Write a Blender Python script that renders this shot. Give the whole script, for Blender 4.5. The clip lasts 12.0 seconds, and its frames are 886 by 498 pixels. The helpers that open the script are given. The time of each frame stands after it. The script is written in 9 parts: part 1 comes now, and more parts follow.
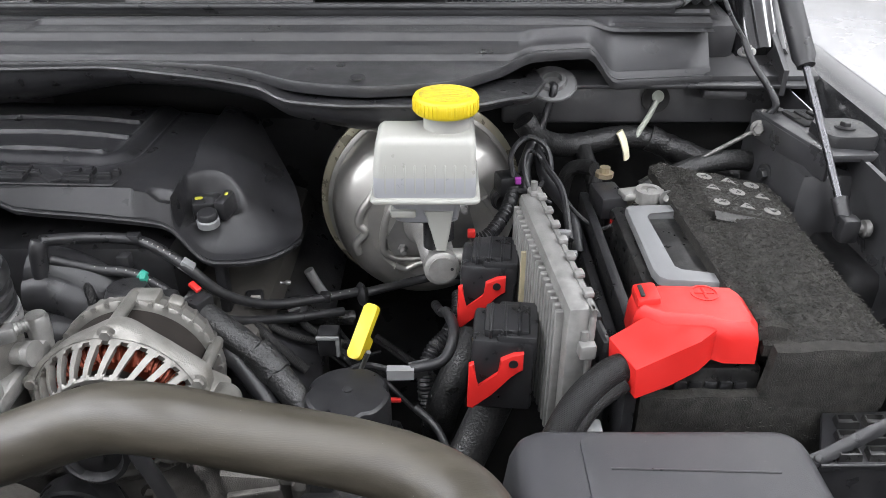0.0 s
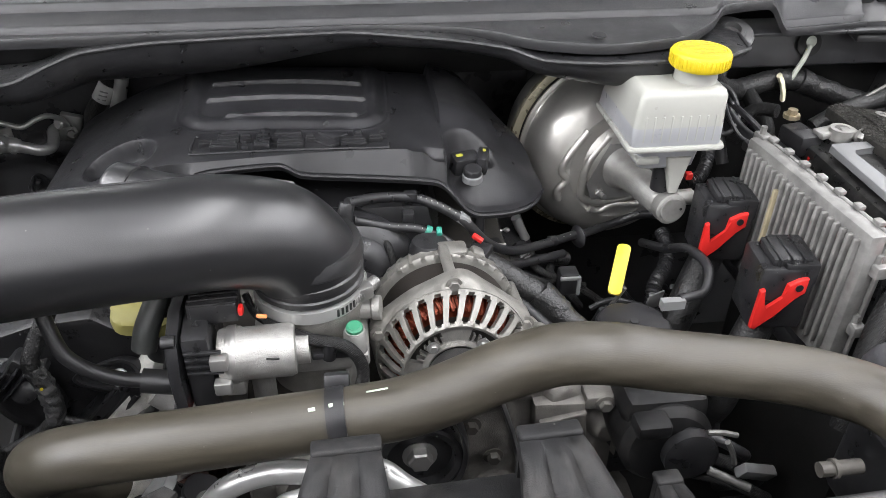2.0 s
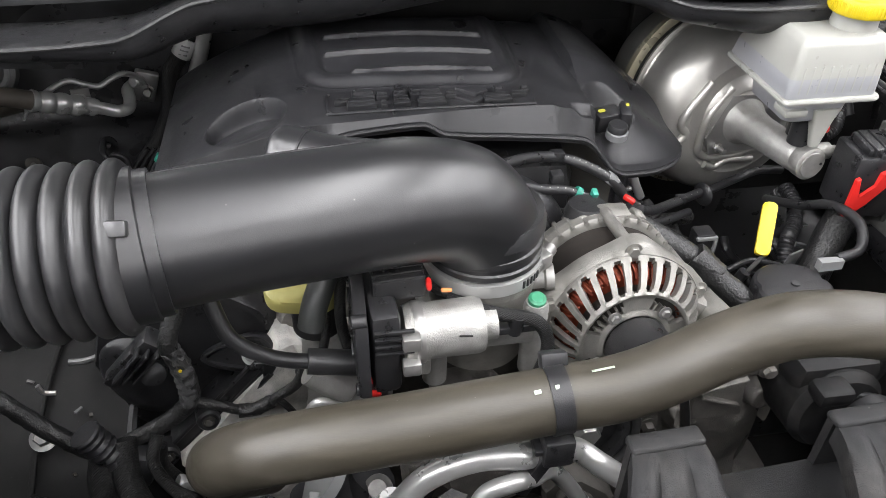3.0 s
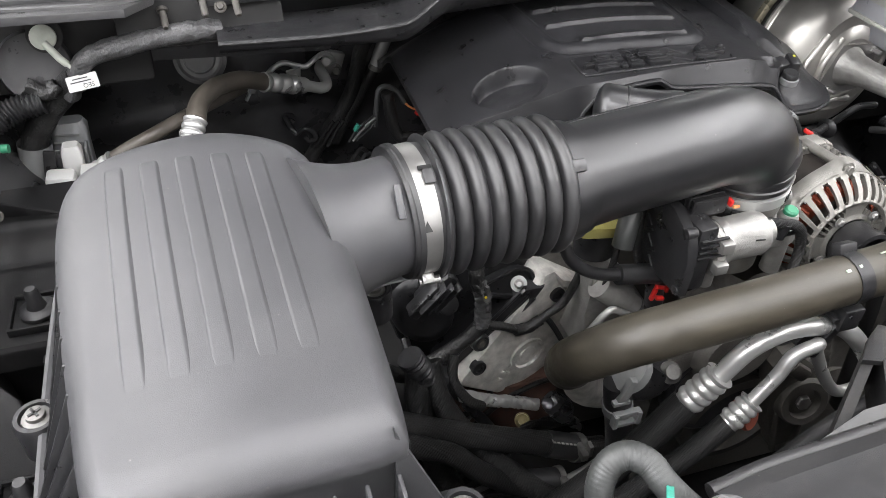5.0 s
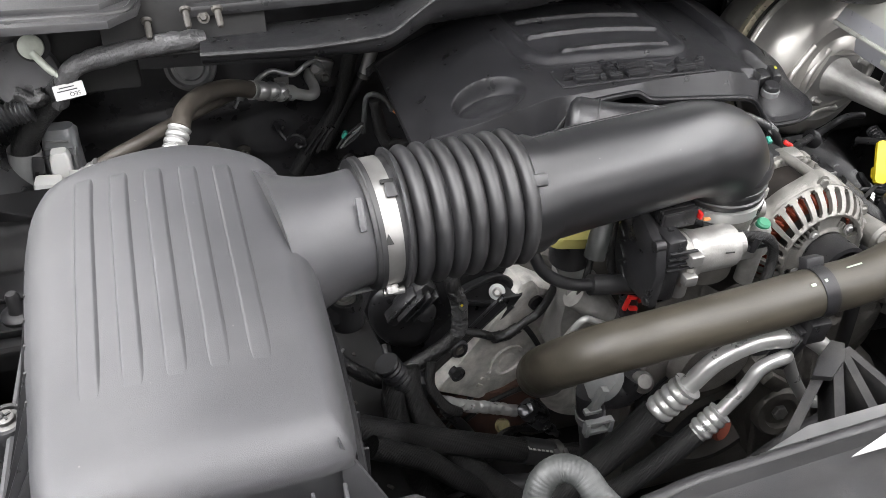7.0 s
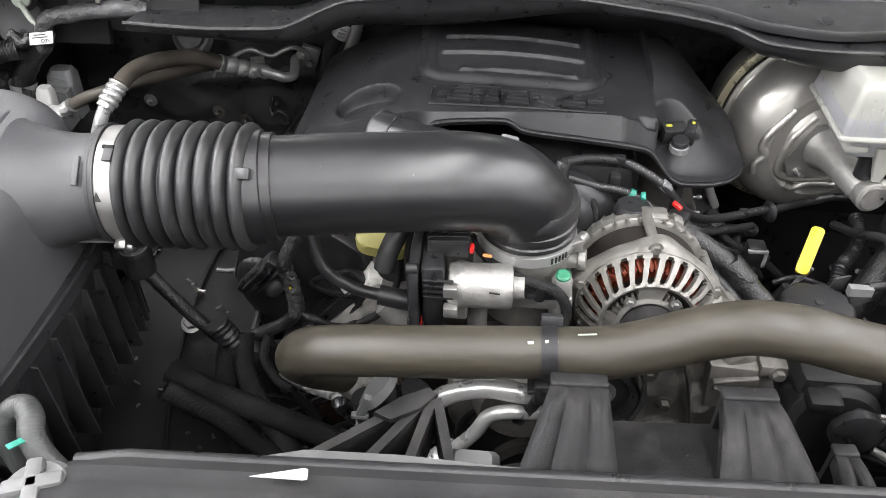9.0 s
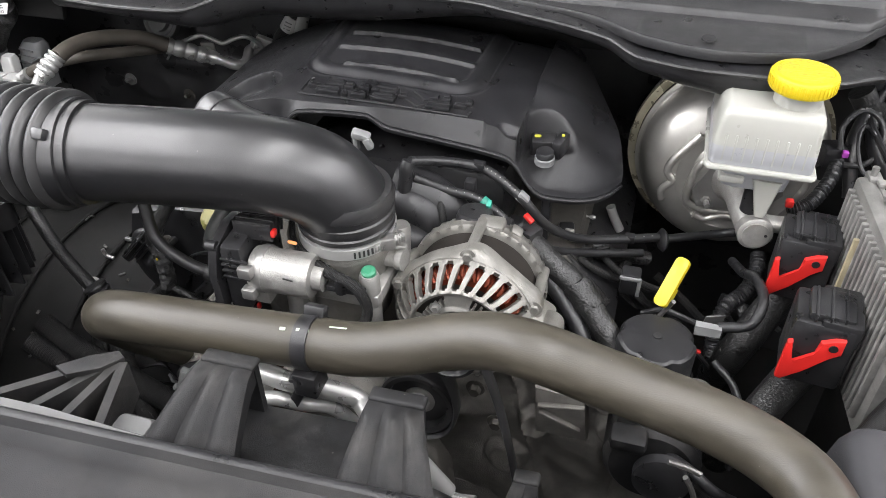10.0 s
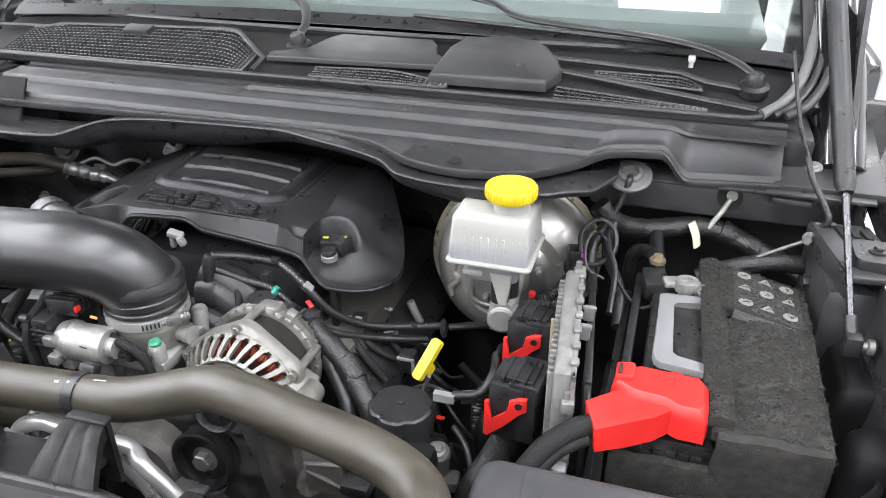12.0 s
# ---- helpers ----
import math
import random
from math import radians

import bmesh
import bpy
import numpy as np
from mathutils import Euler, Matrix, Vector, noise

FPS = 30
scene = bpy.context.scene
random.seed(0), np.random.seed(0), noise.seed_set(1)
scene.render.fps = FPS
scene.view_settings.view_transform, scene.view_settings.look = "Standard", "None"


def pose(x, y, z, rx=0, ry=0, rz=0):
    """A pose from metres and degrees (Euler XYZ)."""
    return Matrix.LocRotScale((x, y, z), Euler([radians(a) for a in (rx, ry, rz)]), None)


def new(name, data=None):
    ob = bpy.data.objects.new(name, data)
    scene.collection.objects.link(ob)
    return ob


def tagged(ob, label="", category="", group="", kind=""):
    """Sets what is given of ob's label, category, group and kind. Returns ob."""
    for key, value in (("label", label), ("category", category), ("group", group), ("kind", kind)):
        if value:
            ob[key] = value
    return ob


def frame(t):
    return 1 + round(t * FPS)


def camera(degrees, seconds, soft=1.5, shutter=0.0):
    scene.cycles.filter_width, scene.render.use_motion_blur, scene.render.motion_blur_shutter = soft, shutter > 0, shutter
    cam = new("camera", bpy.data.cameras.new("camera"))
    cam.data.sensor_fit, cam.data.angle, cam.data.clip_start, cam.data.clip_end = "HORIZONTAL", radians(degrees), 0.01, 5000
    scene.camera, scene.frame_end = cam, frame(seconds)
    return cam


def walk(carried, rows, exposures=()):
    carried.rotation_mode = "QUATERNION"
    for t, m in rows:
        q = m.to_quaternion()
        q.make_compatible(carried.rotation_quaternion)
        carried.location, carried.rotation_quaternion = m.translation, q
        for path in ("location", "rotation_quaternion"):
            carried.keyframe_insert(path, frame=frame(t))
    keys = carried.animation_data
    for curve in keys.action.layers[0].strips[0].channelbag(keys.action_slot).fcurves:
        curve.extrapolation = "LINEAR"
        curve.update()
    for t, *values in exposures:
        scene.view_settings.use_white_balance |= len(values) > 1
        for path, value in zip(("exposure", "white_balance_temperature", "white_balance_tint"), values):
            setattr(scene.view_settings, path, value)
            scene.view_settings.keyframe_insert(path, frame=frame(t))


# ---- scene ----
cam = camera(60.0, 12.0, soft=0.4)
METRES, EYE, TILT, LEAN, TURN = 2.5, 1.6, -30.0, 0.0, 0.0
ROWS = [
    (0.0, 0.0, 0.0, 0.0, -0.0, 0.0, -0.0),
    (0.5, -0.0454, -0.006, 0.0058, -2.83, -0.99, 1.57),
    (1.0, -0.082, -0.01, 0.0063, -4.21, -2.48, 2.3),
    (1.5, -0.1242, -0.022, 0.0064, -5.37, -3.91, 2.71),
    (2.0, -0.1641, -0.0231, 0.0089, -6.17, -4.69, 2.95),
    (2.5, -0.2008, -0.0065, 0.0113, -6.88, -6.26, 3.24),
    (3.0, -0.2412, 0.0092, 0.0166, -8.42, -8.31, 3.84),
    (3.2, -0.2534, 0.0146, 0.0178, -9.08, -9.08, 4.30),
    (4.8, -0.4032, -0.0222, 0.0272, -15.13, -11.02, 7.22),
    (5.0, -0.4166, -0.0249, 0.027, -15.34, -11.06, 7.24),
    (5.5, -0.4302, -0.0286, 0.0274, -15.47, -11.12, 7.36),
    (6.0, -0.431, -0.0296, 0.0284, -15.65, -11.18, 7.47),
    (6.5, -0.4259, -0.0307, 0.0295, -15.62, -11.18, 7.46),
    (7.0, -0.4, -0.0344, 0.0303, -14.29, -10.97, 6.86),
    (7.2, -0.3848, -0.0348, 0.0308, -13.33, -10.88, 6.27),
    (8.8, -0.2206, -0.0642, 0.0259, 3.05, -10.14, -1.6),
    (9.0, -0.1973, -0.0638, 0.0253, 5.08, -10.16, -2.75),
    (9.5, -0.1299, -0.0499, 0.0283, 10.6, -10.12, -5.45),
    (10.0, -0.06, -0.0382, 0.0266, 14.86, -9.74, -7.67),
    (10.5, 0.0098, -0.045, 0.0223, 16.22, -8.26, -8.44),
    (11.0, 0.0667, -0.0448, 0.0175, 16.1, -6.49, -8.57),
    (11.5, 0.08, -0.0476, 0.0191, 15.92, -5.52, -8.54),
    (12.0, 0.08, -0.0793, 0.0259, 15.19, 0.14, -8.31),
]
walk(cam, [(t, pose(0, 0, EYE, TILT, LEAN, TURN) @ pose(METRES * x, METRES * y, METRES * z, 90 + pitch, roll, yaw)) for t, x, y, z, yaw, pitch, roll in ROWS],
     [(0.0, -0.05, 6250, 10), (0.5, -0.21, 6300, 10), (1.0, -0.25, 6330, 10), (1.5, -0.04, 6350, 10), (2.5, 0.18, 6420, 10), (3.0, 0.24, 6450, 10), (5.0, 0.19, 6500, 10), (7.0, 0.19, 6500, 10), (9.0, 0.22, 6500, 10), (9.5, 0.24, 6500, 10), (10.5, 0.08, 6450, 10), (11.0, 0.05, 6400, 10), (11.5, 0.12, 6300, 10), (12.0, 0.32, 6250, 10)])

# ---- light ----
world = bpy.data.worlds.new("world")
scene.world = world
world.use_nodes = True
world.node_tree.nodes["Background"].inputs[0].default_value = (0.9, 0.95, 1.0, 1)
world.node_tree.nodes["Background"].inputs[1].default_value = 0.38


def area_lamp(x, y, z, sx, sy, watts, colour=(0.97, 0.965, 1.0)):
    data = bpy.data.lights.new("ceiling_lamp", "AREA")
    data.shape, data.size, data.size_y, data.energy, data.color = "RECTANGLE", sx, sy, watts, colour
    ob = new("ceiling_lamp", data)
    ob.matrix_world = pose(x, y, z)
    return ob


# unseen tubes; the row at y -6.6 is added fill, shares favour the left
for lx, share in ((-5.1, 2.4), (-3.4, 1.6), (-1.7, 0.78), (0.0, 0.60), (1.7, 0.88), (3.4, 1.2)):
    area_lamp(lx, -0.2, 3.36, 0.35, 4.2, 80 * share)
    area_lamp(lx, -6.6, 3.36, 0.35, 4.2, 30 * min(share, 1.3))
    area_lamp(lx, 4.2, 3.36, 0.35, 4.2, 14 * min(share, 0.9))

# ---- materials ----
def mat(name, colour, rough, metal=0.0, vary=0.25, size=0.03, bump=0.15, grain=0.0008, dust=0.0, spec=0.5, rough_vary=0.12,
        dust_colour=(0.30, 0.28, 0.25), trans=0.0, sub=0.0, coat=0.0, specks=0.0, stretch=None):
    m = bpy.data.materials.new(name)
    m.use_nodes = True
    nt = m.node_tree
    b = nt.nodes["Principled BSDF"]
    link = nt.links.new
    co = nt.nodes.new("ShaderNodeTexCoord")

    def noise_node(scale, detail=5.0, rough_=0.55):
        n = nt.nodes.new("ShaderNodeTexNoise")
        n.inputs["Scale"].default_value = scale
        n.inputs["Detail"].default_value = detail
        n.inputs["Roughness"].default_value = rough_
        if stretch:
            mp = nt.nodes.new("ShaderNodeMapping")
            mp.inputs["Scale"].default_value = stretch
            link(co.outputs["Object"], mp.inputs["Vector"])
            link(mp.outputs[0], n.inputs["Vector"])
        else:
            link(co.outputs["Object"], n.inputs["Vector"])
        return n

    big, fine = noise_node(1 / size), noise_node(1 / max(grain, 1e-5), 2.0)
    ramp = nt.nodes.new("ShaderNodeMapRange")
    ramp.inputs[1].default_value, ramp.inputs[2].default_value = 0.3, 0.7
    ramp.inputs[3].default_value, ramp.inputs[4].default_value = 1 - vary, 1 + vary
    link(big.outputs[0], ramp.inputs[0])
    mul = nt.nodes.new("ShaderNodeMix")
    mul.data_type, mul.blend_type = "RGBA", "MULTIPLY"
    mul.inputs[0].default_value = 1.0
    mul.inputs[6].default_value = (*colour, 1)
    link(ramp.outputs[0], mul.inputs[7])
    out = mul.outputs[2]
    if dust:
        d = noise_node(1 / (size * 2.7), 8.0, 0.7)
        dr = nt.nodes.new("ShaderNodeMapRange")
        dr.inputs[1].default_value, dr.inputs[2].default_value = 0.48, 0.72
        dr.inputs[4].default_value = dust
        link(d.outputs[0], dr.inputs[0])
        mx = nt.nodes.new("ShaderNodeMix")
        mx.data_type = "RGBA"
        link(dr.outputs[0], mx.inputs[0])
        link(out, mx.inputs[6])
        mx.inputs[7].default_value = (*dust_colour, 1)
        out = mx.outputs[2]
    if specks:
        # sparse grains of dust and small nicks
        vo = nt.nodes.new("ShaderNodeTexVoronoi")
        vo.inputs["Scale"].default_value = 1 / specks
        link(co.outputs["Object"], vo.inputs["Vector"])
        sr = nt.nodes.new("ShaderNodeMapRange")
        sr.inputs[1].default_value, sr.inputs[2].default_value = 0.025, 0.04
        sr.inputs[3].default_value, sr.inputs[4].default_value = 0.6, 0.0
        link(vo.outputs["Distance"], sr.inputs[0])
        sm = nt.nodes.new("ShaderNodeMix")
        sm.data_type = "RGBA"
        link(sr.outputs[0], sm.inputs[0])
        link(out, sm.inputs[6])
        sm.inputs[7].default_value = (0.17, 0.165, 0.15, 1)
        out = sm.outputs[2]
    link(out, b.inputs["Base Color"])
    rr = nt.nodes.new("ShaderNodeMapRange")
    rr.inputs[1].default_value, rr.inputs[2].default_value = 0.3, 0.7
    rr.inputs[3].default_value, rr.inputs[4].default_value = max(0.03, rough - rough_vary), min(1, rough + rough_vary)
    link(big.outputs[0], rr.inputs[0])
    link(rr.outputs[0], b.inputs["Roughness"])
    b.inputs["Metallic"].default_value = metal
    b.inputs["Specular IOR Level"].default_value = spec
    if bump:
        bp = nt.nodes.new("ShaderNodeBump")
        bp.inputs["Strength"].default_value, bp.inputs["Distance"].default_value = bump, grain
        link(fine.outputs[0], bp.inputs["Height"])
        link(bp.outputs[0], b.inputs["Normal"])
    if trans:
        b.inputs["Transmission Weight"].default_value = trans
    if sub:
        b.inputs["Subsurface Weight"].default_value = sub
        b.inputs["Subsurface Radius"].default_value = (0.012, 0.012, 0.011)
    if coat:
        b.inputs["Coat Weight"].default_value = coat
        b.inputs["Coat Roughness"].default_value = 0.08
    return m


def braid(m, scale, depth=0.0006):
    """Adds crossed yarns to a material, as relief and as a fine change of tone."""
    nt = m.node_tree
    b = nt.nodes["Principled BSDF"]
    co = nt.nodes.new("ShaderNodeTexCoord")
    yarns = []
    for spin in (0.6, -0.6):
        mp = nt.nodes.new("ShaderNodeMapping")
        mp.inputs["Rotation"].default_value = (spin, spin * 0.5, spin)
        nt.links.new(co.outputs["Object"], mp.inputs["Vector"])
        a = nt.nodes.new("ShaderNodeTexWave")
        a.bands_direction = "DIAGONAL"
        a.inputs["Scale"].default_value = scale
        a.inputs["Distortion"].default_value = 0.6
        nt.links.new(mp.outputs[0], a.inputs["Vector"])
        yarns.append(a)
    both = nt.nodes.new("ShaderNodeMath")
    both.operation = "MULTIPLY"
    nt.links.new(yarns[0].outputs[1], both.inputs[0])
    nt.links.new(yarns[1].outputs[1], both.inputs[1])
    lift = nt.nodes.new("ShaderNodeMix")
    lift.data_type, lift.blend_type = "RGBA", "ADD"
    lift.inputs[7].default_value = (0.014, 0.014, 0.0145, 1)
    nt.links.new(both.outputs[0], lift.inputs[0])
    nt.links.new(b.inputs["Base Color"].links[0].from_socket, lift.inputs[6])
    nt.links.new(lift.outputs[2], b.inputs["Base Color"])
    bp = nt.nodes.new("ShaderNodeBump")
    bp.inputs["Strength"].default_value, bp.inputs["Distance"].default_value = 0.9, depth
    nt.links.new(both.outputs[0], bp.inputs["Height"])
    nt.links.new(bp.outputs[0], b.inputs["Normal"])
    return m
def glass(name, tint=(1, 1, 1), rough=0.0):
    m = bpy.data.materials.new(name)
    m.use_nodes = True
    b = m.node_tree.nodes["Principled BSDF"]
    b.inputs["Base Color"].default_value = (*tint, 1)
    b.inputs["Roughness"].default_value = rough
    b.inputs["Transmission Weight"].default_value = 1.0
    b.inputs["IOR"].default_value = 1.5
    return m


def glow(name, colour, strength):
    m = bpy.data.materials.new(name)
    m.use_nodes = True
    b = m.node_tree.nodes["Principled BSDF"]
    b.inputs["Emission Color"].default_value = (*colour, 1)
    b.inputs["Emission Strength"].default_value = strength
    return m


BLACK = mat("black_plastic", (0.0150, 0.0150, 0.0162), 0.36, dust=0.025, bump=0.25, spec=0.4, size=0.02, specks=0.01)
COVER = mat("cover_plastic", (0.0135, 0.0135, 0.0149), 0.36, size=0.05, dust=0.02, bump=0.45, grain=0.0006, spec=0.36, specks=0.016)
PANEL = mat("panel_plastic", (0.036, 0.036, 0.039), 0.50, spec=0.36, size=0.09, vary=0.10, dust=0.05, bump=0.4, grain=0.0006, specks=0.016)
RADPANEL = mat("radiator_cover_plastic", (0.026, 0.026, 0.027), 0.72, spec=0.12, size=0.06, vary=0.25, dust=0.05, bump=0.4, grain=0.0006, specks=0.02)
BOX = mat("airbox_plastic", (0.046, 0.046, 0.049), 0.44, rough_vary=0.03, size=0.07, vary=0.12, dust=0.04, bump=0.22, grain=0.0006, spec=0.62, specks=0.018)
TUBE = mat("duct_plastic", (0.011, 0.011, 0.012), 0.34, size=0.2, vary=0.08, bump=0.08, rough_vary=0.04, spec=0.75, dust=0.03, specks=0.02)
RUBBER = mat("bellows_rubber", (0.015, 0.015, 0.016), 0.40, size=0.04, dust=0.03, bump=0.1, spec=0.6)
COWL = mat("cowl_plastic", (0.0270, 0.0270, 0.0284), 0.38, size=0.06, dust=0.04, bump=0.35, spec=0.36, specks=0.016)
SEAL = mat("seal_rubber", (0.018, 0.018, 0.019), 0.42, dust=0.04, specks=0.012)
DARK = mat("dark_liner", (0.0165, 0.0165, 0.0165), 0.75, dust=0.04, size=0.08, spec=0.15, specks=0.010)
SHELFM = mat("worn_black_plastic", (0.0085, 0.0085, 0.009), 0.46, dust=0.03, size=0.03, bump=0.35, spec=0.14, specks=0.012)
PAINT = mat("black_paint", (0.010, 0.010, 0.011), 0.18, vary=0.1, bump=0.02, coat=1.0, rough_vary=0.04)
UNDERPAINT = mat("satin_body_paint", (0.0270, 0.0270, 0.0285), 0.34, dust=0.03, size=0.05, spec=0.45, specks=0.014)
HOSE = mat("olive_hose_rubber", (0.0365, 0.0322, 0.0242), 0.44, size=0.012, vary=0.16, dust=0.16, dust_colour=(0.13, 0.11, 0.075), bump=0.12, specks=0.014, stretch=(0.10, 1.0, 1.0))
ACHOSE = mat("grey_brown_hose_rubber", (0.060, 0.052, 0.043), 0.50, dust=0.06)
SLEEVE = mat("grey_silicone_hose", (0.027, 0.029, 0.028), 0.45, dust=0.04)
WHITE = mat("milky_plastic", (0.31, 0.31, 0.285), 0.36, vary=0.04, size=0.04, bump=0.06, sub=0.25)
WHITE_LOW = mat("fluid_behind_plastic", (0.29, 0.295, 0.31), 0.36, vary=0.04, size=0.03, bump=0.05, sub=0.25)
YELLOW = mat("yellow_plastic", (0.52, 0.40, 0.010), 0.42, vary=0.08, bump=0.1)
OCHRE = mat("pale_yellow_plastic", (0.36, 0.33, 0.11), 0.45, vary=0.08)
RED = mat("red_plastic", (0.48, 0.016, 0.013), 0.40, vary=0.06, bump=0.10)
ORANGE = mat("orange_plastic", (0.75, 0.28, 0.10), 0.45, vary=0.05)
GREEN = mat("green_plastic", (0.025, 0.17, 0.09), 0.45, vary=0.1)
TEAL = mat("teal_paint", (0.02, 0.19, 0.14), 0.5, vary=0.3, size=0.003)
MINT = mat("mint_paint", (0.36, 0.42, 0.33), 0.5, vary=0.4, size=0.003)
STEEL = mat("zinc_plated_steel", (0.31, 0.305, 0.295), 0.36, metal=0.75, vary=0.16, size=0.03, bump=0.05, rough_vary=0.08)
BOOST = mat("zinc_chromate_shell", (0.40, 0.39, 0.365), 0.36, metal=0.70, vary=0.14, size=0.05, bump=0.05, rough_vary=0.08)
ALU = mat("cast_aluminium", (0.32, 0.315, 0.30), 0.44, metal=0.65, vary=0.18, size=0.015, bump=0.5, grain=0.0012, dust=0.15, dust_colour=(0.20, 0.17, 0.12))
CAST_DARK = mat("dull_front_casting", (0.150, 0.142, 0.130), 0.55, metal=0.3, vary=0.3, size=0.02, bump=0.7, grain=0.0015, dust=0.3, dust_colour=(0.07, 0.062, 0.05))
BRIGHT = mat("bright_aluminium_tube", (0.42, 0.42, 0.41), 0.34, metal=0.62, vary=0.10, size=0.05, bump=0.10)
IRON = mat("dusty_dark_iron", (0.060, 0.056, 0.050), 0.6, metal=0.3, vary=0.3, size=0.012, dust=0.35, bump=0.4, dust_colour=(0.095, 0.085, 0.07))
COPPER = mat("copper_winding", (0.20, 0.038, 0.016), 0.45, metal=0.5, vary=0.3, size=0.004)
FELT = mat("black_felt", (0.029, 0.028, 0.026), 0.95, vary=0.4, size=0.010, bump=1.0, grain=0.0016, dust=0.3, dust_colour=(0.085, 0.08, 0.07), spec=0.15)
GREYP = mat("light_grey_plastic", (0.15, 0.152, 0.155), 0.42, vary=0.08, bump=0.1)
GREYC = mat("grey_connector_plastic", (0.17, 0.173, 0.173), 0.42, vary=0.1)
BATT = mat("battery_case", (0.012, 0.012, 0.012), 0.35, dust=0.15, size=0.01, dust_colour=(0.28, 0.27, 0.25), specks=0.006)
LOOM = braid(mat("woven_loom", (0.0085, 0.0085, 0.0085), 0.50, dust=0.03, spec=0.2), 260.0)
TAPE = mat("black_tape", (0.012, 0.012, 0.012), 0.42, bump=0.5, grain=0.003, rough_vary=0.15)
FOIL = mat("crumpled_grey_tape", (0.055, 0.055, 0.056), 0.42, metal=0.1, bump=0.35, grain=0.004, size=0.01)
CREAM = mat("cream_tape", (0.74, 0.69, 0.50), 0.6, vary=0.08, size=0.01)
LABEL = mat("white_paper_label", (0.40, 0.40, 0.39), 0.55, vary=0.05)
PRINT = mat("black_print", (0.02, 0.02, 0.02), 0.5, vary=0.1)
MARK = mat("white_print", (0.26, 0.255, 0.235), 0.5, vary=0.15, size=0.002)
MARK_Y = mat("yellow_print", (0.30, 0.29, 0.03), 0.5, vary=0.3, size=0.002)
SIGN = mat("faded_white_print", (0.15, 0.148, 0.138), 0.6, vary=0.3, size=0.003)
RUST = mat("rusty_iron", (0.055, 0.026, 0.018), 0.8, vary=0.4, size=0.01)
WALLP = mat("white_wall_paint", (0.80, 0.80, 0.80), 0.6, vary=0.03, size=0.6)
FLOORP = mat("pale_grey_epoxy_floor", (0.60, 0.60, 0.61), 0.22, vary=0.05, size=0.5, bump=0.02)
SKIRT = mat("grey_skirting", (0.30, 0.30, 0.31), 0.5, vary=0.05, size=0.3)
LAMPGLOW = glow("lamp_diffuser", (1.0, 0.98, 0.95), 9.0)
SCREEN = glass("windscreen_glass", (0.90, 0.97, 0.94))
# lightened so the glass looks pale, as its reflection would make it
DASH = mat("lightened_dash_vinyl", (0.1, 0.11, 0.11), 0.6, vary=0.06, size=0.2)

RODM = mat("dark_polished_steel", (0.085, 0.085, 0.09), 0.28, metal=0.9, vary=0.05, bump=0.0)
HEADM = mat("pale_cast_head", (0.46, 0.45, 0.42), 0.6, metal=0.15, vary=0.35, size=0.02, bump=0.9, grain=0.0012, dust=0.25, dust_colour=(0.26, 0.22, 0.16))
DULL = mat("dull_plated_steel", (0.15, 0.147, 0.14), 0.42, metal=0.6, vary=0.25, size=0.008, bump=0.2)
GREYH = mat("grey_ribbed_hose_rubber", (0.075, 0.078, 0.078), 0.42, dust=0.05)
YELLOW_WORN = mat("worn_yellow_plastic", (0.46, 0.36, 0.015), 0.5, vary=0.2, size=0.004, dust=0.8, dust_colour=(0.10, 0.085, 0.03))
GREYD = mat("dull_grey_plastic", (0.10, 0.10, 0.10), 0.45, vary=0.1, bump=0.1)

SHROUD = mat("shroud_plastic", (0.0085, 0.0085, 0.009), 0.50, vary=0.4, size=0.02, bump=0.4, grain=0.0008, dust=0.07, spec=0.22, specks=0.02)
ECUM = mat("frosted_grey_casting", (0.175, 0.172, 0.165), 0.42, metal=0.3, vary=0.25, size=0.015, bump=0.25)
ALTM = mat("warm_dusty_casting", (0.225, 0.218, 0.202), 0.46, metal=0.65, vary=0.18, size=0.015, bump=0.5, grain=0.0012, dust=0.15, dust_colour=(0.20, 0.17, 0.12))

# ---- mesh helpers ----
BASE = {}


def thing(name, label, category, base, group="", kind=""):
    ob = new(name)
    ob.location = base
    ob.empty_display_size = 0.02
    BASE[ob.name] = Vector(base)
    return tagged(ob, label, category, group, kind)


def part(name, bm, material, parent=None, label="", smooth=38.0):
    """Links a bmesh given in world metres as one mesh, under a thing or a part."""
    base = BASE.get(parent.name, Vector((0, 0, 0))) if parent else Vector((0, 0, 0))
    bmesh.ops.translate(bm, verts=bm.verts, vec=-base)
    bmesh.ops.recalc_face_normals(bm, faces=bm.faces)
    me = bpy.data.meshes.new(name)
    bm.to_mesh(me)
    bm.free()
    me.materials.append(material)
    me.polygons.foreach_set("use_smooth", [True] * len(me.polygons))
    me.set_sharp_from_angle(angle=radians(smooth))
    ob = new(name, me)
    if parent:
        ob.parent = parent
        BASE[ob.name] = base
    if label:
        tagged(ob, label)
    return ob


def solo(name, bm, material, label, category, kind="", group=""):
    """A thing of one mesh."""
    lo = Vector((sum(v.co.x for v in bm.verts) / len(bm.verts), sum(v.co.y for v in bm.verts) / len(bm.verts), min(v.co.z for v in bm.verts)))
    bmesh.ops.translate(bm, verts=bm.verts, vec=-lo)
    ob = part(name, bm, material)
    ob.location = lo
    BASE[ob.name] = lo
    return tagged(ob, label, category, group, kind)


def add(bm, other):
    me = bpy.data.meshes.new("tmp")
    other.to_mesh(me)
    other.free()
    bm.from_mesh(me)
    bpy.data.meshes.remove(me)
    return bm


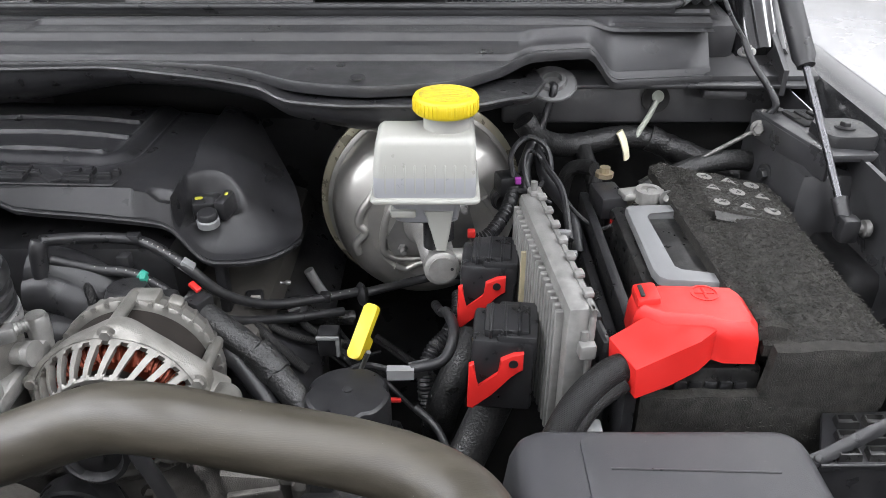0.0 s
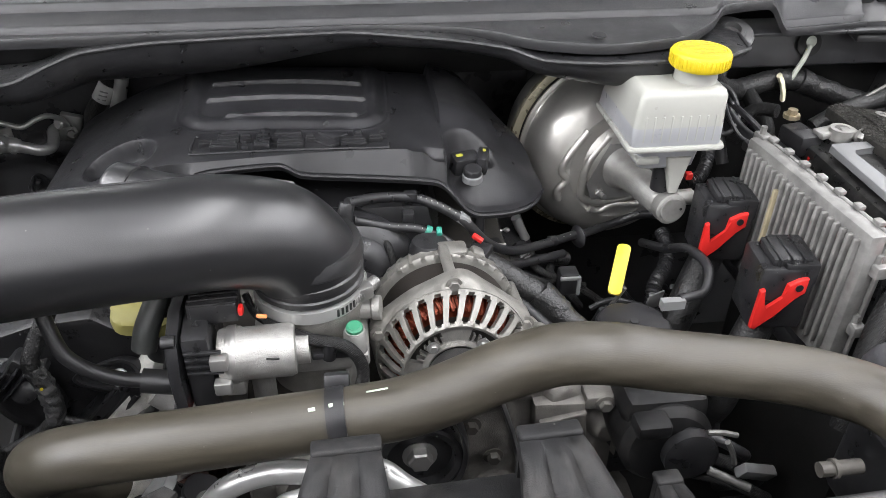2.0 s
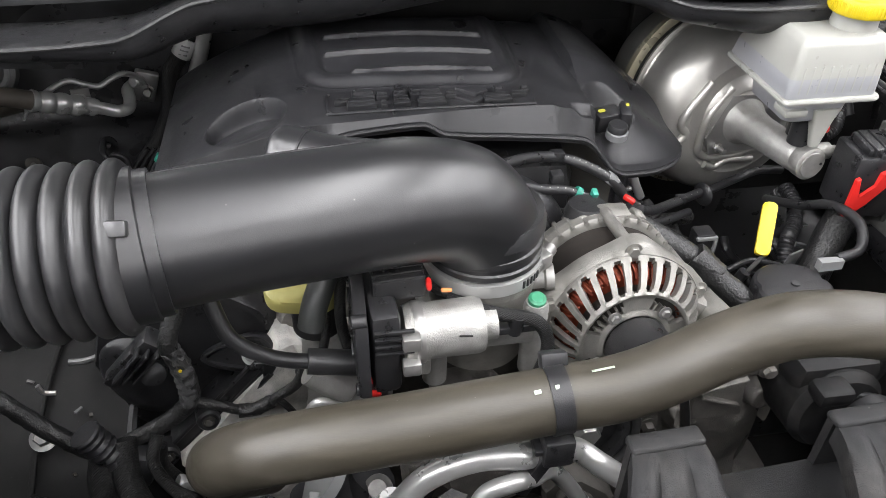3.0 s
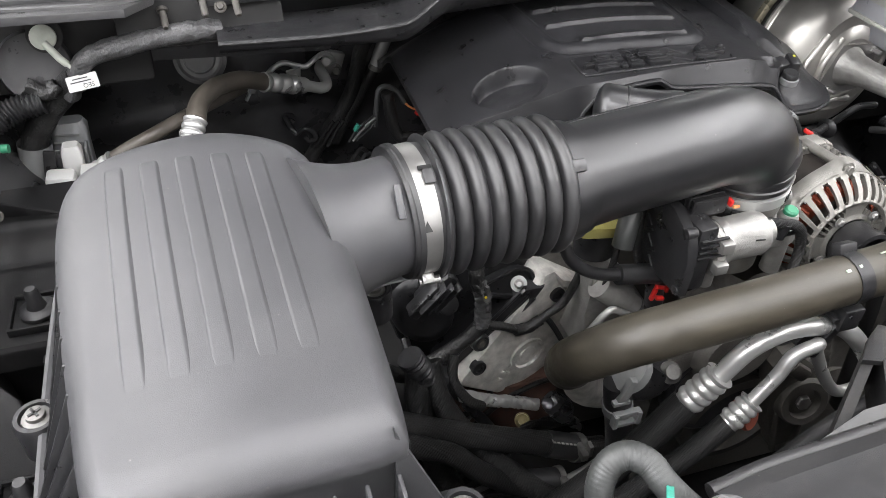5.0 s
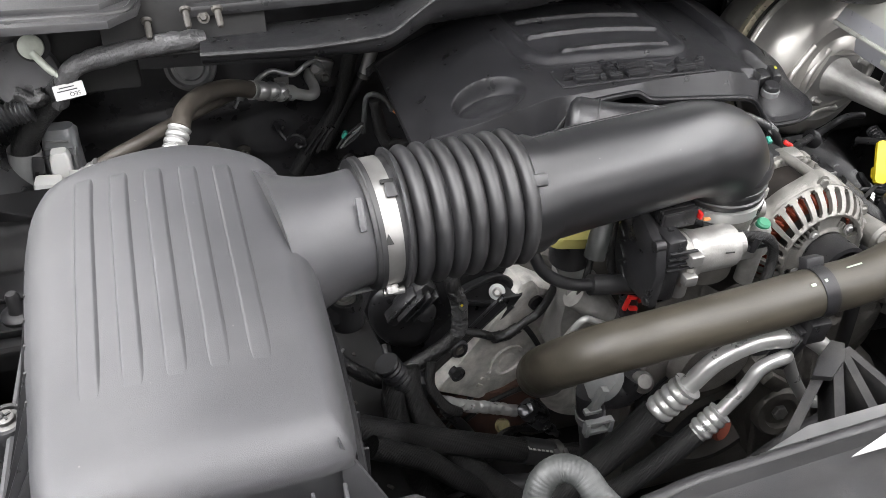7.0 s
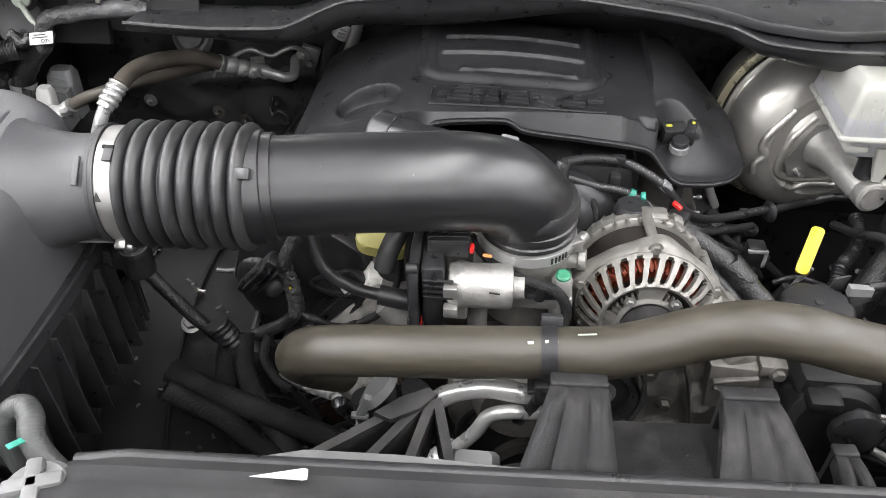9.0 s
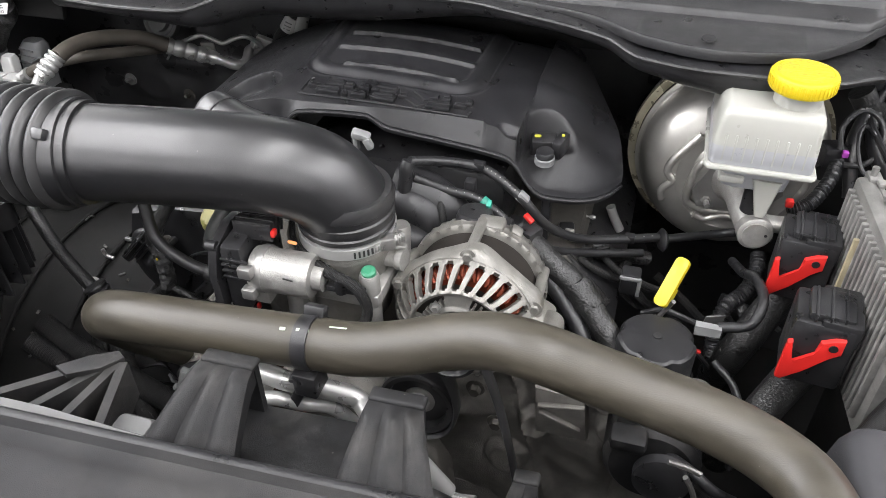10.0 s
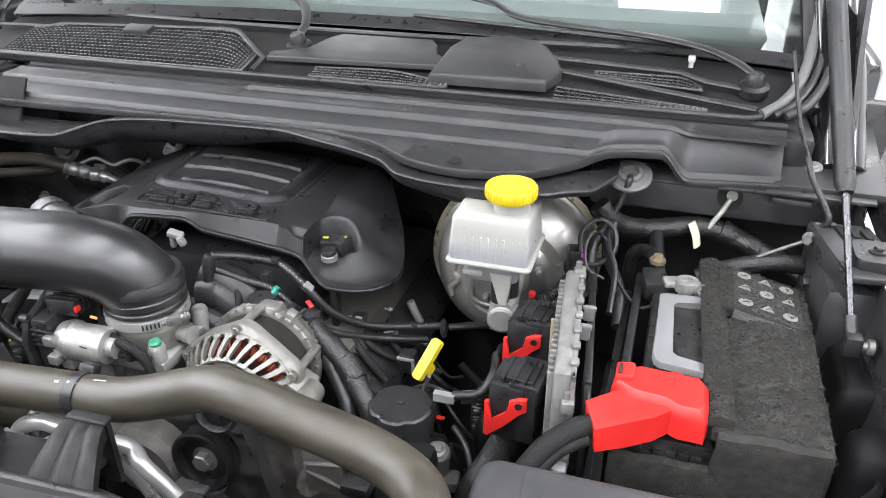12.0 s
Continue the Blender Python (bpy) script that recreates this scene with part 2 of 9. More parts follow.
def join(*bms):
    out = bms[0]
    for b in bms[1:]:
        add(out, b)
    return out


def box(size, at, bevel=0.003, rot=(0, 0, 0), seg=2, taper=None):
    """A block with rounded edges; at: its centre. taper: the top's scale in x and y."""
    bm = bmesh.new()
    bmesh.ops.create_cube(bm, size=1.0)
    for v in bm.verts:
        if taper and v.co.z > 0:
            v.co.x *= taper[0]
            v.co.y *= taper[1]
        v.co = Vector((v.co.x * size[0], v.co.y * size[1], v.co.z * size[2]))
    if bevel:
        bmesh.ops.bevel(bm, geom=bm.edges[:], offset=min(bevel, 0.45 * min(size)), segments=seg, affect="EDGES", profile=0.5)
    bmesh.ops.transform(bm, matrix=pose(*at, *rot), verts=bm.verts)
    return bm


def spline(pts, n=10):
    """Points of a smooth curve through pts."""
    p = [Vector(q) for q in pts]
    if len(p) == 2:
        return [p[0].lerp(p[1], i / n) for i in range(n + 1)]
    out = []
    for i in range(len(p) - 1):
        a, b = p[i], p[i + 1]
        ta = (p[i + 1] - p[i - 1]) / 2 if i else b - a
        tb = (p[i + 2] - p[i]) / 2 if i + 2 < len(p) else b - a
        for k in range(n):
            u = k / n
            out.append((2 * u**3 - 3 * u**2 + 1) * a + (u**3 - 2 * u**2 + u) * ta + (3 * u**2 - 2 * u**3) * b + (u**3 - u**2) * tb)
    return out + [p[-1]]


def sweep(path, radius, seg=14, cap=True, flat=1.0, up=None, wall=0.0):
    """A tube along path; radius: a number or a function of the length run in metres. flat: its height over its width."""
    bm = bmesh.new()
    n = len(path)
    tang = [(path[min(i + 1, n - 1)] - path[max(i - 1, 0)]).normalized() for i in range(n)]
    side = tang[0].cross(Vector(up) if up else Vector((0, 0, 1)))
    if side.length < 1e-3:
        side = tang[0].cross(Vector((0, 1, 0)))
    side.normalize()
    rings, run = [], 0.0
    for i, (q, t) in enumerate(zip(path, tang)):
        if i:
            run += (q - path[i - 1]).length
        side = (side - t * side.dot(t)).normalized()
        top = side.cross(t)
        r = radius(run) if callable(radius) else radius
        rings.append([bm.verts.new(q + r * (math.cos(a) * side + flat * math.sin(a) * top)) for a in (2 * math.pi * k / seg for k in range(seg))])
    for a, b in zip(rings, rings[1:]):
        for k in range(seg):
            bm.faces.new((a[k], a[(k + 1) % seg], b[(k + 1) % seg], b[k]))
    if cap:
        bm.faces.new(rings[0][::-1])
        bm.faces.new(rings[-1])
    return bm


def pipe(pts, r, seg=12, n=8, **kw):
    return sweep(spline(pts, n), r, seg, **kw)


def straight(a, b, r, steps=40, seg=28, **kw):
    a, b = Vector(a), Vector(b)
    return sweep([a.lerp(b, i / steps) for i in range(steps + 1)], r, seg, **kw)


def lathe(profile, at, axis, seg=48):
    """A turned body: profile of (radius, height along axis from at)."""
    bm = bmesh.new()
    m = Matrix.Translation(at) @ Vector(axis).to_track_quat("Z", "Y").to_matrix().to_4x4()
    rings = []
    for r, h in profile:
        if r < 1e-6:
            rings.append([bm.verts.new(m @ Vector((0, 0, h)))])
        else:
            rings.append([bm.verts.new(m @ Vector((r * math.cos(a), r * math.sin(a), h))) for a in (2 * math.pi * k / seg for k in range(seg))])
    for a, b in zip(rings, rings[1:]):
        for k in range(seg):
            q = [a[k % len(a)], a[(k + 1) % len(a)], b[(k + 1) % len(b)], b[k % len(b)]]
            q = list(dict.fromkeys(q))
            if len(q) > 2:
                bm.faces.new(q)
    if len(rings[0]) > 1:
        bm.faces.new(rings[0][::-1])
    if len(rings[-1]) > 1:
        bm.faces.new(rings[-1])
    return bm


def prism(outline, depth, m, bevel=0.0, seg=2):
    """A plate: an outline of (u, v) raised by depth, placed by the matrix m."""
    bm = bmesh.new()
    lo = [bm.verts.new((u, v, 0)) for u, v in outline]
    hi = [bm.verts.new((u, v, depth)) for u, v in outline]
    n = len(lo)
    bm.faces.new(lo[::-1])
    top = bm.faces.new(hi)
    for k in range(n):
        bm.faces.new((lo[k], lo[(k + 1) % n], hi[(k + 1) % n], hi[k]))
    if bevel:
        bmesh.ops.bevel(bm, geom=list(top.edges), offset=bevel, segments=seg, affect="EDGES", profile=0.5)
    bmesh.ops.transform(bm, matrix=m, verts=bm.verts)
    return bm


def rounded(w, h, r, n=5):
    """The outline of a rounded rectangle about the origin."""
    out = []
    for cx, cy, a0 in ((w / 2 - r, h / 2 - r, 0), (-w / 2 + r, h / 2 - r, 90), (-w / 2 + r, -h / 2 + r, 180), (w / 2 - r, -h / 2 + r, 270)):
        out += [(cx + r * math.cos(radians(a0 + 90 * i / n)), cy + r * math.sin(radians(a0 + 90 * i / n))) for i in range(n + 1)]
    return out


def loft(rings, cap=True):
    bm = bmesh.new()
    vs = [[bm.verts.new(p) for p in ring] for ring in rings]
    n = len(vs[0])
    for a, b in zip(vs, vs[1:]):
        for k in range(n):
            bm.faces.new((a[k], a[(k + 1) % n], b[(k + 1) % n], b[k]))
    if cap:
        bm.faces.new(vs[0][::-1])
        bm.faces.new(vs[-1])
    return bm


def sheet(f, nu, nv, thick=0.0, solid=False):
    """A sheet f(u, v) with u, v in 0..1; thick: its skirt and back, in metres downwards."""
    bm = bmesh.new()
    g = [[bm.verts.new(f(i / nu, j / nv)) for j in range(nv + 1)] for i in range(nu + 1)]
    for i in range(nu):
        for j in range(nv):
            bm.faces.new((g[i][j], g[i + 1][j], g[i + 1][j + 1], g[i][j + 1]))
    if thick:
        rim = [g[i][0] for i in range(nu + 1)] + [g[nu][j] for j in range(1, nv + 1)] + [g[i][nv] for i in range(nu - 1, -1, -1)] + [g[0][j] for j in range(nv - 1, 0, -1)]
        low = [bm.verts.new(v.co - Vector((0, 0, thick))) for v in rim]
        n = len(rim)
        for k in range(n):
            bm.faces.new((rim[k], low[k], low[(k + 1) % n], rim[(k + 1) % n]))
        if solid:
            under = dict(zip(rim, low))
            h = [[under.get(v) or bm.verts.new(v.co - Vector((0, 0, thick))) for v in row] for row in g]
            for i in range(nu):
                for j in range(nv):
                    bm.faces.new((h[i][j], h[i][j + 1], h[i + 1][j + 1], h[i + 1][j]))
    return bm


def lut(table, x):
    """A smooth curve through a short table of (x, y)."""
    n = len(table)
    if x <= table[0][0]:
        return table[0][1]
    for i in range(n - 1):
        (a, ya), (b, yb) = table[i], table[i + 1]
        if x <= b:
            h = b - a
            s = (yb - ya) / h
            sl = (ya - table[i - 1][1]) / (a - table[i - 1][0]) if i else s
            sr = (table[i + 2][1] - yb) / (table[i + 2][0] - b) if i + 2 < n else s
            ta = 0 if sl * s <= 0 else 2 * sl * s / (sl + s)
            tb = 0 if sr * s <= 0 else 2 * sr * s / (sr + s)
            u = (x - a) / h
            return (2 * u**3 - 3 * u**2 + 1) * ya + (u**3 - 2 * u**2 + u) * h * ta + (3 * u**2 - 2 * u**3) * yb + (u**3 - u**2) * h * tb
    return table[-1][1]


def step(a, b, x):
    u = min(1.0, max(0.0, (x - a) / (b - a)))
    return u * u * (3 - 2 * u)


def bolt(at, axis, r=0.006, h=0.005, flange=1.5):
    """A hexagon head on a flange."""
    f = lathe([(r * flange, 0), (r * flange, 0.0015), (r * 1.1, 0.002)], at, axis, 20)
    x = lathe([(r, 0.0015), (r, h * 0.85), (r * 0.85, h), (0, h)], at, axis, 6)
    return join(f, x)


def facing(at, normal, spin=0.0):
    """The pose of a plate at at whose z looks along normal."""
    return Matrix.Translation(at) @ Vector(normal).to_track_quat("Z", "Y").to_matrix().to_4x4() @ pose(0, 0, 0, 0, 0, spin)


def text_on(name, words, size, m, material, parent, depth=0.0004):
    data = bpy.data.curves.new(name, "FONT")
    data.body, data.size, data.extrude = words, size, depth
    data.align_x, data.align_y = "CENTER", "CENTER"
    ob = new(name, data)
    ob.matrix_world = m
    dg = bpy.context.evaluated_depsgraph_get()
    me = bpy.data.meshes.new_from_object(ob.evaluated_get(dg))
    bm = bmesh.new()
    bm.from_mesh(me)
    bmesh.ops.transform(bm, matrix=m, verts=bm.verts)
    bpy.data.objects.remove(ob)
    return part(name, bm, material, parent)

# ---- the room ----
X0, X1, Y0, Y1, H = -7.0, 5.2, -9.5, 9.0, 3.5
solo("ground", box((30, 30, 0.2), (0, 0, -0.1), 0), FLOORP, "pale grey glossy epoxy workshop floor", "floor", "structure")
solo("wall_north", box((X1 - X0 + 0.4, 0.2, H), ((X0 + X1) / 2, Y1 + 0.1, H / 2), 0), WALLP, "white painted workshop wall", "wall", "structure")
solo("wall_south", box((X1 - X0 + 0.4, 0.2, H), ((X0 + X1) / 2, Y0 - 0.1, H / 2), 0), WALLP, "white painted workshop wall", "wall", "structure")
solo("wall_west", box((0.2, Y1 - Y0, H), (X0 - 0.1, (Y0 + Y1) / 2, H / 2), 0), WALLP, "white painted workshop wall", "wall", "structure")
solo("wall_east", box((0.2, Y1 - Y0, H), (X1 + 0.1, (Y0 + Y1) / 2, H / 2), 0), WALLP, "white painted workshop wall", "wall", "structure")
solo("ceiling", box((X1 - X0 + 0.4, Y1 - Y0 + 0.4, 0.2), ((X0 + X1) / 2, (Y0 + Y1) / 2, H + 0.1), 0), WALLP, "white painted workshop ceiling", "ceiling", "structure")
solo("baseboard", box((0.02, Y1 - Y0, 0.22), (X1 - 0.012, (Y0 + Y1) / 2, 0.111), 0.004), SKIRT, "grey skirting strip along the white wall", "baseboard", "structure")
# assumed fixtures out of view, one for each added area lamp
for lx in (-5.1, -3.4, -1.7, 0.0, 1.7, 3.4):
    for ly in (-6.6, -0.2, 4.2):
        lamp = thing("ceiling_light", "assumed white tube light under the ceiling, out of view", "ceiling light", (lx, ly, 3.40), "ceiling lights")
        part("housing", box((0.40, 4.3, 0.06), (lx, ly, 3.45), 0.01), WALLP, lamp)
        part("diffuser", box((0.34, 4.2, 0.02), (lx, ly, 3.405), 0.004), LAMPGLOW, lamp)

# ---- the truck's body ----
body = thing("truck_body", "black pickup truck front body with the engine bay open", "truck body", (-0.45, 1.2, 0.0))
part("firewall", box((1.95, 0.03, 0.86), (-0.43, 1.235, 0.93), 0.004), UNDERPAINT, body)
part("bay_floor", box((1.98, 1.45, 0.02), (-0.43, 0.53, 0.52), 0.004), DARK, body)
part("underbody", box((1.7, 1.3, 0.5), (-0.43, 0.55, 0.255), 0.02), DARK, body)


def fender(sx):
    """An outer wing with a rolled edge; sx: +1 for the one past the battery."""
    x0 = 0.50 if sx > 0 else -1.36

    def f(u, v):
        y = -0.25 + 1.75 * v
        z = 1.235 + 0.055 * v
        if u < 0.15:
            return Vector((x0 + sx * (0.0 + 0.02 * u / 0.15), y, z - 0.03 + 0.03 * u / 0.15))
        w = (u - 0.15) / 0.85
        return Vector((x0 + sx * (0.02 + 0.30 * math.sin(w * 1.45)), y, z - 0.45 * (1 - math.cos(w * 1.45))))

    return sheet(f, 26, 20)


part("fender", fender(1), PAINT, body, "glossy black painted outer wing")
part("fender", fender(-1), PAINT, body, "glossy black painted outer wing")


def apron(sx):
    x0 = 0.485 if sx > 0 else -1.345

    def f(u, v):
        y = 0.15 + 1.08 * v
        z = 1.215 - 0.62 * u + 0.05 * v
        bulge = 0.03 * step(0.1, 0.5, u)
        return Vector((x0 - sx * (bulge + 0.05 * math.exp(-((v - 0.72) / 0.12) ** 2) * step(0.1, 0.3, u)), y, z))

    return sheet(f, 20, 30)


part("inner_apron", apron(1), UNDERPAINT, body)
part("inner_apron", apron(-1), UNDERPAINT, body)

# open bonnet above the bay, black inside
hood = thing("hood", "open black bonnet standing up above the engine bay", "hood", (-0.43, 1.35, 1.61))


def hood_sheet(u, v):
    x = -1.30 + 1.74 * u
    a = radians(58)
    d = 0.02 + 1.15 * v
    crown = 0.05 * math.sin(math.pi * u)
    return Vector((x, 1.36 - d * math.cos(a) + crown * math.sin(a), 1.61 + d * math.sin(a) + crown * math.cos(a)))


part("outer_panel", sheet(hood_sheet, 24, 16, 0.03), PAINT, hood)
part("hood_liner", box((1.45, 0.95, 0.02), (-0.43, 1.035, 2.09), 0.008, (-58, 0, 0)), DARK, hood)

# ---- cowl ----
LIP = [(-1.05, 0.925), (-0.55, 0.94), (-0.40, 0.945), (-0.30, 0.932), (-0.24, 0.912), (-0.17, 0.865), (-0.09, 0.846), (0.0, 0.862),
       (0.07, 0.920), (0.12, 0.985), (0.19, 1.002), (0.235, 1.010), (0.37, 1.030)]


def cowl_column(x):
    """The cowl's section at x: a thin lip, a channel, three straight ridges with rounded noses and a trough below the tray."""
    yl = lut(LIP, x)
    w = step(0.190, 0.236, x)
    zl = 1.322 - 0.045 * w
    ya = max(0.962, yl + 0.014)
    za = 1.3290 - 0.042 * w
    yb = max(1.006, ya + 0.022) + 0.014 * w
    zb = 1.3450 - 0.012 * w
    yc = 1.046 + 0.010 * w
    third = step(-0.56, -0.53, x) * step(0.34, 0.10, x)
    zc = zb + 0.001 + 0.007 * third
    return [(yl + 0.004, zl - 0.012), (yl, zl - 0.002), (yl + 0.002, zl + 0.002), (yl + 0.006, zl + 0.0022), (yl + 0.009, zl - 0.001), (ya - 0.003, za - 0.0085),
            (ya, za - 0.0015), (ya + 0.002, za), (ya + 0.006, za + 0.0004), (yb - 0.004, zb - 0.0105), (yb, zb - 0.0015), (yb + 0.002, zb), (yb + 0.007, zb + 0.0006),
            (yc - 0.003, zb + 0.0006), (yc, zc), (yc + 0.003, zc + 0.0012), (yc + 0.010, zc + 0.0010), (1.066, 1.3425), (1.080, 1.3470), (1.090, 1.356)]


bm = bmesh.new()
cols = []
for i in range(161):
    x = -1.05 + 1.42 * i / 160
    cols.append([bm.verts.new((x, y, z)) for y, z in cowl_column(x)])
for a, b in zip(cols, cols[1:]):
    for k in range(len(a) - 1):
        bm.faces.new((a[k], b[k], b[k + 1], a[k + 1]))
cowl = part("cowl_panel", bm, COWL, body, "dark grey ridged plastic cowl below the windscreen", smooth=50)
for fx in (-0.62, -0.365, -0.10):
    part("push_clip", lathe([(0.009, 0), (0.0085, 0.0015), (0.004, 0.0015), (0, 0.0022)], (fx, lut(LIP, fx) + 0.032, 1.3245), (0, -0.1, 1), 20), BLACK, cowl)


# tray below the windscreen, with grilles of fine bars and raised covers
TRAY_Y, TRAY_Z, TRAY_SLOPE = 1.083, 1.361, 0.25


def on_tray(x, y, h=0.0):
    return Vector((x, y, TRAY_Z + TRAY_SLOPE * (y - TRAY_Y) + h))


def bar_grille(x0, x1, front, back, cols, rows):
    """Crossed bars between two edges; front and back: tables of (x, y)."""
    out = bmesh.new()
    for i in range(cols + 1):
        x = x0 + (x1 - x0) * i / cols
        p, q = on_tray(x, lut(front, x)), on_tray(x, lut(back, x))
        add(out, sweep([p, q], 0.0018, 4, flat=1.6))
    for j in range(rows + 1):
        pts = [on_tray(x, lut(front, x) + (lut(back, x) - lut(front, x)) * j / rows, 0.0006) for x in (x0 + (x1 - x0) * k / 24 for k in range(25))]
        add(out, sweep(pts, 0.0030 if j in (0, rows) else 0.0016, 5))
    return out


def tray_plate(pts, h, bevel, lift=0.0):
    """A raised cover on the tray with rounded upper edges."""
    bm_ = prism(pts, h, Matrix.Identity(4), bevel, 3)
    for v in bm_.verts:
        v.co = on_tray(v.co.x, v.co.y, v.co.z + lift)
    return bm_


part("tray_floor", sheet(lambda u, v: on_tray(-1.22 + 1.60 * u, 1.080 + 0.22 * v, -0.010), 12, 4), DARK, cowl)
part("tray_lip", sweep([Vector((-1.16 + 1.47 * i / 60, TRAY_Y, TRAY_Z)) for i in range(61)] + spline([(0.325, 1.088, 1.363), (0.355, 1.112, 1.374), (0.385, 1.165, 1.398), (0.405, 1.25, 1.44), (0.415, 1.38, 1.52)], 6), 0.0050, 10), COWL, cowl, "dark grey rounded tray edge")
part("tray_underside", sheet(lambda u, v: Vector((-1.16 + 1.48 * u, TRAY_Y - 0.003 + 0.010 * v * v, TRAY_Z - 0.002 - (0.016 + 0.012 * math.sin(math.pi * min(1, max(0, (u - 0.55) / 0.45)))) * v)), 40, 6), COWL, cowl)
part("grille", bar_grille(-1.125, -0.572, [(-1.13, 1.089), (-0.57, 1.092)], [(-1.13, 1.188), (-1.09, 1.192), (-1.07, 1.206), (-0.70, 1.232), (-0.66, 1.228), (-0.57, 1.145)], 58, 11), BLACK, cowl, "black plastic grille of fine crossed bars")
part("grille_border", sweep([on_tray(x, y, 0.002) for x, y in ((-1.22, 1.190), (-1.09, 1.196), (-1.07, 1.210), (-0.90, 1.222), (-0.70, 1.238), (-0.66, 1.234), (-0.60, 1.180), (-0.555, 1.140), (-0.555, 1.094))], 0.006, 8, flat=0.6), COWL, cowl)
part("grille_clip", box((0.060, 0.030, 0.012), on_tray(-0.875, 1.205, 0.004), 0.003, (14, 0, 0)), COWL, cowl)
part("grille", bar_grille(-0.440, -0.180, [(-0.44, 1.094), (-0.18, 1.094)], [(-0.44, 1.124), (-0.30, 1.132), (-0.18, 1.106)], 28, 4), BLACK, cowl, "black plastic grille of fine crossed bars")
part("grille", bar_grille(0.005, 0.250, [(0.0, 1.089), (0.25, 1.089)], [(0.0, 1.126), (0.25, 1.097)], 28, 3), BLACK, cowl, "black plastic grille of fine crossed bars")
part("grille", bar_grille(0.060, 0.240, [(0.06, 1.170), (0.24, 1.150)], [(0.06, 1.186), (0.20, 1.186), (0.24, 1.160)], 22, 3), BLACK, cowl, "black plastic grille of fine crossed bars")
part("tray_cover", tray_plate([(-0.545, 1.135), (-0.19, 1.150), (-0.19, 1.165), (-0.23, 1.185), (-0.23, 1.215), (-0.25, 1.238), (-0.43, 1.238), (-0.455, 1.215), (-0.475, 1.170), (-0.545, 1.155)], 0.010, 0.004), COWL, cowl)
part("raised_cover", tray_plate([(-0.215, 1.104), (-0.01, 1.108), (0.010, 1.150), (-0.004, 1.185), (-0.030, 1.226), (-0.060, 1.246), (-0.109, 1.256), (-0.186, 1.238), (-0.205, 1.200)], 0.020, 0.008), COWL, cowl, "dark grey domed cover over the wiper gear")
part("tray_rail", sweep([on_tray(x, y, 0.005) for x, y in ((-0.01, 1.172), (0.05, 1.160), (0.15, 1.138), (0.25, 1.116), (0.322, 1.100))], 0.0075, 10, flat=0.6), COWL, cowl)
part("tray_rail", sweep([on_tray(x, y, 0.004) for x, y in ((-0.02, 1.214), (0.10, 1.204), (0.20, 1.196), (0.245, 1.172), (0.30, 1.160))], 0.0075, 10, flat=0.6), COWL, cowl)
part("rear_strip", sweep([on_tray(x, 1.262 + 0.01 * math.sin(3 * x), 0.006) for x in (-1.2 + 1.56 * k / 30 for k in range(31))], 0.008, 8, flat=0.6), COWL, cowl)
part("washer_jet", join(box((0.012, 0.014, 0.010), on_tray(0.217, 1.222, 0.016), 0.002), lathe([(0.004, -0.012), (0.004, 0.004)], on_tray(0.217, 1.224, 0.012), (0, 0, 1), 10)), LABEL, cowl, "small white washer jet")
for k, (dx, r) in enumerate(((0.0, 0.0085), (0.018, 0.006), (0.034, 0.0075))):
    part("corner_seal", pipe([(0.330 + dx, 1.092, 1.366), (0.362 + dx, 1.120 - dx * 0.2, 1.382), (0.388 + dx, 1.175, 1.408), (0.404 + dx, 1.26, 1.452), (0.412 + dx, 1.38, 1.53)], r, 10, 8), SEAL if k else GREYD, cowl, "grey rubber corner seal")
part("end_panel", box((0.06, 0.09, 0.014), (0.395, 1.07, 1.256), 0.005, (4, 0, -6)), COWL, cowl)
part("end_panel", box((0.05, 0.16, 0.07), (0.385, 1.16, 1.315), 0.014, (8, 0, 4)), COWL, cowl)
part("push_clip", lathe([(0.014, 0), (0.013, 0.003), (0.006, 0.0035), (0, 0.004)], (0.393, 1.055, 1.266), (0, -0.1, 1), 20), BLACK, cowl)

# lower black apron with a wavy upper edge
LOWY = [(-1.04, 0.893), (-0.90, 0.880), (-0.82, 0.884), (-0.765, 0.915), (-0.73, 0.940), (-0.64, 0.955), (-0.43, 0.955), (-0.32, 0.925), (-0.22, 0.902),
        (-0.175, 0.868), (-0.09, 0.850), (0.03, 0.848), (0.10, 0.90), (0.13, 0.99)]
LOWZ = [(-1.04, 1.283), (-0.82, 1.288), (-0.74, 1.306), (-0.33, 1.316), (-0.22, 1.308), (-0.17, 1.302), (0.06, 1.305), (0.13, 1.285)]


def low_point(u, v):
    x = -1.04 + 1.17 * u
    y, z = lut(LOWY, x) - 0.030, lut(LOWZ, x) + 0.007
    if v < 0.25:
        w = v / 0.25
        return Vector((x, y + 0.11 * (1 - w), z - 0.012 * (1 - w)))
    w = (v - 0.25) / 0.75
    drop = (0.042 + 0.018 * math.sin(9 * x + 1.0)) * (1 - 0.72 * step(-0.05, 0.02, x))
    return Vector((x, y + 0.045 * w * w, z - drop * w - 0.004 * math.sin(w * 3.1)))


low = thing("cowl_apron", "black moulded apron with a wavy edge below the cowl", "panel", (-0.45, 0.92, 1.22))
part("apron_sheet", sheet(low_point, 120, 16), BLACK, low, smooth=60)
part("apron_edge", sweep([low_point(i / 140, 0.25) for i in range(141)], 0.003, 8), SEAL, low)
part("back_sheet", box((1.34, 0.02, 0.16), (-0.42, 1.19, 1.24), 0.006), DARK, low)

# ---- windscreen, wipers ----
screen = thing("windscreen", "clear curved windscreen behind the cowl", "windscreen", (-0.43, 1.3, 1.40))


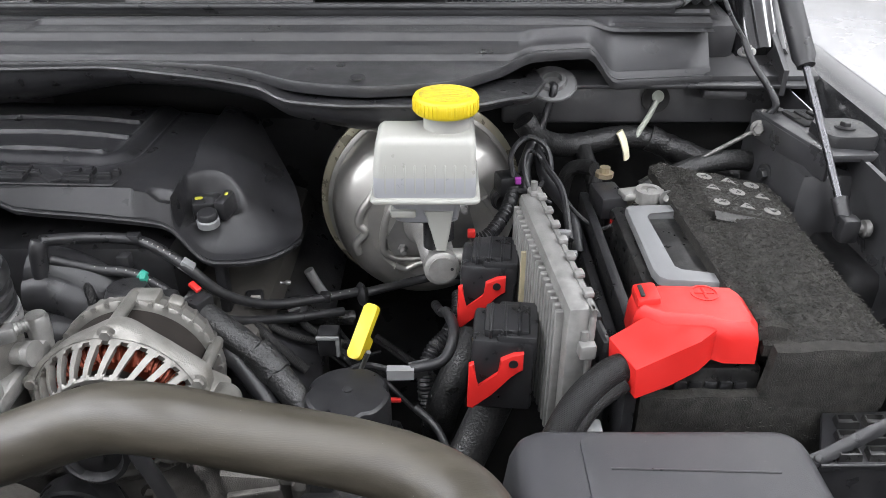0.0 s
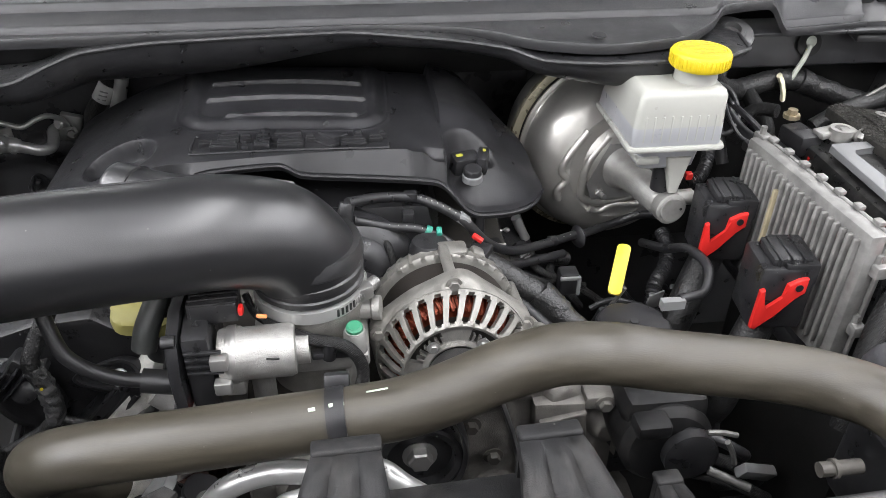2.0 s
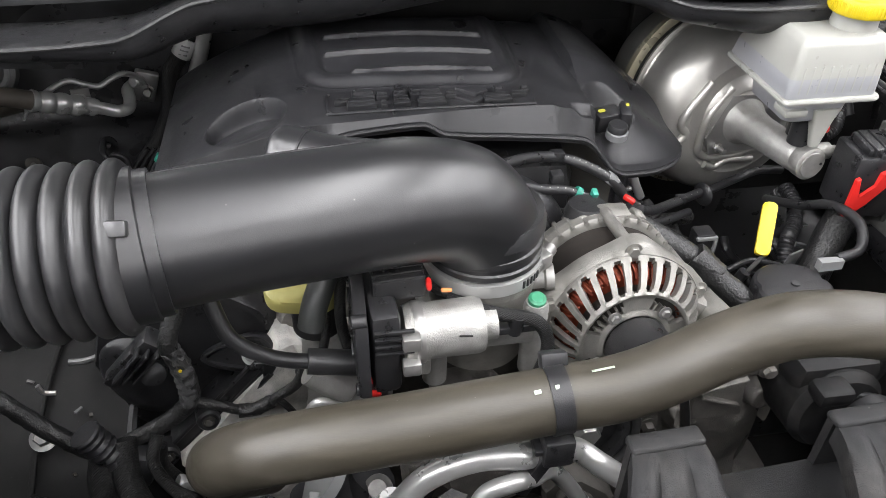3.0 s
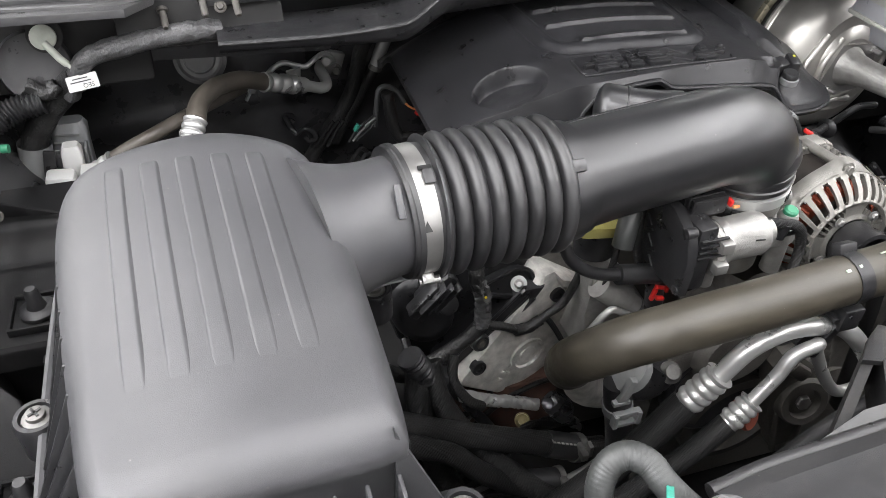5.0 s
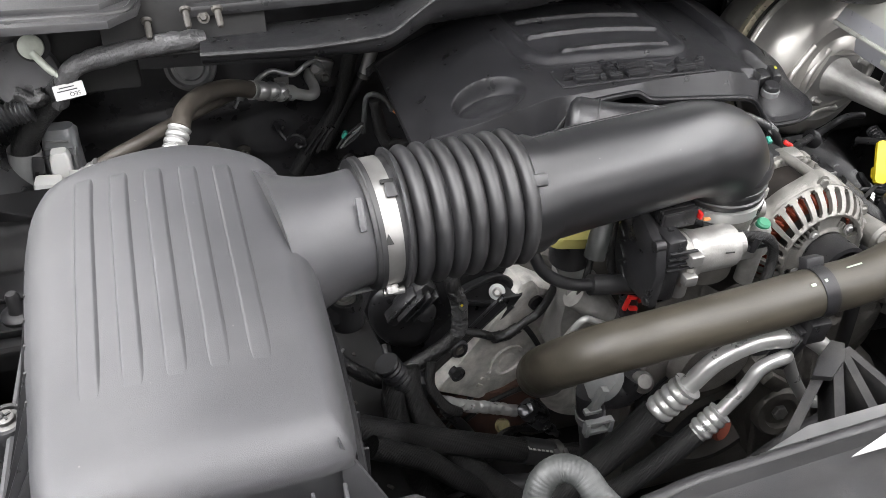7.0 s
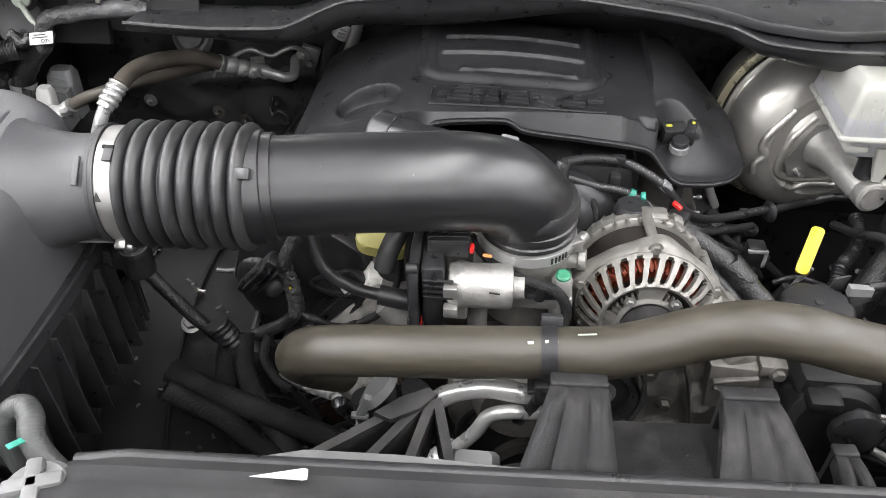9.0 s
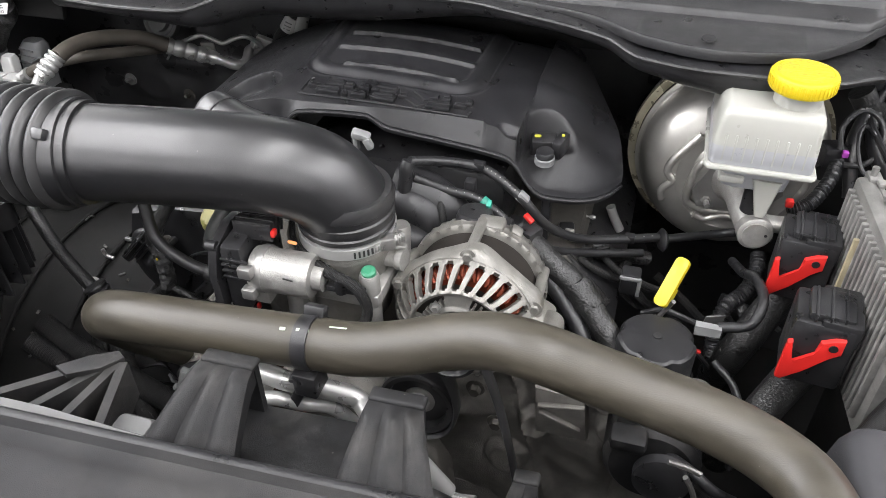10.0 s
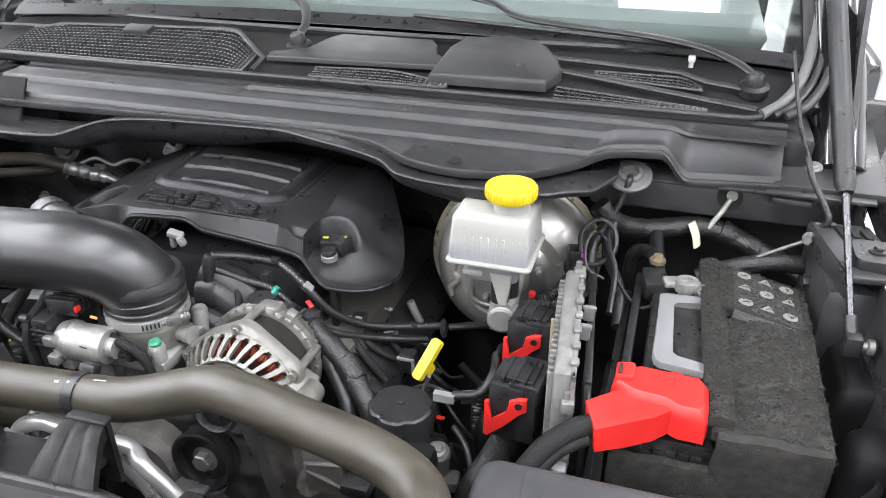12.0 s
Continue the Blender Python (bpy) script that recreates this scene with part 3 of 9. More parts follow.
def screen_point(u, v):
    x = -1.20 + 1.62 * u
    s = abs(2 * u - 1) ** 2.5
    return Vector((x, 1.275 + 0.85 * v - 0.06 * s, 1.415 + 0.56 * v - 0.01 * s))


pane = part("pane", sheet(screen_point, 24, 10, 0.005, True), SCREEN, screen)
pane.visible_shadow = False
part("lower_band", sheet(lambda u, v: screen_point(u, 0.03 * v) + Vector((0, -0.001, 0.002)), 24, 2), BLACK, screen, "black ceramic band along the lower edge")
# the dash's pale tone stands in for a bright reflection on the glass
dash = thing("dashboard", "dashboard top lightened in place of the windscreen's bright reflection", "dashboard", (-0.4, 1.75, 1.30))
part("dash_top", box((1.5, 0.60, 0.06), (-0.4, 1.72, 1.40), 0.03), DASH, dash)
part("cabin_back", box((1.7, 0.04, 0.9), (-0.4, 2.7, 1.5), 0.02), DARK, dash)
for px_, arm_pts, blade_pts in ((-0.503, [(0.0, 1.190, 0.022), (0.004, 1.215, 0.034), (-0.018, 1.262, 0.042), (-0.06, 1.300, 0.045), (-0.14, 1.325, 0.046), (-0.40, 1.360, 0.050)], [(-0.10, 1.322, 0.034), (-0.40, 1.350, 0.036), (-0.62, 1.366, 0.040)]),
                           (0.318, [(0.0, 1.167, 0.022), (-0.035, 1.195, 0.030), (-0.095, 1.228, 0.034), (-0.20, 1.252, 0.036), (-0.40, 1.280, 0.038), (-0.47, 1.320, 0.044), (-0.55, 1.345, 0.046)], [(-0.10, 1.244, 0.024), (-0.30, 1.262, 0.026), (-0.62, 1.285, 0.030)])):
    wp = thing("wiper", "black wiper arm with its blade resting on the glass", "wiper", on_tray(px_, arm_pts[0][1], 0.0), "wipers")
    part("pivot", lathe([(0.024, -0.006), (0.024, 0.008), (0.016, 0.012), (0.014, 0.026), (0.010, 0.030), (0, 0.030)], on_tray(px_, arm_pts[0][1], 0.0), (0, -0.25, 1), 24), BLACK, wp)
    part("arm", pipe([on_tray(px_ + a, b, h) for a, b, h in arm_pts], 0.0095, 10, 8, flat=0.55), SEAL, wp)
    part("blade", pipe([on_tray(px_ + a, b, h) for a, b, h in blade_pts], 0.0045, 6), BLACK, wp)

# the cab behind the glass
cab = thing("cab_shell", "black cab with pillars and an added unseen roof behind the windscreen", "cab", (-0.43, 2.0, 0.4))
for sx in (1, -1):
    px = 0.455 if sx > 0 else -1.315
    part("pillar", sweep(spline([(px, 1.10, 1.28), (px - 0.01 * sx, 1.22, 1.40), (px - 0.03 * sx, 1.50, 1.60), (px - 0.08 * sx, 2.10, 1.98)], 8), 0.042, 14), PAINT, cab, "glossy black windscreen pillar")
    part("pillar_seal", sweep(spline([(px - 0.045 * sx, 1.15, 1.36), (px - 0.055 * sx, 1.27, 1.45), (px - 0.075 * sx, 1.55, 1.64), (px - 0.12 * sx, 2.10, 2.00)], 8), 0.012, 10), SEAL, cab, "black rubber windscreen seal")
    part("door", box((0.06, 1.5, 0.98), (px + 0.05 * sx, 2.05, 0.92), 0.03), PAINT, cab, "glossy black front door")
# unseen roof, added to keep light out of the cabin
part("roof", box((1.62, 1.3, 0.05), (-0.43, 2.70, 2.01), 0.02), PAINT, cab)
part("cabin_wall", box((1.6, 0.04, 0.9), (-0.43, 3.2, 1.55), 0.02), DARK, cab)
part("scuttle", box((0.16, 0.34, 0.02), (0.44, 1.20, 1.305), 0.006, (12, 0, 0)), UNDERPAINT, cab)
part("scuttle", box((0.16, 0.34, 0.02), (-1.28, 1.20, 1.305), 0.006, (12, 0, 0)), UNDERPAINT, cab)

# gas struts that hold the bonnet
def gas_strut(at, top, label):
    a, b = Vector(at), Vector(top)
    d = (b - a).normalized()
    s = thing("gas_strut", label, "gas strut", at, "gas struts")
    k = a + d * 0.201
    part("rod", straight(a + d * 0.02, k, 0.0046, 2, 16), RODM, s, "dark polished steel rod")
    part("barrel", sweep([k, k + d * 0.004, k + d * 0.012, b - d * 0.01, b], lambda r: 0.0105 if r < 0.004 else 0.0135, 20), BLACK, s)
    part("end_fitting", join(box((0.022, 0.022, 0.030), a, 0.005), lathe([(0.009, 0.0), (0.009, 0.028)], a + d * 0.008, d, 16)), BLACK, s)
    part("ball_stud", lathe([(0.006, 0), (0.006, 0.016), (0.010, 0.018), (0.010, 0.024), (0.006, 0.027), (0, 0.027)], a, (1, 0, 0) if a.x > -0.4 else (-1, 0, 0), 20), STEEL, s)
    return s


gas_strut((0.452, 0.756, 1.190), (0.385, 1.185, 1.630), "black gas strut with a bright rod on a ball stud")
gas_strut((-1.312, 0.700, 1.172), (-1.318, 1.18, 1.63), "black gas strut beside the airbox")

# ---- engine cover ----
COVER_L, COVER_R = -0.795, -0.173
EDGE_Y = [(-0.80, 0.775), (-0.777, 0.766), (-0.702, 0.742), (-0.66, 0.738), (-0.625, 0.743), (-0.586, 0.747), (-0.498, 0.761), (-0.476, 0.762), (-0.314, 0.764), (-0.267, 0.758), (-0.235, 0.760), (-0.205, 0.770), (-0.185, 0.788), (-0.173, 0.812)]
EDGE_Z = [(-0.80, 1.128), (-0.777, 1.142), (-0.702, 1.176), (-0.64, 1.194), (-0.620, 1.197), (-0.609, 1.212), (-0.590, 1.229), (-0.57, 1.231), (-0.503, 1.229), (-0.476, 1.215), (-0.40, 1.206), (-0.322, 1.196), (-0.312, 1.192), (-0.276, 1.153), (-0.262, 1.148), (-0.205, 1.147), (-0.173, 1.148)]
CREASE_Y = [(-0.80, 0.790), (-0.777, 0.781), (-0.702, 0.757), (-0.66, 0.752), (-0.62, 0.753), (-0.352, 0.782), (-0.345, 0.776), (-0.305, 0.772), (-0.267, 0.768), (-0.235, 0.770), (-0.205, 0.780), (-0.173, 0.822)]
TOPZ = [(-0.80, 1.164), (-0.777, 1.180), (-0.702, 1.215), (-0.66, 1.229), (-0.62, 1.237), (-0.352, 1.228), (-0.305, 1.222), (-0.27, 1.212), (-0.245, 1.198), (-0.21, 1.174), (-0.173, 1.152)]
RIDGES = ((-0.602, -0.397, 0.963), (-0.602, -0.394, 0.911), (-0.572, -0.404, 0.857))


def panel_depth(x, y):
    """Distance from the raised panel's rounded outline, negative inside."""
    grow = 0.14 * max(0.0, y - 0.86)
    qx, qy = abs(x + 0.500) - (0.130 + grow * (0.6 if x < -0.5 else 0.15) - 0.045), abs(y - 0.952) - (0.120 - 0.045)
    return math.hypot(max(qx, 0.0), max(qy, 0.0)) + min(max(qx, qy), 0.0) - 0.045


def cover_z(x, y):
    z = lut(TOPZ, x)
    yf, zf = lut(EDGE_Y, x), lut(EDGE_Z, x)
    right = step(-0.3055, -0.3025, x)
    # past the filler the shell slopes down to its edge
    if right:
        up = z + 0.016 * step(0.84, 0.90, y) - z * 0.0
        slope = zf + (up - zf) * step(0.0, 0.085, y - yf)
        floor = zf + (1.180 - zf) * step(0.0, 0.026, y - yf)
        d = math.hypot((x + 0.270) / 0.040, (max(y, 0.800) - 0.800) / 0.056)
        pocket = step(1.0, 0.66, d)
        slope = slope + (min(slope, floor) - slope) * pocket
        z = z + (slope - z) * right
    else:
        z -= 0.010 * step(-0.335, -0.318, x) * step(0.790, 0.778, y)
    z -= 0.05 * step(1.02, 1.12, y)
    # raised panel, a shallow field inside it and three long ridges
    d = panel_depth(x, y)
    z += 0.0075 * step(0.0, -0.018, d) + 0.0012 * math.exp(-((d - 0.001) / 0.0022) ** 2) - 0.003 * step(-0.024, -0.032, d)
    for xa, xb, yr in RIDGES:
        k = (x - xa) / (xb - xa)
        dy = y - yr - 0.010 * (1 - (2 * k - 1) ** 2)
        z += 0.0050 * math.exp(-(dy / (0.0030 if dy < 0 else 0.0100)) ** 2) * step(xa, xa + 0.006, x) * step(xb, xb - 0.006, x)
    # dished round pocket on one side
    d = math.hypot((x + 0.690) / 0.047, (y - 0.806 + 0.12 * (x + 0.690)) / 0.045)
    z -= 0.026 * step(1.0, 0.80, d) * (0.30 + 0.70 * step(0.775, 0.850, y))
    return z


def cover_point(u, v):
    x = COVER_L + (COVER_R - COVER_L) * u
    yl, yc = lut(EDGE_Y, x), lut(CREASE_Y, x)
    if v < 0.08:
        w = v / 0.08
        zc = cover_z(x, yc)
        return Vector((x, yl + (yc - yl) * w, lut(EDGE_Z, x) + (zc - lut(EDGE_Z, x)) * w))
    w = (v - 0.08) / 0.92
    back = 1.12 - 0.02 * step(0.8, 1.0, u)
    y = yc + (back - yc) * w
    x -= 0.105 * step(0.0, 1.0, w) * step(0.60, 1.0, u)
    return Vector((x, y, cover_z(x, y)))


cover = thing("engine_cover", "black plastic engine cover with a raised panel and worn badge", "engine cover", (-0.49, 0.93, 1.13))
part("shell", sheet(cover_point, 320, 190, 0.010), COVER, cover, smooth=24)
part("front_rim", sweep([cover_point(i / 200, 0.0) + Vector((0, -0.001, -0.004)) for i in range(201)], 0.0026, 8), COVER, cover)


def badge_at(u, v):
    return -0.598 + 0.224 * u, 0.775 + 0.012 * u + 0.042 * v


# badge: worn raised blocks over a thin underline, no letters
for u0, u1, v0, v1 in ((0.02, 0.10, 0.35, 0.50), (0.11, 0.22, 0.55, 0.95), (0.08, 0.22, 0.08, 0.42), (0.225, 0.285, 0.50, 0.85), (0.24, 0.275, 0.05, 0.30), (0.31, 0.38, 0.50, 0.88), (0.30, 0.385, 0.08, 0.40),
                       (0.39, 0.55, 0.52, 0.92), (0.42, 0.56, 0.05, 0.45), (0.565, 0.62, 0.40, 0.55), (0.75, 0.89, 0.02, 0.42), (0.82, 0.87, 0.45, 0.90), (0.90, 0.975, 0.30, 0.45), (0.96, 1.0, 0.50, 0.80)):
    (xa, ya), (xb, yb) = badge_at(u0, v0), badge_at(u1, v1)
    cx, cy = (xa + xb) / 2, (ya + yb) / 2
    zz = cover_z(cx, cy)
    part("badge_stroke", join(box((xb - xa, yb - ya - 0.003, 0.008), (cx, cy, zz + 0.0015), 0.0010, (0, 2, 3)), box((xb - xa - 0.003, (yb - ya) * 0.42, 0.006), (cx, cy + 0.002, zz + 0.0050), 0.0010, (0, 2, 3))), COVER, cover)
for shape in ([(0.63, 0.95), (0.68, 0.95), (0.72, 0.70), (0.79, 0.88), (0.79, 0.70), (0.72, 0.48)], [(0.59, 0.50), (0.65, 0.50), (0.70, 0.22), (0.78, 0.46), (0.78, 0.30), (0.70, 0.02)]):
    part("badge_stroke", prism([badge_at(a, b) for a, b in shape][::-1], 0.0045, pose(0, 0, cover_z(-0.44, 0.80) - 0.001), 0.0008), COVER, cover)
line_pts = [badge_at(a, b) for a, b in ((0.0, 1.02), (-0.015, 0.9), (-0.015, 0.25), (0.0, 0.04), (0.03, -0.06), (0.5, -0.07), (0.96, -0.08), (0.995, -0.02), (1.01, 0.2))]
part("badge_frame", sweep([Vector((p.x, p.y, cover_z(p.x, p.y) + 0.0012)) for p in spline([(a, b, 0) for a, b in line_pts], 10)], 0.0017, 6), COVER, cover)
part("leg", box((0.012, 0.02, 0.10), (-0.262, 0.775, 1.098), 0.003), COVER, cover)
whc = thing("grey_wire_clip", "pale grey plastic wire clip under the engine cover", "clip", (-0.494, 0.72, 1.20))
part("clip_body", join(box((0.024, 0.014, 0.010), (-0.494, 0.722, 1.219), 0.003, (10, 20, 15)), box((0.010, 0.012, 0.016), (-0.484, 0.720, 1.210), 0.003, (0, -25, 15)), box((0.008, 0.010, 0.020), (-0.502, 0.724, 1.205), 0.003)), GREYC, whc)

cap = thing("oil_filler_cap", "black twist oil cap with yellow print in the cover", "oil cap", (-0.262, 0.790, 1.150))
part("neck", lathe([(0.0128, 0), (0.0128, 0.008), (0.012, 0.009), (0, 0.009)], (-0.271, 0.784, 1.180), (0, -0.12, 1), 28), GREYP, cap, "pale grey collar")
part("cap_body", lathe([(0.0115, 0), (0.0115, 0.006), (0.010, 0.008), (0, 0.008)], (-0.271, 0.784, 1.189), (0, -0.12, 1), 28), BLACK, cap)
part("grip", join(box((0.034, 0.024, 0.030), (-0.277, 0.809, 1.188), 0.004, (8, 0, 12)), box((0.014, 0.030, 0.026), (-0.255, 0.806, 1.194), 0.004, (8, 0, -15))), BLACK, cap)
part("print", prism(rounded(0.009, 0.005, 0.002), 0.0006, pose(-0.285, 0.805, 1.2035, 12, 0, 15)), MARK_Y, cap)
part("print", prism(rounded(0.004, 0.005, 0.0015), 0.0006, pose(-0.253, 0.808, 1.2075, 12, 0, -10)), MARK_Y, cap)

# ---- airbox ----
ab = thing("airbox", "large grey-black plastic air filter box with ribbed lid", "airbox", (-1.07, 0.45, 1.0))


def plan(z_scale, grow, n=64):
    """The lid's rounded outline, grown outwards."""
    pts = [(-1.179, 0.40), (-1.188, 0.545), (-1.156, 0.602), (-1.070, 0.624), (-1.002, 0.600), (-0.976, 0.552), (-0.968, 0.433), (-0.965, 0.300), (-0.982, 0.272), (-1.07, 0.260), (-1.138, 0.255), (-1.163, 0.280)]
    loop = spline([pts[-1]] and [Vector((*p, 0)) for p in pts + [pts[0]]], 8)[:-1]
    c = Vector((-1.075, 0.45, 0))
    out = []
    for p in loop:
        d = p - c
        out.append(c + d * (1 + grow / d.length))
    return out


def lid_z(y, x=-1.075):
    return 1.302 + 0.026 * step(0.27, 0.56, y) - 0.012 * step(0.56, 0.66, y) + 0.003 - 0.012 * ((x + 1.085) / 0.1) ** 2


def side_wall(p):
    """True along the upright, finned wall of the lid."""
    return p.x < -1.15 and 0.20 < p.y < 0.60


rings = []
for grow, drop in ((0.009, -0.135), (0.008, -0.085), (0.007, -0.050), (0.006, -0.032), (0.003, -0.020), (-0.002, -0.011), (-0.009, -0.0045), (-0.018, -0.001), (-0.024, 0.0)):
    front_grow = min(grow, 0.004) if drop > -0.04 else -0.010
    rings.append([Vector((q.x, q.y, lid_z(q.y, q.x) + drop)) for p, q in zip(plan(1, 0), [b if side_wall(a) else d if a.y < 0.29 else c for a, b, c, d in zip(plan(1, 0), plan(1, grow if drop > -0.03 else -0.010), plan(1, grow), plan(1, front_grow))])])
lid = loft(rings, cap=False)


# the lid's top, from the last ring inwards
def inner_ring(s):
    c = Vector((-1.075, 0.45, 0))
    return [Vector((c.x + (p.x - c.x) * s, c.y + (p.y - c.y) * s, lid_z(c.y + (p.y - c.y) * s, c.x + (p.x - c.x) * s))) for p in plan(1, -0.024)]


vs = [lid.verts.new(p) for p in inner_ring(1.0)]
prev = vs
for s in (0.9, 0.8, 0.7, 0.6, 0.5, 0.4, 0.3, 0.2, 0.1):
    cur = [lid.verts.new(p) for p in inner_ring(s)]
    for k in range(len(cur)):
        lid.faces.new((prev[k], prev[(k + 1) % len(cur)], cur[(k + 1) % len(cur)], cur[k]))
    prev = cur
lid.faces.new(prev)
bmesh.ops.remove_doubles(lid, verts=lid.verts, dist=0.0004)
part("lid", lid, BOX, ab, smooth=60)
# raised bands on the lid
for i in range(5):
    xa, xb = -1.1415 + 0.0284 * i, -1.1260 + 0.0282 * i
    ya, yb = 0.572 - 0.001 * i, 0.306 + 0.003 * i

    def band_point(u, v, xa=xa, xb=xb, ya=ya, yb=yb):
        y = ya + (yb - ya) * v
        x = xa + (xb - xa) * v + 0.0185 * (u - 0.5)
        up = step(0.0, 0.15, u) * step(1.0, 0.74, u) * step(0.0, 0.08, v) * step(1.0, 0.74, v)
        return Vector((x, y, lid_z(y, x) - 0.0010 + 0.0028 * up))

    part("lid_rib", sheet(band_point, 24, 54), BOX, ab, smooth=60)
# neck that leaves the lid, flared at its root
part("outlet_neck", sweep([Vector((-0.992, 0.508, 1.262)).lerp(Vector((-0.895, 0.527, 1.264)), t) for t in (k / 24 for k in range(25))],
                          lambda r: 0.055 + 0.020 * max(0.0, 1 - r / 0.070) ** 2, 40), BOX, ab, smooth=60)
part("neck_shelf", box((0.056, 0.010, 0.003), (-0.926, 0.501, 1.2050), 0.001, (0, 0, 5)), GREYP, ab, "pale grey shelf below the neck")
# lower tray with ribbed sides
low_rings = []
for grow, z in ((-0.05, 0.93), (-0.01, 1.02), (0.018, 1.165)):
    low_rings.append([Vector((p.x, p.y, z)) for p in plan(1, grow)])
part("tray", loft(low_rings), BLACK, ab)
part("flange", loft([[Vector((min(p.x, -1.176 - g) if p.x < -1.12 and p.y < 0.55 else p.x, p.y, z)) for p in [b if a.x > -1.0 and a.y > 0.28 else a for a, b in zip(plan(1, g), plan(1, g * 0.42))]] for g, z in ((0.040, 1.160), (0.046, 1.162), (0.046, 1.178), (0.040, 1.180))]), BLACK, ab)
loop = plan(1, 0.008)
for k in range(0, len(loop), 2):
    p, q = loop[k], loop[(k + 1) % len(loop)]
    d = (q - p).normalized()
    out = Vector((p.x + 1.075, p.y - 0.45, 0)).normalized()
    part("side_rib", box((0.003, 0.030, 0.16), (p.x, p.y, 1.078), 0.001, (0, 0, math.degrees(math.atan2(d.y, d.x)))), BLACK, ab)
for k in range(14):
    fy = 0.262 + 0.0252 * k
    fx = lut([(0.26, -1.156), (0.40, -1.179), (0.55, -1.188), (0.60, -1.165)], fy)
    zs = lid_z(fy, fx) - 0.012
    part("side_fin", prism([(fx + 0.012, zs), (fx - 0.002, zs - 0.004), (-1.221, 1.186), (-1.221, 1.150), (fx + 0.012, 1.150)], 0.0024, pose(0, fy, 0, 90, 0, 0), 0.0006), BLACK, ab)
part("side_panel", sheet(lambda u, v: Vector((lut([(0.26, -1.150), (0.40, -1.173), (0.55, -1.182), (0.60, -1.160)], 0.255 + 0.345 * u) - 0.030 * v, 0.255 + 0.345 * u, 1.285 - 0.115 * v)), 24, 4), BLACK, ab)
part("side_rail", sweep([Vector((-1.222 + 0.004 * math.sin(9 * y), y, 1.182)) for y in (0.24 + 0.40 * k / 20 for k in range(21))], 0.0045, 8), BOX, ab, "grey moulded rail")
for bx, by, bz, lx, ly in ((-0.925, 0.272, 1.176, -0.03, 0.012), (-1.230, 0.438, 1.186, 0.03, 0.0), (-0.93, 0.55, 1.150, -0.03, 0.0)):
    boss = part("screw_boss", join(lathe([(0.0185, -0.034), (0.0185, 0), (0.0170, 0.003), (0.0135, 0.003), (0.0125, -0.001), (0, -0.001)], (bx, by, bz), (0, 0, 1), 32), box((abs(lx) + 0.02, 0.032, 0.020), (bx + lx / 2, by + ly / 2, bz - 0.012), 0.004)), BLACK, ab)
    part("screw", join(lathe([(0.0115, -0.001), (0.0115, 0.001), (0.0078, 0.002), (0.0078, 0.006), (0.006, 0.0068), (0, 0.0062)], (bx, by, bz), (0, 0, 1), 24)), DULL, boss, "dull steel cross-head screw")
    part("screw_slot", join(box((0.011, 0.0022, 0.002), (bx, by, bz + 0.0066), 0, (0, 0, 35)), box((0.0022, 0.011, 0.002), (bx, by, bz + 0.0066), 0, (0, 0, 35))), PRINT, boss)
# front lip ribs under the lid
for i in range(6):
    part("front_rib", box((0.003, 0.030, 0.075), (-1.085 + 0.022 * i, 0.240 + 0.002 * i, 1.215), 0.001), BOX, ab)

part("corner_gusset", prism([(-0.975, 1.285), (-0.975, 1.180), (-0.936, 1.180)], 0.004, pose(0, 0.279, 0, 90, 0, 0), 0.0008), BOX, ab)

# ---- intake duct ----
duct = thing("intake_duct", "smooth black plastic air intake duct with a bend", "air duct", (-0.60, 0.56, 1.15))
AX = [(-0.752, 0.534, 1.263), (-0.68, 0.547, 1.263), (-0.60, 0.560, 1.262), (-0.54, 0.573, 1.258), (-0.495, 0.588, 1.241), (-0.472, 0.598, 1.212), (-0.466, 0.602, 1.186)]
part("tube", sweep(spline(AX, 10), 0.0535, 48), TUBE, duct, smooth=60)
part("mould_seam", sweep([p + Vector((0, 0.0536 * math.cos(radians(68)), 0.0536 * math.sin(radians(68)))) for p in spline(AX[:4], 10)], 0.0009, 6), BLACK, duct)
part("cuff", lathe([(0.0530, 0), (0.0560, 0.003), (0.0560, 0.008), (0.0535, 0.010), (0.0535, 0.014), (0.0560, 0.016), (0.0560, 0.022), (0.0540, 0.024), (0.0540, 0.030), (0.0570, 0.033), (0.0570, 0.040), (0.054, 0.048)], (-0.467, 0.602, 1.178), (0, 0, 1), 56), RUBBER, duct, "ribbed black rubber cuff")
part("band_clamp", lathe([(0.0540, 0.0), (0.0572, 0.0005), (0.0572, 0.0135), (0.0540, 0.014)], (-0.467, 0.602, 1.163), (0, 0, 1), 56), BRIGHT, duct, "bright steel band clamp")
for k in range(5):
    part("clamp_slot", box((0.0022, 0.002, 0.008), (-0.467 + 0.0573 * math.cos(-1.05 + 0.09 * k), 0.602 + 0.0573 * math.sin(-1.05 + 0.09 * k), 1.170), 0, (0, 0, math.degrees(-1.05 + 0.09 * k) + 90)), PRINT, duct)
part("clamp_screw", join(box((0.020, 0.016, 0.016), (-0.414, 0.586, 1.169), 0.003, (0, 0, 30)), straight((-0.425, 0.572, 1.169), (-0.400, 0.602, 1.169), lambda r: 0.0065 + 0.0008 * math.sin(r * 1800), 24, 12)), STEEL, duct)
part("joint_collar", straight((-0.768, 0.531, 1.263), (-0.736, 0.537, 1.263), lambda r: 0.0605 if r < 0.022 else 0.0575, 30, 48), TUBE, duct)
part("collar_lug", box((0.016, 0.010, 0.012), (-0.752, 0.492, 1.309), 0.002, (-40, 0, 0)), TUBE, duct)
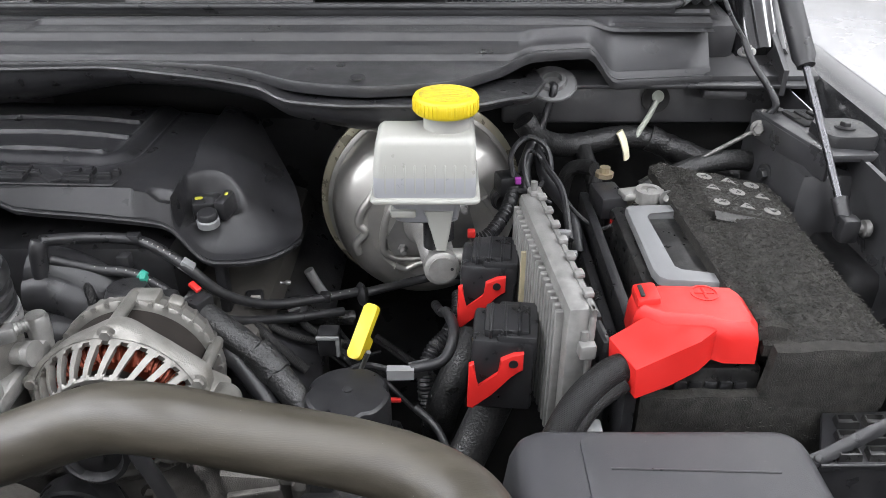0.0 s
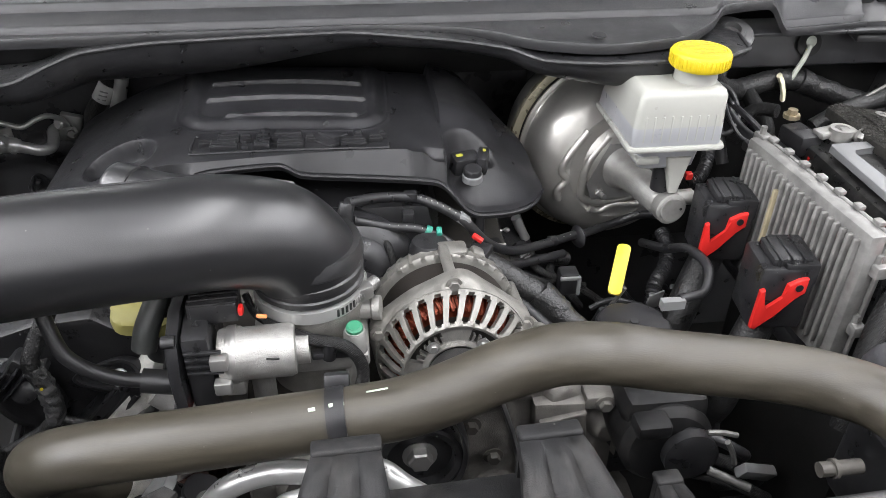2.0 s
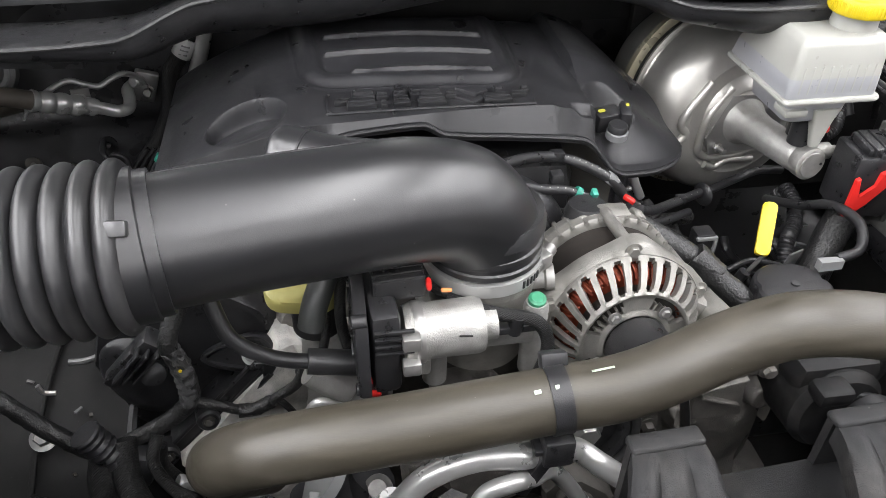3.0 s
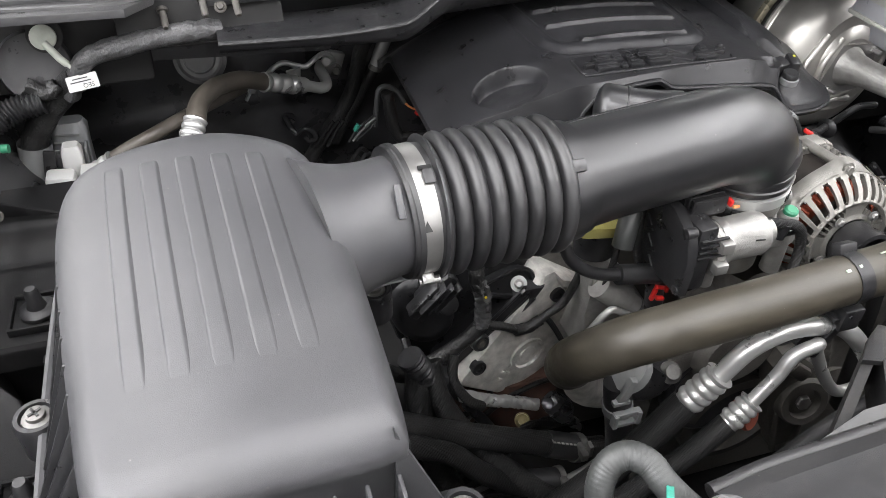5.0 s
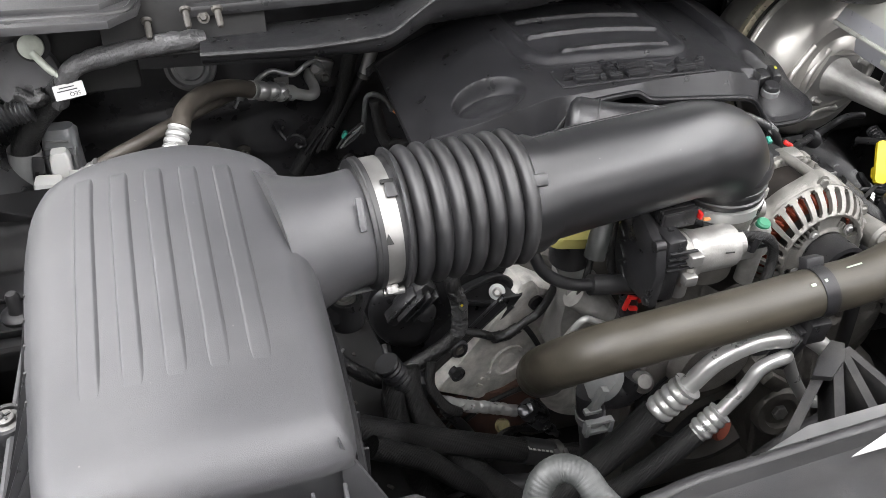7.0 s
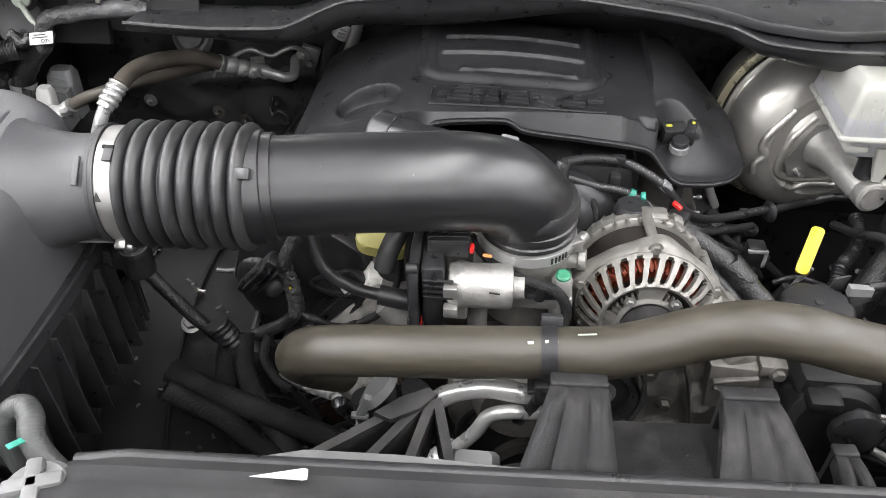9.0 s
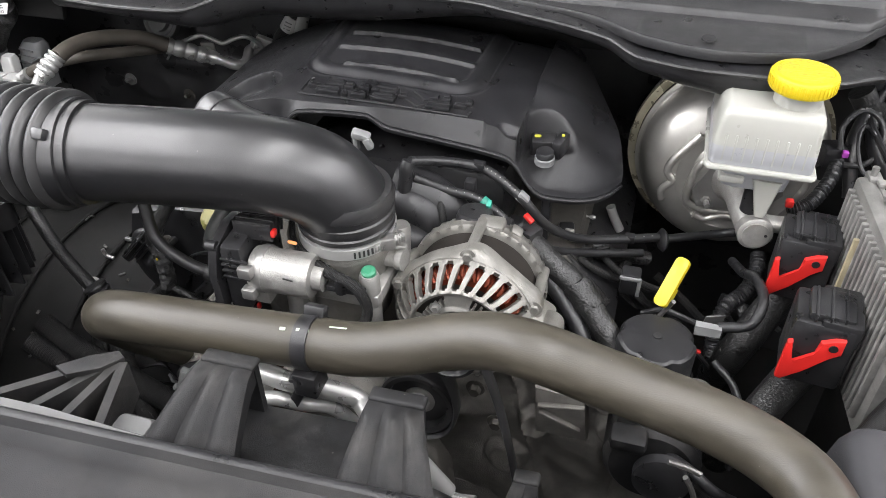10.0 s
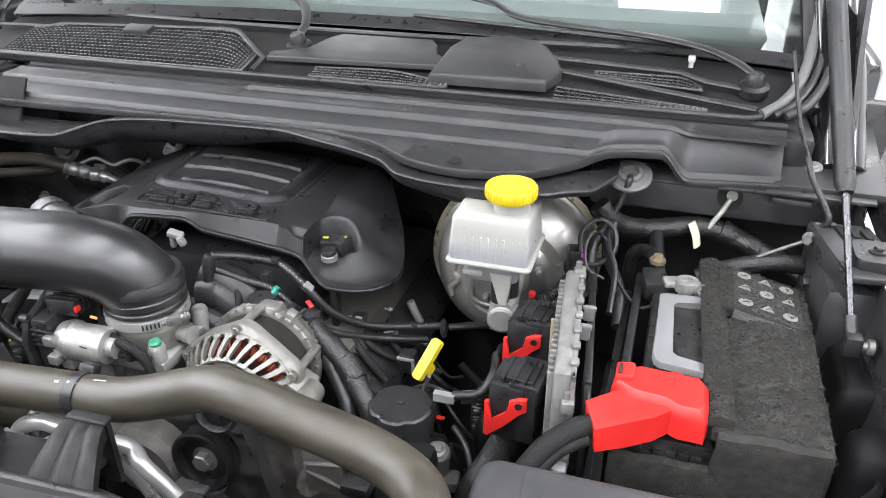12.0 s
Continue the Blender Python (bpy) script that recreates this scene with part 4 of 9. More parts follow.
part("snorkel_boss", lathe([(0.034, -0.050), (0.029, -0.020), (0.0275, 0.0), (0.0275, 0.028), (0.0262, 0.033), (0.020, 0.038), (0.008, 0.040), (0, 0.040)], (-0.618, 0.632, 1.266), (-0.88, 0.42, 0.10), 40), TUBE, duct, smooth=60)
part("boss_seam", lathe([(0.0268, 0.0), (0.0285, 0.0005), (0.0285, 0.0022), (0.0268, 0.0027)], (-0.624, 0.635, 1.267), (-0.88, 0.42, 0.10), 40), BLACK, duct)

bell = thing("intake_bellows", "ribbed black rubber bellows hose on the airbox outlet", "bellows hose", (-0.83, 0.53, 1.20))
PITCH = 0.0172


def fold(r):
    if r < 0.014:
        return 0.0605
    k = (r - 0.014) / PITCH
    return 0.0575 + 0.0105 * abs(math.cos(math.pi * k)) ** 0.6 if k < 7.5 else 0.0575


part("bellows", straight((-0.897, 0.5265, 1.264), (-0.752, 0.534, 1.263), fold, 200, 56), RUBBER, bell, smooth=70)
band = part("hose_clamp", straight((-0.905, 0.526, 1.264), (-0.889, 0.5275, 1.264), 0.0612, 2, 56), STEEL, bell, "bright steel band clamp")
def along_band(x, deg):
    """A place on the band, turned deg up from its front: y runs round the band, z points outwards."""
    a = radians(deg)
    return Matrix(((1, 0, 0, x), (0, math.sin(a), -math.cos(a), 0.5265 - 0.0612 * math.cos(a)), (0, math.cos(a), math.sin(a), 1.264 + 0.0612 * math.sin(a)), (0, 0, 0, 1)))


part("band_arrow", prism([(-0.0042, -0.004), (0.0042, -0.004), (0.0, 0.006)], 0.0006, along_band(-0.897, 21)), PRINT, band)
tab_ = box((0.010, 0.014, 0.003), (0, 0, 0.0015), 0.0008)
tab_.transform(along_band(-0.8885, 62))
part("rubber_tab", tab_, RUBBER, bell)
tab_ = box((0.012, 0.004, 0.0025), (0, 0.009, 0.001), 0.0006)
tab_.transform(along_band(-0.8905, 62))
part("tab_step", tab_, DARK, band)
tab_ = join(box((0.012, 0.016, 0.010), (0, 0, 0.004), 0.002), lathe([(0.004, -0.008), (0.004, 0.012), (0, 0.012)], (0.0, 0.0, 0.006), (1, 0, 0), 14))
tab_.transform(along_band(-0.894, -46))
part("clamp_screw", tab_, STEEL, band)
tab_ = box((0.006, 0.030, 0.004), (0, 0, 0.001), 0.001)
tab_.transform(along_band(-0.918, 45))
part("neck_key", tab_, BOX, bell)
part("neck_bead", straight((-0.915, 0.525, 1.264), (-0.906, 0.526, 1.264), lambda r: 0.0635 if r > 0.0045 else 0.0622, 8, 56), RUBBER, bell)

# ---- radiator hose ----
hose = thing("radiator_hose", "thick olive-grey rubber radiator hose across the engine", "hose", (-0.32, 0.43, 1.10))
HP = [(-0.690, 0.535, 0.975), (-0.714, 0.508, 1.012), (-0.722, 0.480, 1.055), (-0.712, 0.455, 1.092), (-0.688, 0.436, 1.122), (-0.642, 0.425, 1.140), (-0.54, 0.424, 1.150), (-0.44, 0.431, 1.152), (-0.39, 0.430, 1.158), (-0.346, 0.433, 1.169), (-0.298, 0.439, 1.185),
      (-0.251, 0.436, 1.202), (-0.205, 0.429, 1.205), (-0.154, 0.428, 1.193), (-0.106, 0.424, 1.186), (-0.058, 0.416, 1.181), (-0.014, 0.400, 1.178), (0.018, 0.371, 1.180), (0.033, 0.328, 1.180), (0.037, 0.27, 1.165), (0.037, 0.20, 1.13)]
part("hose_body", sweep(spline(HP, 12), 0.0270, 36), HOSE, hose, smooth=70)
tie = thing("hose_tie", "black plastic cable tie round the radiator hose", "cable tie", (-0.44, 0.43, 1.12))
part("strap", straight((-0.448, 0.431, 1.1515), (-0.432, 0.431, 1.1530), 0.0286, 2, 32), BLACK, tie)
part("buckle", box((0.022, 0.014, 0.014), (-0.440, 0.452, 1.176), 0.002, (-30, 0, 0)), BLACK, tie)
part("bracket", box((0.026, 0.030, 0.030), (-0.440, 0.420, 1.112), 0.003), BLACK, tie)
for mx, mw in ((-0.461, 0.006), (-0.445, 0.004), (-0.436, 0.004)):
    part("paint_mark", box((mw, 0.0035, 0.0012), (mx, 0.4215 + (mx + 0.44) * 0.1, 1.1768 + (0.0015 if mx > -0.45 else 0)), 0.0005, (24, 0, 8)), MINT, tie, "pale mint paint dab")
part("paint_streak", pipe([(-0.415, 0.430, 1.1818), (-0.406, 0.430, 1.1830), (-0.397, 0.430, 1.1842)], 0.0011, 6, flat=0.5), MINT, hose, "pale paint streak")

# ---- brake booster, cylinder, reservoir ----
bo_axis = Vector((0.03, -0.213, 0.017)).normalized()
bo = thing("brake_booster", "round zinc-plated steel brake booster drum", "brake booster", (-0.036, 1.045, 0.96))
c0 = Vector((-0.033, 1.045, 1.097))


def along(d):
    return c0 + bo_axis * d


part("rear_shell", lathe([(0.06, -0.10), (0.11, -0.08), (0.130, -0.050), (0.136, -0.02), (0.138, 0.0), (0.138, 0.008), (0.135, 0.011)], c0, bo_axis, 72), BOOST, bo)
part("rim_groove", lathe([(0.1365, 0.021), (0.1372, 0.022), (0.1372, 0.027), (0.1360, 0.028)], c0, bo_axis, 72), DARK, bo)
part("crimp_rim", lathe([(0.1375, 0.008), (0.1480, 0.010), (0.1480, 0.019), (0.1375, 0.021)], c0, bo_axis, 72), mat("yellow_chromate", (0.42, 0.39, 0.29), 0.30, metal=0.6, vary=0.12), bo, "pale yellow plated rim")
part("rim_bead", lathe([(0.1350, 0.030), (0.1385, 0.031), (0.1385, 0.034), (0.1330, 0.036)], c0, bo_axis, 72), BOOST, bo)
part("front_shell", lathe([(0.136, 0.020), (0.135, 0.034), (0.1315, 0.038), (0.130, 0.066), (0.126, 0.082), (0.117, 0.095), (0.104, 0.104), (0.086, 0.110), (0.081, 0.108), (0.066, 0.110), (0.060, 0.117), (0.046, 0.120), (0.040, 0.116), (0.0, 0.116)], c0, bo_axis, 72), BOOST, bo)


def on_face(px, pz, h=0.0):
    """A place on the drum's front, sideways and up from its middle."""
    right = Vector((1, 0, 0))
    right = (right - bo_axis * right.dot(bo_axis)).normalized()
    upv = right.cross(-bo_axis) * -1
    if upv.z < 0:
        upv = -upv
    return along(0.110 + h) + right * px + upv * pz


for pts in ([(-0.062, 0.060), (-0.092, 0.020), (-0.098, 0.000), (-0.090, -0.014), (-0.102, -0.030), (-0.100, -0.046)],
            [(-0.030, 0.050), (-0.058, 0.012), (-0.066, -0.030), (-0.060, -0.048), (-0.030, -0.056), (0.030, -0.050)],
            [(-0.050, -0.066), (-0.034, -0.072), (-0.010, -0.062), (0.03, -0.068)],
            [(0.075, 0.030), (0.092, 0.0), (0.085, -0.03), (0.095, -0.05)]):
    part("pressed_rib", pipe([on_face(a, b, -0.002 + 0.012 * max(0, 1 - math.hypot(a, b) / 0.11)) for a, b in pts], 0.0058, 10), BOOST, bo)
part("mount_plate", prism([(0.050, 0.030), (-0.030, 0.040), (-0.062, -0.020), (-0.052, -0.046), (0.035, -0.048), (0.062, -0.02)], 0.004, facing(along(0.116), bo_axis)), STEEL, bo)
for a, b in ((-0.040, -0.036), (0.044, 0.020)):
    part("stud", join(bolt(on_face(a, b, 0.008), bo_axis, 0.007, 0.007), lathe([(0.004, 0), (0.004, 0.02), (0, 0.021)], on_face(a, b, 0.008), bo_axis, 12)), STEEL, bo)
part("check_valve", lathe([(0.016, 0), (0.016, 0.014), (0.012, 0.016), (0.012, 0.026), (0, 0.026)], on_face(0.098, 0.028, -0.006), (0.2, -1, 0.05), 24), BLACK, bo, "black vacuum check valve")

mc = thing("master_cylinder", "grey cast aluminium brake master cylinder", "master cylinder", (0, 0.84, 1.09))
e = Vector((-0.001, 0.787, 1.117))
part("bore", lathe([(0.0, 0), (0.019, 0), (0.0215, 0.0015), (0.0215, 0.016), (0.019, 0.020), (0.021, 0.026), (0.0225, 0.10), (0.026, 0.125), (0.034, 0.140)], e, -bo_axis, 40), ALU, mc)
part("end_plug", lathe([(0.0, 0.0005), (0.0165, 0.0005), (0.0165, -0.0025)], e, -bo_axis, 40), ALU, mc)
part("outlet_port", join(lathe([(0.011, 0), (0.011, 0.028), (0.008, 0.03)], (0.008, 0.815, 1.118), (1, -0.1, 0.1), 20), bolt((0.036, 0.812, 1.121), (1, -0.1, 0.1), 0.006, 0.01)), ALU, mc)
for hx in (-0.014, 0.012):
    part("pin_hole", lathe([(0.002, 0), (0.002, 0.0006), (0, 0.0006)], (e.x + hx, 0.7862, 1.118), bo_axis, 10), BLACK, mc)
for sx in (-0.020, 0.0):
    part("tank_seat", lathe([(0.014, 0), (0.014, 0.045)], (sx * 0.5, 0.835 + sx, 1.135), (0, 0, 1), 24), BLACK, mc)

res = thing("brake_fluid_reservoir", "milky white brake fluid reservoir on the cylinder", "fluid reservoir", (-0.02, 0.82, 1.14))


def slab(x0, x1, y0, y1, z, r=0.010):
    return [Vector(((x0 + x1) / 2 + u, (y0 + y1) / 2 + v, z)) for u, v in rounded(x1 - x0, y1 - y0, r)]


def tank(x0, x1, y0, y1l, y1r, z, r=0.008):
    """A tank section whose back runs askew: y1l on one side, y1r on the other."""
    ring = slab(x0, x1, y0, 0.87, z, r)
    return [Vector((q.x, q.y if q.y < 0.82 else q.y + (y1l - 0.87) + (y1r - y1l) * (q.x - x0) / (x1 - x0), z)) for q in ring]


part("upper_tank", loft([tank(-0.078, 0.037, 0.770, 0.905, 0.875, 1.245), tank(-0.076, 0.036, 0.771, 0.892, 0.872, 1.265), tank(-0.074, 0.036, 0.772, 0.876, 0.868, 1.282), tank(-0.071, 0.034, 0.774, 0.873, 0.866, 1.288, 0.009), tank(-0.066, 0.029, 0.779, 0.866, 0.860, 1.292, 0.010)]), WHITE, res, smooth=60)
lower = part("lower_tank", loft([tank(-0.050, 0.014, 0.796, 0.872, 0.858, 1.176, 0.010), tank(-0.056, 0.018, 0.792, 0.878, 0.862, 1.180, 0.008), tank(-0.060, 0.022, 0.788, 0.884, 0.866, 1.2135, 0.006), tank(-0.074, 0.034, 0.774, 0.908, 0.878, 1.2145, 0.006), tank(-0.078, 0.037, 0.770, 0.912, 0.880, 1.222, 0.006), tank(-0.078, 0.037, 0.770, 0.905, 0.875, 1.245)]), WHITE_LOW, res, "bluish white where fluid stands behind the wall", smooth=60)
part("weld_flange", loft([tank(-0.081, 0.041, 0.766, 0.914, 0.884, 1.2145), tank(-0.082, 0.042, 0.765, 0.915, 0.885, 1.2165), tank(-0.082, 0.042, 0.765, 0.915, 0.885, 1.2185), tank(-0.081, 0.041, 0.766, 0.914, 0.884, 1.2205)]), WHITE, res)
for i in range(9):
    part("wall_rib", box((0.0026, 0.0016, 0.034), (-0.064 + 0.011 * i, 0.7706, 1.243), 0.0008), WHITE, res)
part("mount_tongue", loft([slab(-0.008, 0.004, 0.792, 0.800, 1.140, 0.003), slab(-0.014, 0.008, 0.790, 0.802, 1.165, 0.003), slab(-0.022, 0.012, 0.786, 0.806, 1.195, 0.004)]), WHITE, res)
part("side_tab", box((0.030, 0.03, 0.010), (-0.046, 0.80, 1.192), 0.003), WHITE, res)
part("filler_neck", lathe([(0.026, 0), (0.0255, 0.032)], (0.004, 0.808, 1.288), (0, 0, 1), 40), WHITE, res)
fc = part("filler_cap", lathe([(0.034, 0), (0.0355, 0.002), (0.0355, 0.016), (0.034, 0.0185), (0.030, 0.0195), (0.0295, 0.0185), (0, 0.0185)], (0.003, 0.803, 1.3115), (0, 0, 1), 56), YELLOW, res, "bright yellow screw cap with worn print")
for k in range(44):
    a = 2 * math.pi * k / 44
    part("cap_ridge", box((0.0016, 0.0022, 0.013), (0.003 + 0.0356 * math.cos(a), 0.803 + 0.0356 * math.sin(a), 1.3205), 0.0005, (0, 0, math.degrees(a))), YELLOW, fc)
part("cap_face", lathe([(0.0292, 0), (0.0292, 0.0006), (0, 0.0006)], (0.003, 0.803, 1.3299), (0, 0, 1), 48), YELLOW_WORN, fc, "worn yellow printed face")
for i in range(9):
    w = 2 * math.sqrt(max(0.0, 0.026**2 - (0.0055 * (i - 4)) ** 2))
    part("worn_print", box((w, 0.0012, 0.0005), (0.003, 0.803 + 0.0055 * (i - 4), 1.3306), 0, (0, 0, 6 * math.sin(i * 2.1))), mat("faded_print", (0.42, 0.36, 0.04), 0.5) if i == 0 else bpy.data.materials["faded_print"], fc)

# ---- battery and its corner ----
def rough_up(bm, amount, size=0.02, seed=0.0):
    """Uneven surface of soft things."""
    for v in bm.verts:
        n = noise.noise_vector(v.co / size + Vector((seed, seed, seed)))
        v.co += n * amount
    return bm


def fine_box(size, at, cell=0.012, rot=(0, 0, 0), bevel=0.004):
    """A block cut into small faces, for soft or worn surfaces."""
    n = [max(1, round(s / cell)) for s in size]
    bm = bmesh.new()
    bmesh.ops.create_cube(bm, size=1.0)
    for axis in range(3):
        for k in range(1, n[axis]):
            co, no = [0, 0, 0], [0, 0, 0]
            co[axis], no[axis] = k / n[axis] - 0.5, 1
            bmesh.ops.bisect_plane(bm, geom=bm.verts[:] + bm.edges[:] + bm.faces[:], plane_co=co, plane_no=no)
    for v in bm.verts:
        q = [abs(c) > 0.499 for c in v.co]
        p = Vector((v.co.x * size[0], v.co.y * size[1], v.co.z * size[2]))
        if sum(q) >= 2:
            for a in range(3):
                if q[a]:
                    p[a] -= math.copysign(bevel * (0.35 if sum(q) == 2 else 0.5), p[a])
        v.co = p
    bmesh.ops.transform(bm, matrix=pose(*at, *rot), verts=bm.verts)
    return bm


tray = thing("battery_tray", "black plastic battery tray with a front ledge", "battery tray", (0.30, 0.7, 0.88))
part("tray_floor", box((0.30, 0.42, 0.03), (0.30, 0.72, 0.96), 0.006), BLACK, tray)
part("tray_wall", box((0.012, 0.36, 0.17), (0.172, 0.72, 1.05), 0.003), BLACK, tray)
part("tray_wall", box((0.012, 0.36, 0.12), (0.186, 0.735, 1.10), 0.003), BLACK, tray)
part("tray_leg", box((0.24, 0.34, 0.42), (0.30, 0.72, 0.74), 0.01), DARK, tray)
part("front_clip", join(box((0.016, 0.012, 0.045), (0.128, 0.512, 1.10), 0.002), box((0.024, 0.016, 0.008), (0.128, 0.508, 1.124), 0.002)), GREYC, tray, "grey plastic clip")
part("front_bracket", box((0.06, 0.05, 0.012), (0.165, 0.485, 1.088), 0.002), BLACK, tray)
part("front_rod", pipe([(0.17, 0.458, 1.097), (0.205, 0.456, 1.097), (0.215, 0.456, 1.094)], 0.0025, 8), STEEL, tray)

bat = thing("battery", "black car battery with a grey carrying handle", "battery", (0.305, 0.72, 0.985))
part("case", box((0.195, 0.30, 0.185), (0.305, 0.725, 1.0775), 0.006), BATT, bat)
part("case_ledge", box((0.12, 0.016, 0.03), (0.235, 0.567, 1.135), 0.003), BATT, bat)
for i in range(5):
    part("ledge_slot", box((0.011, 0.004, 0.010), (0.222 + 0.014 * i, 0.5585, 1.130), 0.001), BLACK, bat)
hz = 1.1775
handle = join(prism([(0.222, 0.820), (0.217, 0.814), (0.216, 0.674), (0.219, 0.660), (0.226, 0.654), (0.292, 0.646), (0.296, 0.664), (0.244, 0.670), (0.237, 0.678), (0.234, 0.790), (0.240, 0.800), (0.300, 0.806), (0.300, 0.824)], 0.010, pose(0, 0, hz), 0.003))
part("handle", handle, GREYP, bat, "light grey plastic handle frame")
part("handle_well", box((0.068, 0.124, 0.008), (0.268, 0.738, 1.176), 0.003), BATT, bat, "dusty black panel inside the handle")
part("lead_post", lathe([(0.010, 0), (0.009, 0.018), (0, 0.018)], (0.252, 0.848, 1.17), (0, 0, 1), 20), STEEL, bat)

neg = thing("negative_clamp", "tin-plated battery clamp with black sensor", "battery clamp", (0.235, 0.865, 1.16))
part("clamp_ring", join(lathe([(0.016, 0), (0.016, 0.016), (0.010, 0.016), (0.010, 0)], (0.252, 0.850, 1.178), (0, 0, 1), 24), box((0.036, 0.018, 0.012), (0.268, 0.846, 1.187), 0.003, (0, 0, -8)), box((0.034, 0.022, 0.010), (0.236, 0.858, 1.184), 0.003, (0, 0, 15))), ALU, neg)
part("clamp_nut", bolt((0.272, 0.838, 1.187), (0.3, -1, 0.1), 0.007, 0.010), STEEL, neg)
part("sensor", box((0.034, 0.050, 0.030), (0.208, 0.872, 1.168), 0.004, (0, 0, 10)), BLACK, neg)
part("sensor_lug", lathe([(0.012, 0), (0.012, 0.006), (0.007, 0.006), (0.007, 0.013), (0, 0.013)], (0.208, 0.905, 1.186), (0, 0, 1), 8), mat("yellow_zinc", (0.30, 0.25, 0.17), 0.4, metal=0.7), neg)
part("red_tab", box((0.012, 0.008, 0.006), (0.213, 0.838, 1.155), 0.001, (0, 0, 15)), RED, neg)
part("ground_lead", pipe([(0.20, 0.93, 1.185), (0.185, 0.95, 1.18), (0.17, 0.96, 1.165), (0.165, 0.97, 1.12)], 0.010, 12), LOOM, neg)
part("sensor_lead", pipe([(0.215, 0.836, 1.155), (0.19, 0.83, 1.15), (0.160, 0.86, 1.165), (0.140, 0.90, 1.19), (0.128, 0.93, 1.20), (0.110, 0.92, 1.215), (0.102, 0.89, 1.205), (0.110, 0.86, 1.185), (0.135, 0.86, 1.17)], 0.0026, 8), BLACK, neg)

wheelcase = thing("inner_wing_panel", "black moulded inner wing panel beside the battery", "wing panel", (0.47, 0.72, 0.9))
for y0, y1, zt, xs in ((0.702, 0.880, 1.150, 0.447), (0.572, 0.655, 1.160, 0.442)):
    part("bulge", loft([slab(xs - 0.020, xs + 0.055, y0, y1, zt - 0.26, 0.016), slab(xs - 0.012, xs + 0.055, y0 + 0.004, y1 - 0.004, zt - 0.05, 0.018), slab(xs - 0.004, xs + 0.052, y0 + 0.010, y1 - 0.010, zt - 0.012, 0.020), slab(xs + 0.006, xs + 0.046, y0 + 0.018, y1 - 0.018, zt, 0.016)]), SHELFM, wheelcase, smooth=70)
part("back_wall", box((0.012, 0.40, 0.30), (0.512, 0.74, 1.00), 0.004), UNDERPAINT, wheelcase)

felt = thing("battery_blanket", "grey-black dusty felt blanket wrapped over the battery", "battery blanket", (0.31, 0.73, 0.98))
part("front_wall", rough_up(fine_box((0.225, 0.014, 0.120), (0.293, 0.553, 1.070), 0.010, (4, 0, 0)), 0.0030, 0.03), FELT, felt)
part("front_lip", rough_up(fine_box((0.116, 0.014, 0.075), (0.350, 0.5465, 1.150), 0.010, (4, 0, 0)), 0.0030, 0.03), FELT, felt)
part("side_wall", rough_up(fine_box((0.014, 0.32, 0.19), (0.409, 0.715, 1.078), 0.012), 0.0016), FELT, felt)


def blanket_top(u, v):
    x = 0.288 + 0.124 * u
    y = 0.552 + 0.215 * v
    n = noise.noise(Vector((x * 40, y * 40, 0))) * 0.0025 + noise.noise(Vector((x * 260, y * 260, 0))) * 0.0011
    return Vector((x, y, 1.186 + 0.010 * math.sin(math.pi * min(1, u * 1.1)) * v - 0.008 * step(0.85, 1.0, u) - 0.006 * step(0.08, 0, v) + n))


part("front_flap", sheet(blanket_top, 60, 100, 0.012), FELT, felt)


def blanket_band(u, v):
    x = 0.280 + 0.030 * u + 0.012 * (1 - v)
    y = 0.558 + 0.360 * v
    n = noise.noise(Vector((x * 60, y * 30, 3))) * 0.002 + noise.noise(Vector((x * 260, y * 260, 3))) * 0.0011
    return Vector((x - 0.012, y, 1.194 + 0.005 * math.sin(math.pi * u) + n))


part("band", sheet(blanket_band, 18, 140, 0.014), FELT, felt)


def blanket_rear(u, v):
    x = 0.294 + 0.112 * u
    y = 0.790 + 0.118 * v - 0.025 * u
    n = noise.noise(Vector((x * 50, y * 50, 6))) * 0.0012 + noise.noise(Vector((x * 260, y * 260, 6))) * 0.0007
    return Vector((x, y, 1.198 - 0.014 * u + 0.004 * math.sin(math.pi * v) + n))


part("rear_flap", sheet(blanket_rear, 56, 56, 0.012), FELT, felt)
part("label_strip", prism(rounded(0.085, 0.022, 0.002), 0.001, pose(0.352, 0.768, 1.1915, 0, 6, -12)), BATT, felt, "dark label with pale stripes")
for i, tone in enumerate((MARK, mat("label_blue", (0.04, 0.10, 0.30), 0.5), MARK, mat("label_red", (0.35, 0.03, 0.03), 0.5), MARK, GREYD, GREYD)):
    part("label_stripe", box((0.0030, 0.011, 0.0008), (0.322 + 0.0052 * i, 0.772 - 0.0011 * i, 1.1948 - 0.0005 * i), 0, (0, 6, -12)), tone, felt)
part("sign_patch", sheet(lambda u, v: blanket_rear(0.16 + 0.78 * u, 0.08 + 0.86 * v) + Vector((0, 0, 0.0008)), 24, 24), mat("sign_patch", (0.030, 0.029, 0.027), 0.8, vary=0.3, size=0.006, bump=0.4), felt)
